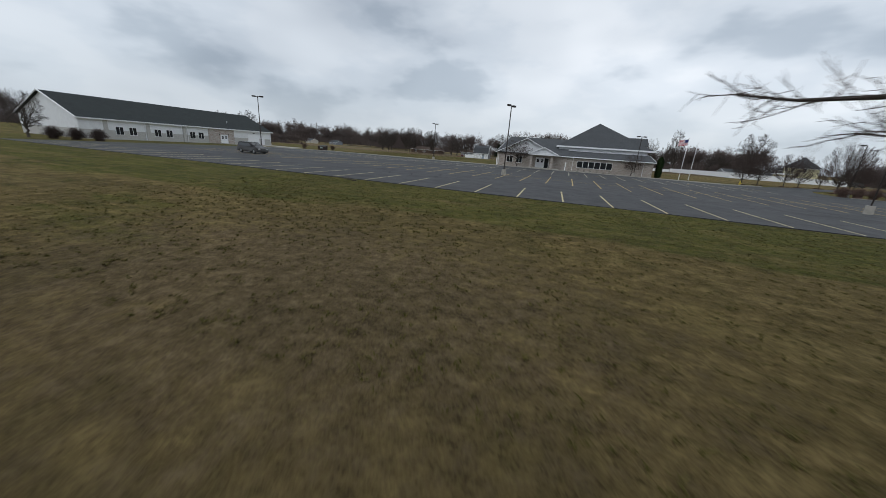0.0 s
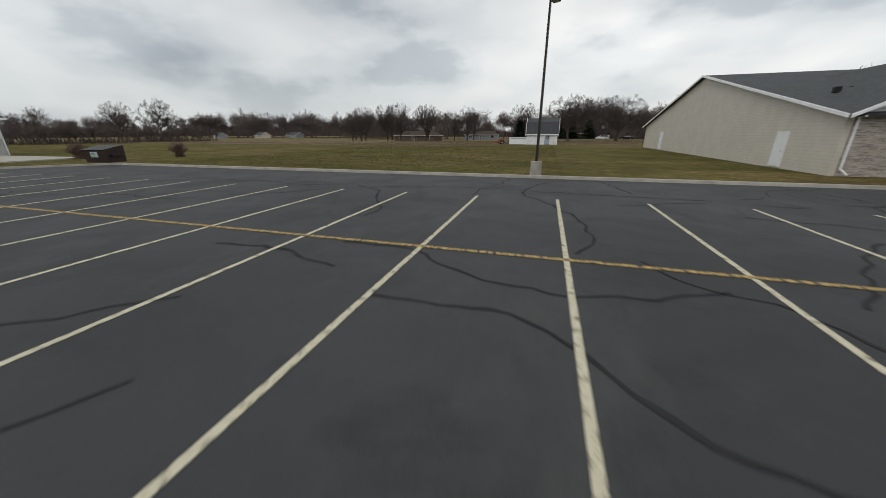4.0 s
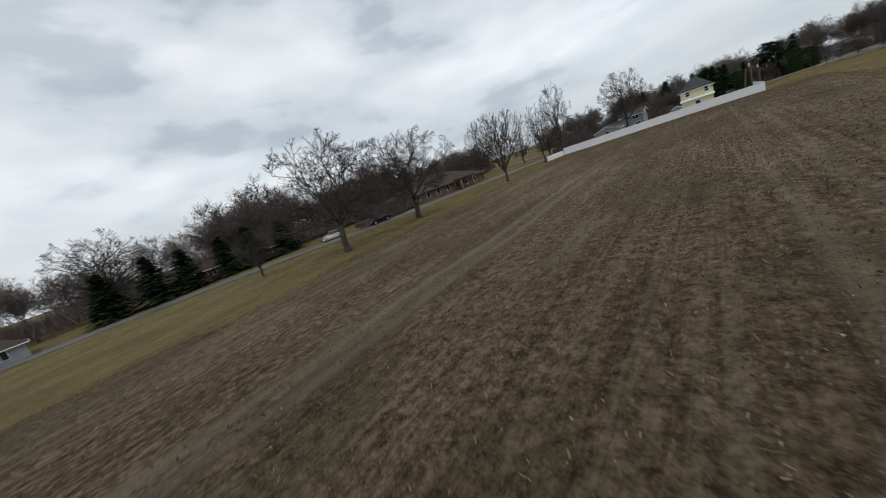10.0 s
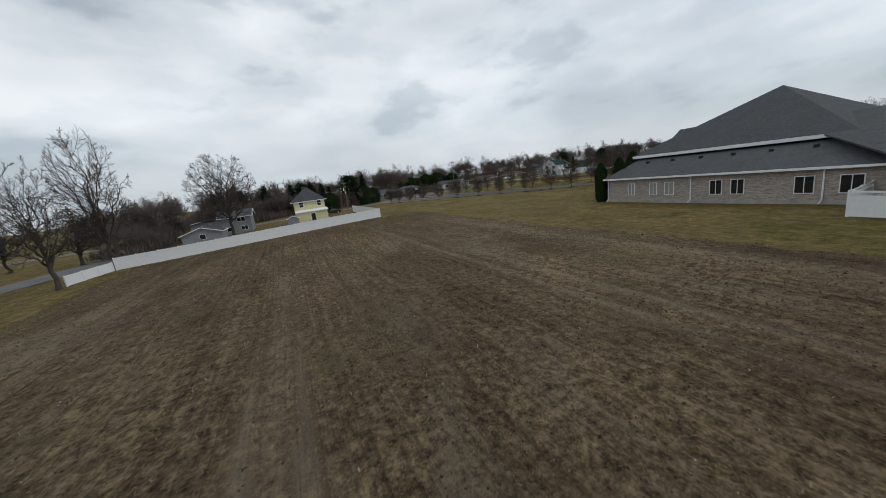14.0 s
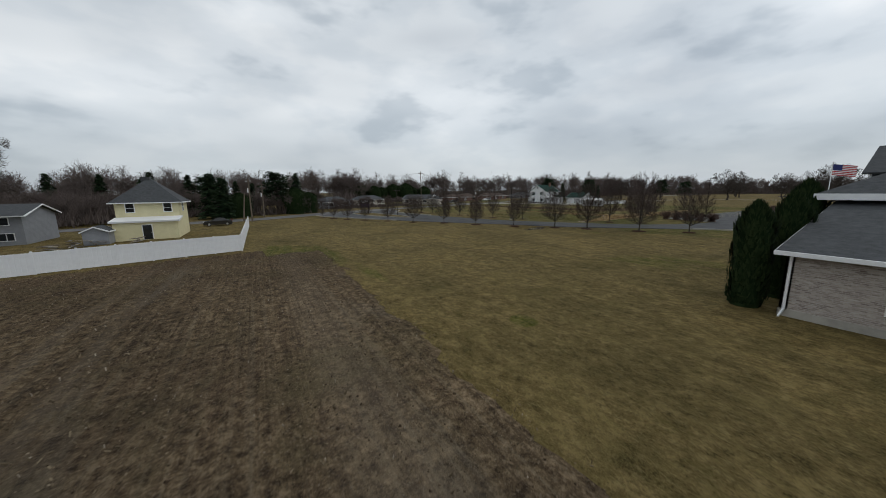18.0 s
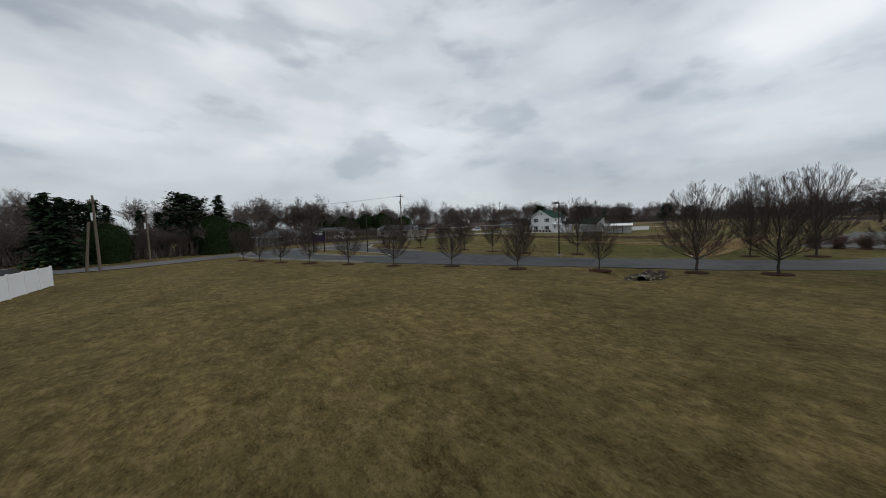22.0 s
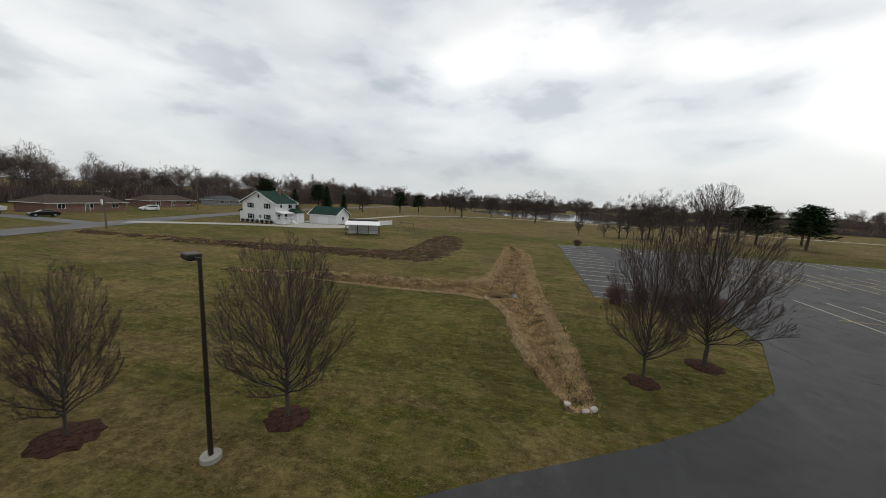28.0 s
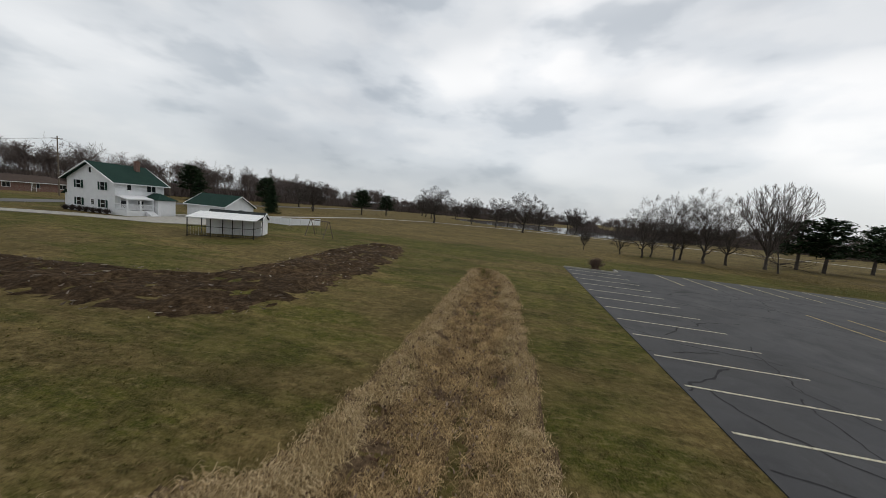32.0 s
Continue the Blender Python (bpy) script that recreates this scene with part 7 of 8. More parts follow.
gg = house("grey_garage", pose(61.0, 171.0, 0), 6.0, 6.5, 2.2, 3.3, SIDE_G, ROOF_D, "grey garage with a low gable roof", axis="x", over=0.3)
window(gg, -0.04, 3.2, 1.0, 0.9, 0.9, -90, 1, 0.06)

# brick office beyond the side street
of = house("brick_office", pose(13.2, 211.2, 0, 0, 0, -14), 26.5, 15.0, 3.1, 6.3, BRICK_D, ROOF_N, "low brown brick office with a wide hip roof", hip=7.0, axis="x", over=1.0, trim=WOODP)
for k in range(7):
    window(of, 2.6 + 3.5 * k, -0.04, 0.9, 1.0, 1.4, 0, 1, 0.05, fmat=None)
part("entrance_canopy", boxes((15.0, -4.0, 2.7, 20.0, -0.9, 3.2)), ROOF_N, of)
for x in (15.3, 19.7):
    part("post", boxes((x - 0.25, -3.8, 0, x + 0.25, -3.3, 2.7)), BRICK_R, of)

# low houses round about
def ranch(x, y, w, d, turn, wall, roof, label, hip=3.0, e=2.6, r=4.3, wins=3):
    h = house("ranch_house", pose(x, y, 0, 0, 0, turn), w, d, e, r, wall, roof, label, hip=hip, axis="x", over=0.5)
    for k in range(wins):
        window(h, w * (k + 0.5) / wins, -0.04, 0.95, 1.5, 1.2, 0, 2, 0.06)
        window(h, w * (k + 0.5) / wins, d + 0.04, 0.95, 1.5, 1.2, 180, 2, 0.06)
    door(h, w * 0.42 + 0.9, -0.03, 0.05, 0.95, 2.05, 0, WOODP)
    return h


ranch(171.0, 46.0, 19.0, 9.0, -82, BRICK_R, ROOF_N, "long low red brick ranch house across the road")
ranch(186.0, 12.0, 18.0, 9.0, -84, BRICK_R, ROOF_N, "long low red brick ranch house across the road")
ranch(196.0, -24.0, 15.0, 9.0, -84, SIDE_G, ROOF_D, "grey-sided ranch house across the road")
ch = house("cream_house", pose(152.0, 65.3, 0, 0, 0, 36.7), 14.0, 9.0, 2.6, 4.4, SIDE_T, ROOF_D, "cream bungalow with a dark roof across the road", axis="x")
for x in (2.4, 7.4, 11.6):
    window(ch, x, 9.04, 0.95, 1.4, 1.2, 180, 2, 0.06)
door(ch, 9.4, 9.03, 0.05, 0.95, 2.05, 180, VINYL)
part("gable_wing", boxes((-3.4, 3.2, -0.2, -0.3, 8.4, 2.5)), SIDE_T, ch)
bm = bmesh.new()
plate(bm, [(-3.8, 2.8, 2.45), (-1.8, 2.8, 3.6), (-1.8, 8.8, 3.6), (-3.8, 8.8, 2.45)], 0.12)
plate(bm, [(-1.8, 2.8, 3.6), (0.0, 2.8, 2.6), (0.0, 8.8, 2.6), (-1.8, 8.8, 3.6)], 0.12)
part("wing_roof", bm, ROOF_D, ch)
bm = bmesh.new()
poly(bm, [(-3.4, 8.41, 2.5), (-1.8, 8.41, 3.5), (-0.3, 8.41, 2.5)])
part("gable_siding", bm, SIDE_W, ch)
bt = thing("trailer_boat", pose(172.5, 54.5, 0, 0, 0, 95), "white motor boat on a trailer beside the lane", "boat")
bm = bmesh.new()
rings = []
for x, w, z0 in ((-2.6, 1.0, 0.75), (0.0, 1.15, 0.65), (1.8, 0.9, 0.7), (3.0, 0.12, 1.1)):
    rings.append([bm.verts.new(p) for p in ((x, -w, 1.65), (x, -w * 0.7, z0), (x, w * 0.7, z0), (x, w, 1.65))])
for p, q in zip(rings, rings[1:]):
    for k in range(3):
        bm.faces.new((p[k], q[k], q[k + 1], p[k + 1]))
    bm.faces.new((p[3], q[3], q[0], p[0]))
bm.faces.new(rings[0][::-1])
part("hull", bm, WHITEP, bt)
part("windscreen", boxes((0.1, -0.9, 1.65, 0.2, 0.9, 2.15)), PANE, bt)
part("trailer_frame", boxes((-2.4, -0.9, 0.45, 3.4, -0.8, 0.55), (-2.4, 0.8, 0.45, 3.4, 0.9, 0.55), (-1.2, -0.9, 0.45, -1.0, 0.9, 0.75)), BLACKM, bt)
for y in (-1.0, 1.0):
    part("wheel", tube(bmesh.new(), (-1.1, y - 0.09, 0.33), (-1.1, y + 0.09, 0.33), 0.33, 0.33, 14), RUBBER, bt)
ranch(160.0, 100.0, 14.0, 8.0, -70, SIDE_T, ROOF_D, "cream bungalow across the road")
ranch(138.0, 118.0, 12.0, 8.0, -60, SIDE_G, ROOF_D, "dark grey house half hidden by trees")
ranch(-98.0, 209.0, 20.0, 8.0, -6, BRICK_D, ROOF_N, "low dark brick house behind the field trees")
ranch(-70.0, 230.0, 16.0, 8.0, 4, SIDE_G, ROOF_N, "grey house behind the field trees")
ranch(-30.0, 236.0, 18.0, 9.0, -10, BRICK_D, ROOF_N, "brown house behind spruces")
for k, (x, y) in enumerate(((-255, 251), (-238, 270), (-222, 284))):
    ranch(x, y, 12.0, 7.0, -35 + 9 * k, SIDE_T if k % 2 else SIDE_G, ROOF_D, "pale distant house beyond the field", 0.0, 2.3, 4.2)

# ---- lamps, poles, flag ----
def lamp_post(x, y, h, turn, heads=2, base=True, z=0.0):
    lp = thing("parking_lamp", pose(x, y, z, 0, 0, turn), "dark bronze square lamp post with box heads", "street lamp", "lamp posts")
    if base:
        part("concrete_base", tube(bmesh.new(), (0, 0, -0.1), (0, 0, 0.75), 0.32, 0.30, 14), CONC, lp)
    part("pole", tube(bmesh.new(), (0, 0, 0.7 if base else -0.1), (0, 0, h), 0.085, 0.06, 4), BROWNM, lp)
    for s in ((-1, 1) if heads == 2 else (1,)):
        a = part("arm", boxes((min(0, s * 0.35), -0.03, h - 0.1, max(0, s * 0.35), 0.03, h - 0.02)), BROWNM, lp)
        hd = part("lamp_head", boxes((s * 0.35 - (0.55 if s < 0 else 0), -0.2, h - 0.14, s * 0.35 + (0.55 if s > 0 else 0), 0.2, h + 0.06), bevel=0.03), BROWNM, lp)
        part("lens", boxes((s * 0.62 - 0.2, -0.15, h - 0.16, s * 0.62 + 0.2, 0.15, h - 0.138)), BLIND, hd)
    return lp


for x, y, h, t in ((-8.0, 47.2, 8.9, 70), (-50.4, 46.4, 9.1, 20), (-31.6, 80.6, 8.5, 70), (13.4, 80.6, 8.0, 10), (25.6, 40.2, 7.6, 60), (65.7, 94.4, 7.1, -22), (90.4, 109.8, 6.9, 30), (41.4, 70.1, 7.7, -157)):
    lamp_post(x, y, h, t, 1 if x in (41.4, 65.7) else 2, z=0.03 if y < 80 else -0.6 if x > 60 else 0.0)


def power_pole(x, y, h, turn, arm=True, can=False, lean=0.0):
    p = thing("utility_pole", pose(x, y, 0, lean, 0, turn), "weathered timber utility pole", "utility pole", "utility poles")
    part("pole", tube(bmesh.new(), (0, 0, -0.3), (0, 0, h), 0.16, 0.11, 9), WOODP, p)
    if arm:
        part("crossarm", boxes((-1.2, -0.07, h - 0.75, 1.2, 0.07, h - 0.6)), WOODP, p)
        for dx in (-1.05, -0.5, 0.5, 1.05):
            part("insulator", tube(bmesh.new(), (dx, 0, h - 0.6), (dx, 0, h - 0.42), 0.05, 0.035, 7), CHROME, p)
    if can:
        part("transformer", tube(bmesh.new(), (0.3, 0, h - 2.9), (0.3, 0, h - 2.0), 0.22, 0.22, 12), VINYL, p)
    return p


power_pole(94.2, 141.4, 9.0, 30, True, True)
power_pole(107.6, 138.8, 8.0, 30, True, True)
power_pole(96.0, 143.0, 6.0, 0, False, False, 6.0)
POLES = [(94.2, 141.4, 9.0), (107.6, 138.8, 8.0), (124.0, 87.2, 13.0), (130.2, 58.3, 7.2), (169.5, 8.0, 14.8), (182.0, -30.0, 12.0), (190.0, -76.0, 12.0)]
for x, y, h in POLES[2:]:
    power_pole(x, y, h, 20, True, y > 50)
bm = bmesh.new()
for (ax, ay, ah), (bx, by, bh) in zip(POLES, POLES[1:]):
    for dx in (-1.0, 0.5, 1.0):
        for k in range(10):
            f, g = k / 10, (k + 1) / 10
            tube(bm, (ax + (bx - ax) * f + dx, ay + (by - ay) * f, ah + (bh - ah) * f - 0.45 - 3.2 * f * (1 - f)), (ax + (bx - ax) * g + dx, ay + (by - ay) * g, ah + (bh - ah) * g - 0.45 - 3.2 * g * (1 - g)), 0.012, 0.012, 3, False)
tagged(link("power_line", bm, BLACKM), "thin black overhead wires between poles", "cable", kind="stuff")

for k, (x, h) in enumerate(((25.2, 7.6), (23.4, 8.4))):
    fp = thing("flagpole", pose(x, 87.4, 0), "tall white flagpole" + (" flying a striped flag" if k else ", bare"), "flagpole")
    part("pole", tube(bmesh.new(), (0, 0, -0.1), (0, 0, h), 0.06, 0.035, 9), VINYL, fp)
    part("finial", tube(bmesh.new(), (0, 0, h), (0, 0, h + 0.15), 0.07, 0.05, 8), CHROME, fp)
    if k:
        bmA, bmB, bmC = bmesh.new(), bmesh.new(), bmesh.new()
        for s in range(13):
            for q in range(10):
                if s >= 6 and q < 4:
                    continue
                z0, z1 = h - 1.2 + s * 0.085, h - 1.2 + (s + 1) * 0.085
                w = lambda i, z: (-i * 0.17, 0.12 * math.sin(i * 0.9), z - 0.03 * i)
                poly(bmA if s % 2 == 0 else bmB, [w(q, z0), w(q + 1, z0), w(q + 1, z1), w(q, z1)])
        for q in range(4):
            poly(bmC, [w(q, h - 0.69), w(q + 1, h - 0.69), w(q + 1, h - 0.095), w(q, h - 0.095)])
        fl = part("flag", bmA, plain("flag_red", (0.45, 0.03, 0.04), 0.8), fp, "red, white and blue cloth")
        part("white_stripes", bmB, VINYL, fl)
        part("blue_canton", bmC, plain("flag_blue", (0.03, 0.04, 0.16), 0.8), fl)

# ---- vehicles ----
def vehicle(name, x, y, turn, paint, label, L=5.0, Wd=1.95, H=1.72, van=True, z=0.03):
    v = thing(name, pose(x, y, z, 0, 0, turn), label, "car")
    if van:
        low = [(-L / 2, 0.45), (-L / 2 + 0.05, 1.0), (-L / 2 + 0.22, H - 0.1), (-L / 2 + 0.5, H), (L * 0.06, H), (L * 0.26, 1.22), (L * 0.40, 1.02), (L / 2 - 0.06, 0.82), (L / 2, 0.45), (L / 2 - 0.12, 0.25), (-L / 2 + 0.1, 0.28)]
        glass_y = [(-L / 2 + 0.45, 1.05), (-L / 2 + 0.6, H - 0.16), (L * 0.04, H - 0.14), (L * 0.235, 1.12)]
    else:
        low = [(-L / 2, 0.5), (-L / 2 + 0.04, 0.92), (-L * 0.34, 1.02), (-L * 0.2, H), (L * 0.06, H), (L * 0.22, 1.02), (L * 0.42, 0.9), (L / 2 - 0.04, 0.72), (L / 2, 0.42), (L / 2 - 0.1, 0.22), (-L / 2 + 0.1, 0.25)]
        glass_y = [(-L * 0.29, 1.03), (-L * 0.185, H - 0.1), (L * 0.045, H - 0.1), (L * 0.18, 1.03)]
    bm = bmesh.new()
    rows = []
    for sy, inset in ((-1, 0.16), (-1, 0.0), (1, 0.0), (1, 0.16)):
        rows.append([bm.verts.new((px * (1 - inset * 0.06), sy * (Wd / 2 - (inset if pz > 1.05 else inset * 0.5) - (0.16 if (pz > 1.1 and inset == 0.0) else 0.0)), pz - (0.05 if (inset and pz > 1.1) else -0.0))) for px, pz in low])
    n = len(low)
    order = [rows[1], rows[2]]
    for k in range(n):
        bm.faces.new((rows[1][k], rows[1][(k + 1) % n], rows[2][(k + 1) % n], rows[2][k]))
    bm.faces.new(rows[1][::-1])
    bm.faces.new(rows[2])
    for r in (rows[0], rows[3]):
        for q in r:
            bm.verts.remove(q)
    bmesh.ops.recalc_face_normals(bm, faces=bm.faces)
    bmesh.ops.bevel(bm, geom=list(bm.edges), offset=0.045, segments=2, affect="EDGES")
    part("body", bm, paint, v, smooth=False)
    for s in (-1, 1):
        bm = bmesh.new()
        yb, yt = s * (Wd / 2 + 0.012), s * (Wd / 2 - 0.14)
        poly(bm, [(px, yb if pz < 1.2 else yt, pz) for px, pz in glass_y])
        part("side_window", bm, PANE, v)
    bm = bmesh.new()
    a, b = (low[5], low[4]) if van else (low[5], low[4])
    poly(bm, [(a[0] + 0.03, -Wd / 2 + 0.16, a[1] + 0.03), (a[0] + 0.03, Wd / 2 - 0.16, a[1] + 0.03), (b[0] + 0.07, Wd / 2 - 0.3, b[1] - 0.04), (b[0] + 0.07, -Wd / 2 + 0.3, b[1] - 0.04)])
    part("windscreen", bm, PANE, v)
    for sx in (-0.31, 0.31):
        for s in (-1, 1):
            w = part("wheel", tube(bmesh.new(), (sx * L, s * (Wd / 2 - 0.2), 0.34), (sx * L, s * (Wd / 2 + 0.02), 0.34), 0.34, 0.34, 18), RUBBER, v)
            part("rim", tube(bmesh.new(), (sx * L, s * (Wd / 2 + 0.0), 0.34), (sx * L, s * (Wd / 2 + 0.035), 0.34), 0.21, 0.19, 14), CHROME, w)
    for s in (-1, 1):
        part("headlight", boxes((L / 2 - 0.22, s * 0.68 - 0.2, 0.62, L / 2 - 0.02, s * 0.68 + 0.2, 0.8), bevel=0.03), CHROME, v)
        part("tail_light", boxes((-L / 2 - 0.02, s * 0.78 - 0.12, 0.85, -L / 2 + 0.1, s * 0.78 + 0.12, 1.15), bevel=0.02), RED_M, v)
        part("mirror", boxes((L * 0.17, s * (Wd / 2 + 0.1) - 0.1, 1.02, L * 0.17 + 0.1, s * (Wd / 2 + 0.1) + 0.1, 1.2), bevel=0.03), paint, v)
    part("bumper", boxes((L / 2 - 0.14, -Wd / 2 + 0.12, 0.24, L / 2 + 0.03, Wd / 2 - 0.12, 0.42), bevel=0.04), BLACKM, v)
    return v


GREYCAR = plain("grey_car_paint", (0.045, 0.043, 0.041), 0.25, 0.5, 0.6, vary=0.05)
BLKCAR = plain("black_car_paint", (0.012, 0.012, 0.014), 0.2, 0.3, 0.6, vary=0.05)
WHTCAR = plain("white_car_paint", (0.70, 0.70, 0.70), 0.3, 0.1, 0.6, vary=0.03)
vehicle("minivan", -48.9, 43.2, -6, GREYCAR, "dark grey minivan parked in the car park", 5.1)
vehicle("sedan", 160.5, 51.5, 80, BLKCAR, "black sedan parked across the road", 4.7, 1.85, 1.45, False)
vehicle("white_suv", 172.0, 22.0, 80, WHTCAR, "white car parked beside a brick house", 4.8, 1.9, 1.7)
vehicle("side_street_car", -2.8, 205.5, 165, BLKCAR, "dark car on the side street", 4.7, 1.85, 1.45, False, 0.06)
vehicle("silver_van", -10.0, 213.0, 160, CHROME, "silver van parked by the side street", 5.0)
vehicle("yard_car", 88.0, 147.0, 95, GREYCAR, "grey car beside the yellow house", 4.6, 1.85, 1.45, False, 0.0)

# dumpster
du = thing("dumpster", pose(-64.0, 79.2, 0.0, 0, 0, 8), "dark brown steel dumpster with a pale sticker", "dumpster")
bm = bmesh.new()
v0 = [bm.verts.new(p) for p in ((-1.0, -0.6, 0.15), (1.0, -0.6, 0.15), (1.0, 0.7, 0.15), (-1.0, 0.7, 0.15), (-1.05, -0.75, 1.05), (1.05, -0.75, 1.05), (1.05, 0.7, 1.35), (-1.05, 0.7, 1.35))]
for q in ((3, 2, 1, 0), (4, 5, 6, 7), (0, 1, 5, 4), (1, 2, 6, 5), (2, 3, 7, 6), (3, 0, 4, 7)):
    bm.faces.new([v0[i] for i in q])
part("bin", bm, plain("brown_steel", (0.040, 0.026, 0.022), 0.7, 0.2), du)
for s in (-0.52, 0.52):
    lid = bmesh.new()
    plate(lid, [(s - 0.5, -0.8, 1.1), (s + 0.5, -0.8, 1.1), (s + 0.5, 0.72, 1.41), (s - 0.5, 0.72, 1.41)], 0.04)
    part("lid", lid, BLACKM, du)
part("sticker", boxes((-0.3, -0.745, 0.55, 0.3, -0.70, 0.95)), plain("pale_sticker", (0.42, 0.52, 0.50), 0.6), du)
for k, z in enumerate((0.62, 0.72, 0.82)):
    part("print_bar", boxes((-0.22, -0.752, z, 0.22 - 0.08 * k, -0.74, z + 0.035)), BLACKM, du)
for s in (-1.1, 1.1):
    part("fork_pocket", boxes((s - 0.06, -0.4, 0.6, s + 0.06, 0.4, 0.78)), BROWNM, du)

# seed drill
dr = thing("seed_drill", pose(-40.24, 134.15, 0.0, 0, 0, -76) @ Matrix.Scale(0.87, 4), "old faded red farm seed drill with rubber tyres", "farm machine")
bm = bmesh.new()
prof = [(-0.42, 0.62), (-0.46, 0.98), (-0.34, 1.04), (0.34, 1.04), (0.40, 0.95), (0.14, 0.55)]
ends = [[bm.verts.new((x, y, z)) for y, z in prof] for x in (-1.62, 1.62)]
for k in range(6):
    bm.faces.new((ends[0][k], ends[0][(k + 1) % 6], ends[1][(k + 1) % 6], ends[1][k]))
bm.faces.new(ends[0][::-1])
bm.faces.new(ends[1])
bmesh.ops.recalc_face_normals(bm, faces=bm.faces)
bmesh.ops.bevel(bm, geom=list(bm.edges), offset=0.02, segments=1, affect="EDGES")
part("hopper", bm, RED_M, dr)
part("hopper_lid", boxes((-1.66, -0.38, 1.04, 1.66, 0.38, 1.09), bevel=0.02), RED_M, dr)
for x in (-1.68, 1.62):
    part("end_plate", boxes((x, -0.55, 0.25, x + 0.06, 0.42, 0.98), bevel=0.01), RED_M, dr)
part("front_beam", boxes((-1.7, -0.72, 0.30, 1.7, -0.60, 0.52), bevel=0.015), RED_M, dr)
part("rear_beam", boxes((-1.62, 0.36, 0.30, 1.62, 0.46, 0.42), bevel=0.015), RED_M, dr)
for s in (-1.88, 1.88):
    w = part("wheel", tube(bmesh.new(), (s - 0.13, 0, 0.42), (s + 0.13, 0, 0.42), 0.42, 0.42, 22), RUBBER, dr)
    part("rim", tube(bmesh.new(), (s - 0.14, 0, 0.42), (s + 0.14, 0, 0.42), 0.21, 0.19, 14), CHROME, w)
for a, b in (((-1.2, -0.66, 0.42), (-1.0, -2.3, 0.18)), ((0.9, -0.66, 0.42), (-0.95, -2.3, 0.18)), ((-1.5, -0.66, 0.48), (-1.25, -1.25, 0.62))):
    part("drawbar", tube(bmesh.new(), a, b, 0.055, 0.045, 6), RED_M, dr)
for k in range(14):
    x = -1.48 + 0.228 * k
    c = part("seed_tube", tube(bmesh.new(), (x, -0.25, 0.64), (x + 0.1, -0.5, 0.22), 0.028, 0.024, 6), CHROME if k % 3 == 0 else BROWNM, dr)
    part("disc", tube(bmesh.new(), (x - 0.01, 0.05, 0.20), (x + 0.01, 0.05, 0.20), 0.19, 0.19, 12), BROWNM, c)
wp = thing("wood_pile", pose(-38.9, 134.6, 0), "small stack of weathered boards", "wood pile")
rw = random.Random(12)
for k in range(22):
    b = part("board", boxes((-0.75 + rw.uniform(0, 0.3), -0.06, 0, 0.75 - rw.uniform(0, 0.4), 0.06, rw.uniform(0.03, 0.09))), WOODP if k % 3 else PALE_WOOD, wp)
    b.matrix_basis = pose(rw.uniform(-0.7, 0.7), rw.uniform(-0.6, 0.5), 0.03 + 0.032 * k, rw.uniform(-10, 10), rw.uniform(-10, 10), rw.uniform(-35, 35) + 70 * (k % 2))

# church sign
sg = thing("church_sign", pose(100.4, 115.0, 0.13, 0, 0, 62), "dark roadside sign with an illegible message board", "sign")
for s in (-0.9, 0.9):
    part("post", boxes((s - 0.09, -0.09, -0.1, s + 0.09, 0.09, 3.7)), BROWNM, sg)
part("cabinet", boxes((-1.15, -0.16, 1.9, 1.15, 0.16, 3.75), bevel=0.03), BLACKM, sg)
PURP = plain("purple_panel", (0.035, 0.018, 0.075), 0.4)
for sy in (-1, 1):
    f_ = part("panel", boxes((-1.05, sy * 0.168 - 0.01, 2.0, 1.05, sy * 0.168 + 0.01, 2.7)), PURP, sg)
    for k in range(3):
        part("print_bar", boxes((-0.85 + 0.1 * k, sy * 0.182 - 0.006, 3.45 - 0.25 * k, 0.85 - 0.16 * k, sy * 0.182 + 0.006, 3.56 - 0.25 * k)), VINYL, sg)

# posts, hydrant, marker, fallen branch
for x in (-15.6, -0.3):
    b = thing("marker_post", pose(x, 80.3, 0), "white painted steel pipe post before the church", "post", "white posts")
    part("pipe", tube(bmesh.new(), (0, 0, -0.1), (0, 0, 1.75), 0.1, 0.1, 12), WHITEP, b)
    part("cap", tube(bmesh.new(), (0, 0, 1.75), (0, 0, 1.8), 0.1, 0.05, 12), WHITEP, b)
hy = thing("fire_hydrant", pose(32.5, 82.5, 0), "yellow fire hydrant on the lawn", "hydrant")
YEL = plain("hydrant_yellow", (0.55, 0.42, 0.05), 0.5)
part("barrel", tube(bmesh.new(), (0, 0, -0.05), (0, 0, 0.6), 0.13, 0.12, 12), YEL, hy)
part("bonnet", tube(bmesh.new(), (0, 0, 0.6), (0, 0, 0.8), 0.15, 0.05, 12), YEL, hy)
part("nozzle", tube(bmesh.new(), (-0.22, 0, 0.45), (0.22, 0, 0.45), 0.07, 0.07, 10), YEL, hy)
mk = tagged(link("marker_stake", tube(bmesh.new(), (0, 0, -0.2), (0, 0, 0.26), 0.04, 0.036, 8), WHITEP), "short white plastic stake beside the ditch", "stake")
mk.matrix_basis = pose(59.5, 73.15, 0, 25, 0, 40)
rb = random.Random(4)
fb = thing("fallen_branch", pose(-15.5, 23.0, 0.02, 0, 0, 150), "dark fallen branch lying on the grass", "branch")
main, e = limb(rb, Vector((0, 0, 0.05)), Vector((1, 0.2, 0.02)), 1.7, 0.05, 5, 0.0, 0.15, 0.2)
share("stem", rings_to_mesh("stem", [(main, 5)], BARK), fb, Matrix())
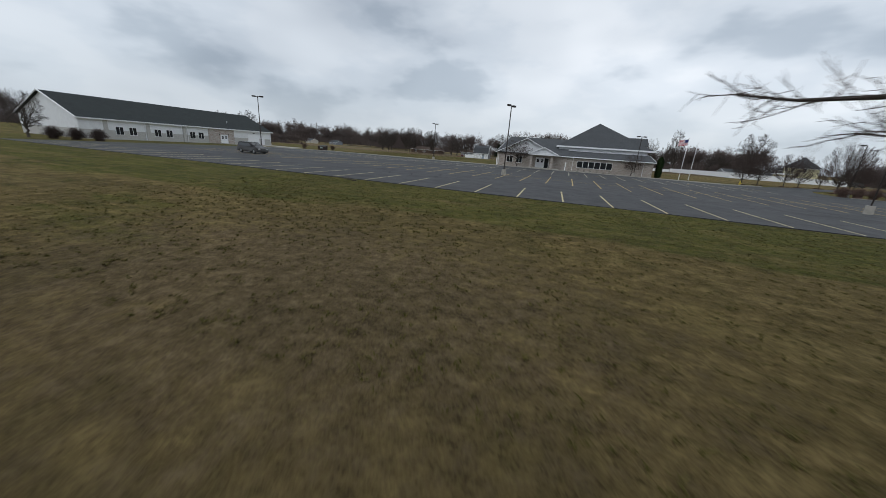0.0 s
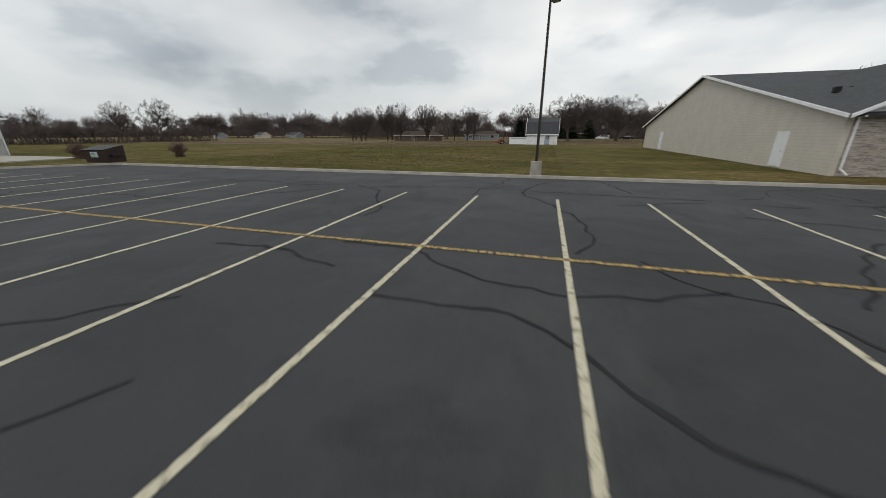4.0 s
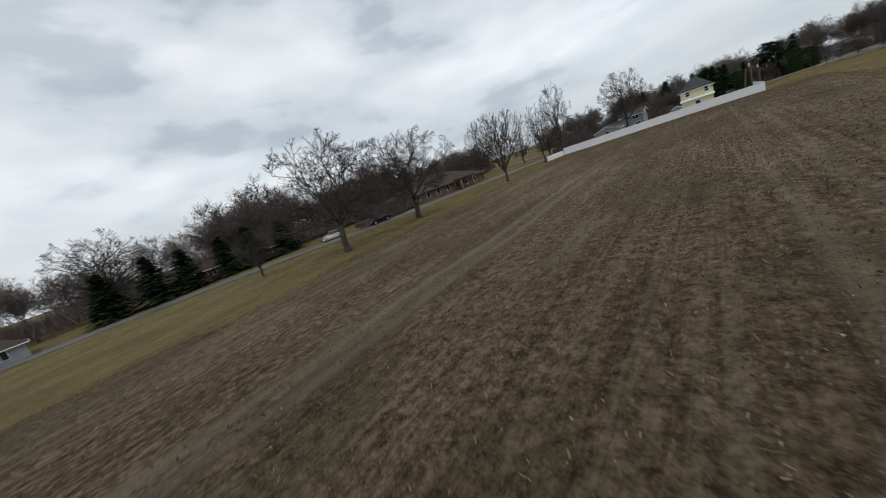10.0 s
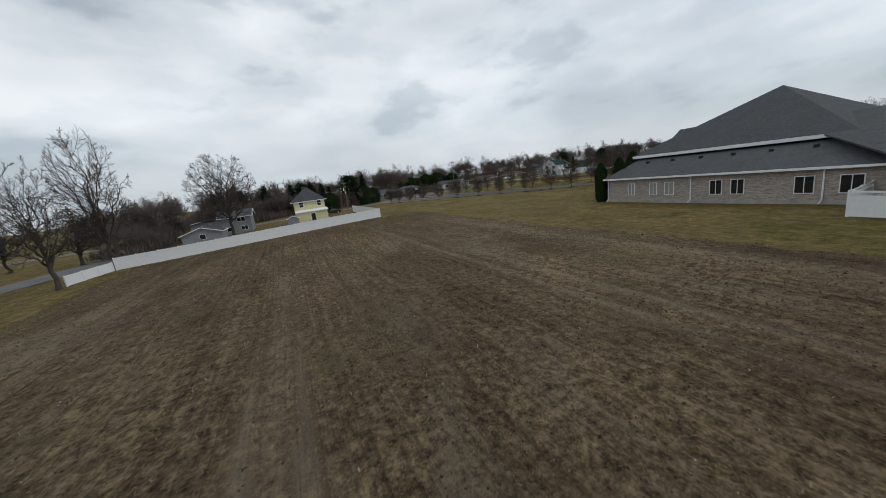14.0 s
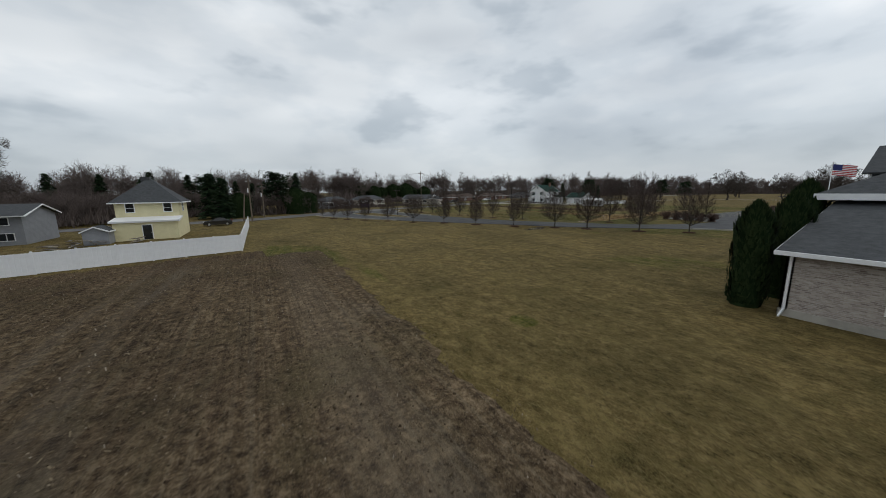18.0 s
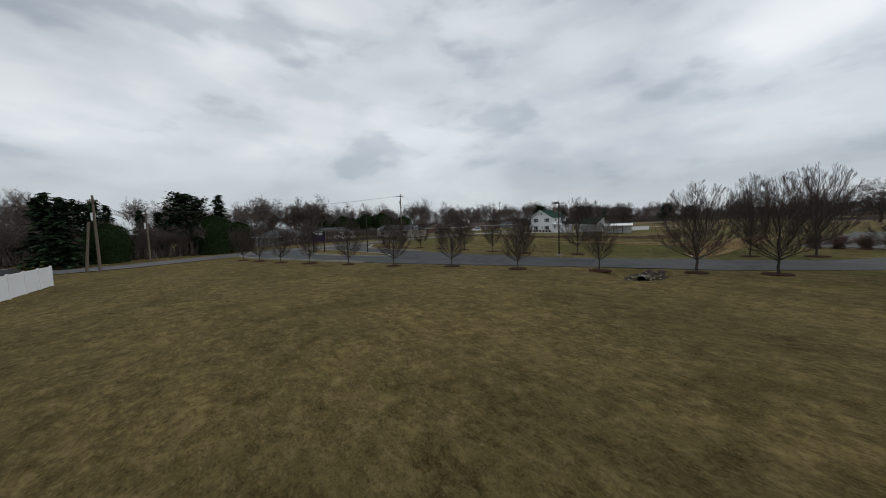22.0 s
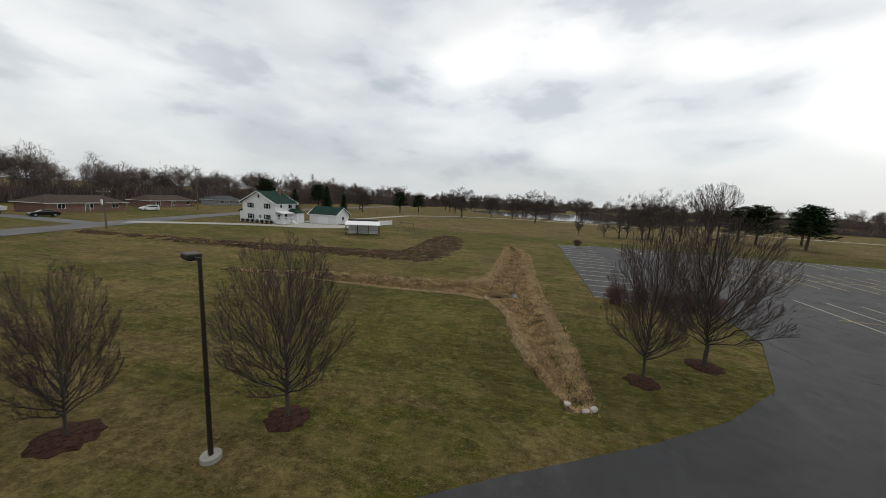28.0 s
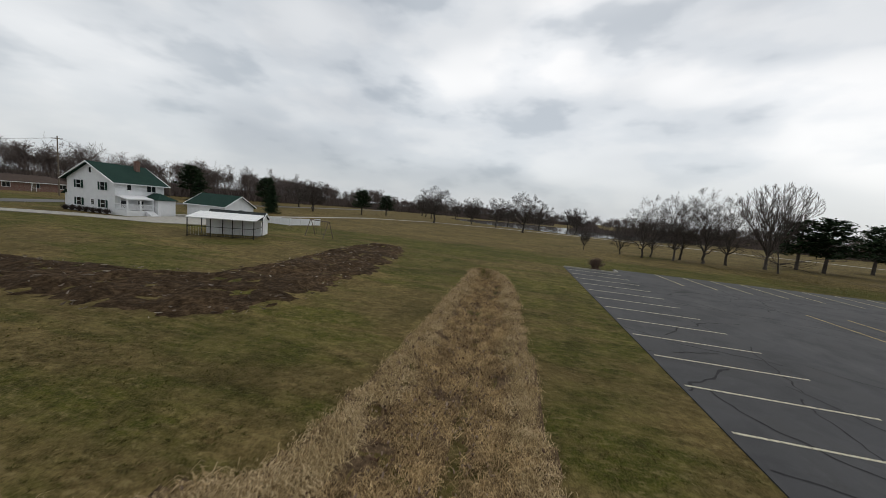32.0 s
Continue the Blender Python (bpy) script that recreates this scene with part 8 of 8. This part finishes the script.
for k in range(9):
    s2, _ = limb(rb, main[1 + k % 4][0], Vector((1, rb.uniform(-1, 1), rb.uniform(0, 0.4))).normalized(), rb.uniform(0.3, 0.7), 0.02, 3, 0.0, 0.2, 0.3)
    share("twig", rings_to_mesh("twig", [(s2, 3)], BARK), fb, Matrix())

# water
tagged(link("pond", slab(bmesh.new(), [(100, -160), (92, -140), (62, -98), (24, -80), (-4, -92), (-70, -150), (-40, -200), (60, -215)], 0.0, 0.06), WATER), "pale flat pond in the parkland", "pond", kind="structure")

# ---- culvert ----
DARKSOIL = plain("dark_bed_soil", (0.040, 0.027, 0.018), 0.97, vary=0.5, scale=7.0)
cx, cy = CULVERT
rc = random.Random(8)
cv = thing("culvert", pose(cx, cy, 0.0), "dark culvert pipe in an oval heap of pale rubble", "culvert")
PM = Vector((-0.10, 0.75, height(cx - 0.1, cy + 0.75) + 0.20))
bm = bmesh.new()
rings = []
for r, y, z in ((0.27, 0.0, 0.0), (0.31, 0.0, 0.0), (0.31, -0.9, -0.1), (0.27, 0.0, 0.0), (0.27, -0.9, -0.12)):
    rings.append([bm.verts.new(PM + Vector((r * math.cos(2 * math.pi * k / 18), y, z + r * 0.85 * math.sin(2 * math.pi * k / 18)))) for k in range(18)])
for a, b in ((0, 1), (1, 2), (4, 3)):
    for k in range(18):
        bm.faces.new((rings[a][k], rings[a][(k + 1) % 18], rings[b][(k + 1) % 18], rings[b][k]))
bm.faces.new(rings[4])
part("pipe", bm, BLACKM, cv)


def rock_mesh(seed, mat=None):
    rr = random.Random(seed)
    bm = bmesh.new()
    bmesh.ops.create_icosphere(bm, subdivisions=1, radius=0.5)
    for v in bm.verts:
        v.co *= rr.uniform(0.7, 1.2)
        v.co.z *= 0.6
    me = bpy.data.meshes.new("stone")
    bm.to_mesh(me)
    bm.free()
    me.materials.append(mat or STONE)
    return me


ROCK = [rock_mesh(k) for k in range(6)]
PALE_ROCK = [rock_mesh(20 + k, plain("pale_limestone", (0.50, 0.47, 0.42), 0.9, vary=0.35, scale=9.0)) for k in range(3)]
for k in range(285):
    a, r = rc.uniform(0, 6.283), rc.random() ** 0.5
    px, py = 1.02 * r * math.cos(a) - 0.12 * r * math.sin(a), 1.75 * r * math.sin(a)
    if abs(px - PM.x) < 0.34 and py > PM.y - 0.25:
        continue
    s = rc.uniform(0.06, 0.13) if rc.random() < 0.85 else rc.uniform(0.13, 0.2)
    zz = height(cx + px, cy + py) + 0.04 + rc.uniform(0, 0.08) + (0.42 * max(0.0, 1 - math.hypot(px - PM.x, (py - PM.y + 0.35) * 0.9)) if py < PM.y + 0.1 else 0.0)
    share("stone", ROCK[k % 6], cv, Matrix.LocRotScale((px, py, zz), Euler((rc.uniform(-0.5, 0.5), rc.uniform(-0.5, 0.5), rc.uniform(0, 6))), (s, s, s)))
bm = bmesh.new()
mid = bm.verts.new((0, 0, height(cx, cy) + 0.03))
rings = []
for q in (0.35, 0.65, 0.9, 1.15, 1.4):
    ring = []
    for k in range(28):
        a = k * math.pi / 14
        w = q * (1 + (0.10 * math.sin(k * 1.7) + rc.uniform(-0.06, 0.06)) * (q > 1))
        px, py = w * 1.05 * math.cos(a), w * 1.7 * math.sin(a)
        ring.append(bm.verts.new((px, py, height(cx + px, cy + py) + (0.025 if q < 1.3 else -0.03))))
    rings.append(ring)
for k in range(28):
    bm.faces.new((mid, rings[0][k], rings[0][(k + 1) % 28]))
    for a, b in zip(rings, rings[1:]):
        bm.faces.new((a[k], b[k], b[(k + 1) % 28], a[(k + 1) % 28]))
part("soil_ring", bm, DARKSOIL, cv, "dark bare soil round the stones")
for x, y in ((53.15, 87.65), (53.5, 87.8), (53.85, 87.7), (54.25, 87.55)):
    ob = new("rubble_stone", PALE_ROCK[int(x * 7) % 3])
    ob.matrix_basis = Matrix.LocRotScale((x, y, height(x, y) + 0.05), Euler((0, 0, x * 9)), (0.40, 0.34, 0.40))
    tagged(ob, "pale rubble stone at the ditch end", "stone", "ditch stones")

# ---- ditch grass, mound, lawn tufts ----
def tufts(name, spots, seed, hgt, spread, blades, mat, label, width=0.012):
    rr = random.Random(seed)
    vs, fs = [], []
    for x, y, s in spots:
        z = height(x, y)
        for k in range(blades):
            a = rr.uniform(0, 6.283)
            h = hgt * s * rr.uniform(0.5, 1.1)
            o = spread * s
            bx, by = x + rr.gauss(0, o * 0.3), y + rr.gauss(0, o * 0.3)
            ln = rr.uniform(0.2, 1.0) * o * 1.6
            tx, ty = bx + math.cos(a) * ln, by + math.sin(a) * ln
            w = width * s * rr.uniform(0.7, 1.5)
            b = len(vs)
            px, py = -math.sin(a) * w, math.cos(a) * w
            mx, my = bx + (tx - bx) * 0.4, by + (ty - by) * 0.4
            vs += [(bx - px, by - py, z - 0.02), (bx + px, by + py, z - 0.02), (mx + px, my + py, z + h * 0.8), (mx - px, my - py, z + h * 0.8), (tx, ty, z + h * rr.uniform(0.45, 1.0))]
            fs += [(b, b + 1, b + 2, b + 3), (b + 3, b + 2, b + 4)]
    me = bpy.data.meshes.new(name)
    me.from_pydata(vs, [], fs)
    me.materials.append(mat)
    return tagged(new(name, me), label, "grass", kind="stuff")


def ditch(x, y):
    return max(along(DITCH, x, y), along(ARM, x, y))


rd = random.Random(21)
tagged(sheet("ditch_bed", steps((52, 90, 0.25)), steps((35, 89, 0.25)), lambda x, y: height(x, y) + 0.012, BED, lambda x, y: ditch(x, y) > 0.01 and ditch(x, y) + 0.1 * noise.noise((x * 1.3, y * 1.3, 4.0)) > 0.04), "matted bed of dry straw in the ditch", "ditch", kind="structure")
PUDDLE_M = Shader("muddy_water", 0.12, 0, 0.25)
PUDDLE_M.color((0.030, 0.026, 0.018))
PUDDLE_M.bump(PUDDLE_M.noise(3.0, 3.0), 0.1, 0.02)
PUDDLE_M = PUDDLE_M.m


def lying_grass(name, spots, seed, mats, label):
    """Clumps of long dry blades that lean down the bank."""
    rr = random.Random(seed)
    vs, fs, tone = [], [], []
    for x, y, d in spots:
        which = 1 if noise.noise((x * 1.5, y * 1.5, 2.0)) + rr.gauss(0, 0.12) > 0.05 else 0
        gx_, gy_ = ditch(x + 0.15, y) - d, ditch(x, y + 0.15) - d
        lean = math.atan2(gy_, gx_) + rr.gauss(0, 0.9)
        size = rr.uniform(0.7, 1.35)
        z = height(x, y)
        for k in range(17):
            a = lean + rr.gauss(0, 0.8)
            ln, h = rr.uniform(0.10, 0.34) * size, rr.uniform(0.03, 0.13) * size
            w = rr.uniform(0.004, 0.008) * size
            bx, by = x + rr.gauss(0, 0.13), y + rr.gauss(0, 0.13)
            px, py = -math.sin(a) * w, math.cos(a) * w
            mx, my = bx + math.cos(a) * ln * 0.45, by + math.sin(a) * ln * 0.45
            tx, ty = bx + math.cos(a) * ln, by + math.sin(a) * ln
            b = len(vs)
            vs += [(bx - px, by - py, z - 0.02), (bx + px, by + py, z - 0.02), (mx + px, my + py, z + h), (mx - px, my - py, z + h), (tx, ty, z + h * rr.uniform(-0.6, 0.6))]
            fs += [(b, b + 1, b + 2, b + 3), (b + 3, b + 2, b + 4)]
            tone += [which, which]
    me = bpy.data.meshes.new(name)
    me.from_pydata(vs, [], fs)
    for m in mats:
        me.materials.append(m)
    me.polygons.foreach_set("material_index", tone)
    return tagged(new(name, me), label, "grass", kind="stuff")


rim, inner = [], []
while len(rim) + len(inner) < 19000:
    x, y = (rd.uniform(52, 62), rd.uniform(36, 88)) if rd.random() < 0.62 else (rd.uniform(60, 89), rd.uniform(64, 76))
    d = ditch(x, y)
    e = d + 0.10 * noise.noise((x * 1.3, y * 1.3, 4.0))
    if d < 0.02 or e < 0.03 or any(within(q, x, y) for q in POOLS) or max(along(g, x, y) for g in GROOVE) > 0.15 or (e > 0.25 and noise.noise((x * 0.9, y * 0.9, 6.0)) > 0.32):
        continue
    (rim if e < 0.34 + 0.2 * noise.noise((x * 0.4, y * 0.4, 3.0)) and y < 84 else inner).append((x, y, d))
lying_grass("rim_grass", rim, 22, (STRAW, STRAW_P), "pale bleached grass hanging over the ditch banks")
lying_grass("ditch_grass", inner, 23, (STRAW_B, STRAW_O), "matted tan-brown dry grass in the ditch")
tagged(link("ditch_puddle", slab(bmesh.new(), [(56.0, 66.6), (58.6, 66.6), (62.0, 70.0), (61.6, 72.2), (58.4, 72.0), (56.0, 69.0)], -1.3, -0.90), PUDDLE_M), "still grey puddle in the ditch", "puddle", kind="structure")

mx_ = steps((60, 129, 0.5))
my_ = steps((23, 66, 0.5))
DIRT = soil("mound_soil", False, (0.50, 0.44, 0.40))


def in_mound(x, y):
    m = along(MOUND, x, y)
    return m > 0.01 and m + 0.10 * noise.noise((x * 0.5, y * 0.5, 9.0)) > 0.03


def mound_rise(x, y):
    edge = min(1.0, max(0.0, along(MOUND, x, y) + 0.10 * noise.noise((x * 0.5, y * 0.5, 9.0)) - 0.02) / 0.3)
    return -0.05 + edge * (0.11 + 0.16 * noise.noise((x * 1.7, y * 1.7, 3.0)) + 0.10 * noise.noise((x * 0.6, y * 0.6, 5.0)))


tagged(sheet("dirt_bank", mx_, my_, lambda x, y: height(x, y) + mound_rise(x, y), DIRT, in_mound), "low bank of dark dug soil with wood chips", "soil", kind="structure")
CHIP = Shader("wood_chip", 0.9)
CHIP.color(CHIP.ramp(CHIP.island(), [(0.2, (0.10, 0.075, 0.055)), (0.7, (0.26, 0.21, 0.16)), (0.97, (0.38, 0.33, 0.27))]))
CHIP = CHIP.m


def litter(name, count, where, seed, mat, label, size=(0.08, 0.4), broad=(0.012, 0.035), rise=0.08):
    rr = random.Random(seed)
    vs, fs = [], []
    k = 0
    while k < count:
        x, y, ok = where(rr)
        if not ok:
            continue
        k += 1
        a, l, w = rr.uniform(0, 6.283), rr.uniform(*size), rr.uniform(*broad)
        z = (field_z(x, y) + 0.025 if y > 100 else height(x, y) + rise) + rr.uniform(0, 0.03)
        dx, dy = math.cos(a) * l / 2, math.sin(a) * l / 2
        px, py = -math.sin(a) * w / 2, math.cos(a) * w / 2
        t = rr.uniform(-0.06, 0.1)
        b = len(vs)
        vs += [(x - dx - px, y - dy - py, z), (x + dx - px, y + dy - py, z + t), (x + dx + px, y + dy + py, z + t), (x - dx + px, y - dy + py, z), (x, y, z - 0.06)]
        fs += [(b, b + 1, b + 2, b + 3), (b, b + 4, b + 1), (b + 2, b + 4, b + 3)]
    me = bpy.data.meshes.new(name)
    me.from_pydata(vs, [], fs)
    me.materials.append(mat)
    return tagged(new(name, me), label, "debris", kind="stuff")


def on_mound(rr):
    x, y = rr.uniform(60, 128), rr.uniform(24, 65)
    return x, y, in_mound(x, y)


litter("wood_debris", 600, on_mound, 31, CHIP, "scattered splintered wood and roots on the soil")


def in_ditch(rr):
    x, y = (rr.uniform(52, 60), rr.uniform(40, 88)) if rr.random() < 0.7 else (rr.uniform(60, 86), rr.uniform(65, 76))
    return x, y, ditch(x, y) > 0.1 and not any(within(q, x, y) for q in POOLS) and noise.noise((x * 0.6, y * 0.3, 4.0)) > -0.15


LEAF = leafy("fallen_leaf", (0.080, 0.045, 0.030), (0.30, 0.225, 0.165))
litter("fallen_leaves", 3600, in_ditch, 33, LEAF, "curled brown and pale fallen leaves in the ditch", (0.04, 0.10), (0.03, 0.07), 0.12)
STUB = leafy("stubble", (0.085, 0.064, 0.040), (0.21, 0.163, 0.105))


def on_field(rr):
    x, y = rr.uniform(-70, 52), rr.uniform(120, 182)
    return x, y, in_field(x, y)


litter("stubble_litter", 42000, on_field, 32, STUB, "pale stalks and clods strewn over the ploughed field", (0.03, 0.12))
HUSK = leafy("bleached_husk", (0.18, 0.145, 0.10), (0.42, 0.36, 0.28))
litter("field_husks", 4200, on_field, 34, HUSK, "bleached husks and small stones on the ploughed field", (0.02, 0.05), (0.015, 0.035))
CLOD = Shader("dry_clod", 0.97, 0, 0.06)
CLOD.color(CLOD.ramp(CLOD.island(), [(0.0, (0.040, 0.027, 0.018)), (0.5, (0.105, 0.074, 0.046)), (0.85, (0.175, 0.132, 0.086)), (1.0, (0.25, 0.20, 0.14))]))
CLOD = CLOD.m


def clods(name, count, seed, label):
    """Small uneven lumps of earth strewn over the field."""
    rr = random.Random(seed)
    vs, fs = [], []
    while len(fs) < count * 8:
        x, y = (rr.uniform(-28, 50), rr.uniform(134.5, 158)) if rr.random() < 0.75 else (rr.uniform(-60, -20), rr.uniform(121.5, 150))
        if field_edge(x, y) < 0.2:
            continue
        s, z, b = rr.uniform(0.014, 0.036) * (1.8 if rr.random() < 0.10 else 1.0), field_z(x, y), len(vs)
        for dx, dy, dz in ((1, 0, 0), (0, 1, 0), (-1, 0, 0), (0, -1, 0), (0, 0, 0.9), (0, 0, -0.5)):
            vs.append((x + s * (dx * rr.uniform(0.7, 1.5) + rr.uniform(-0.3, 0.3)), y + s * (dy * rr.uniform(0.7, 1.3) + rr.uniform(-0.3, 0.3)), z + s * (dz * rr.uniform(0.7, 1.2) + rr.uniform(-0.1, 0.3))))
        for i in range(4):
            fs += [(b + i, b + (i + 1) % 4, b + 4), (b + (i + 1) % 4, b + i, b + 5)]
    me = bpy.data.meshes.new(name)
    me.from_pydata(vs, [], fs)
    me.materials.append(CLOD)
    return tagged(new(name, me), label, "soil", kind="stuff")


clods("field_clods", 26000, 35, "loose clods of dry brown earth on the ploughed field")
LAWNB = leafy("lawn_blade", (0.050, 0.047, 0.010), (0.115, 0.094, 0.034))


def near_path(rr):
    k = rr.randrange(3)
    return [(rr.uniform(-22, 22), rr.uniform(3, 24)), (rr.uniform(-62, -30), rr.uniform(80, 121)), (rr.uniform(50, 84), rr.uniform(62, 92))][k]


spots = []
rr = random.Random(40)
while len(spots) < 24000:
    x, y = near_path(rr)
    if in_field(x, y) or (-17 < x < 20 and 79 < y < 120) or along(DITCH, x, y) > 0.02 or along(ARM, x, y) > 0.02:
        continue
    if (y < 96 + 0.62 * (x - 49) + 13 and y > 88 + 0.62 * (x - 49) - 6 and x > 36) and not (y < 90 and x > 52 and y < 82):
        continue
    spots.append((x, y, rr.uniform(0.6, 1.3)))
tufts("lawn_tufts", spots, 41, 0.045, 0.10, 5, LAWNB, "short tufts of half-dead lawn grass", 0.010)
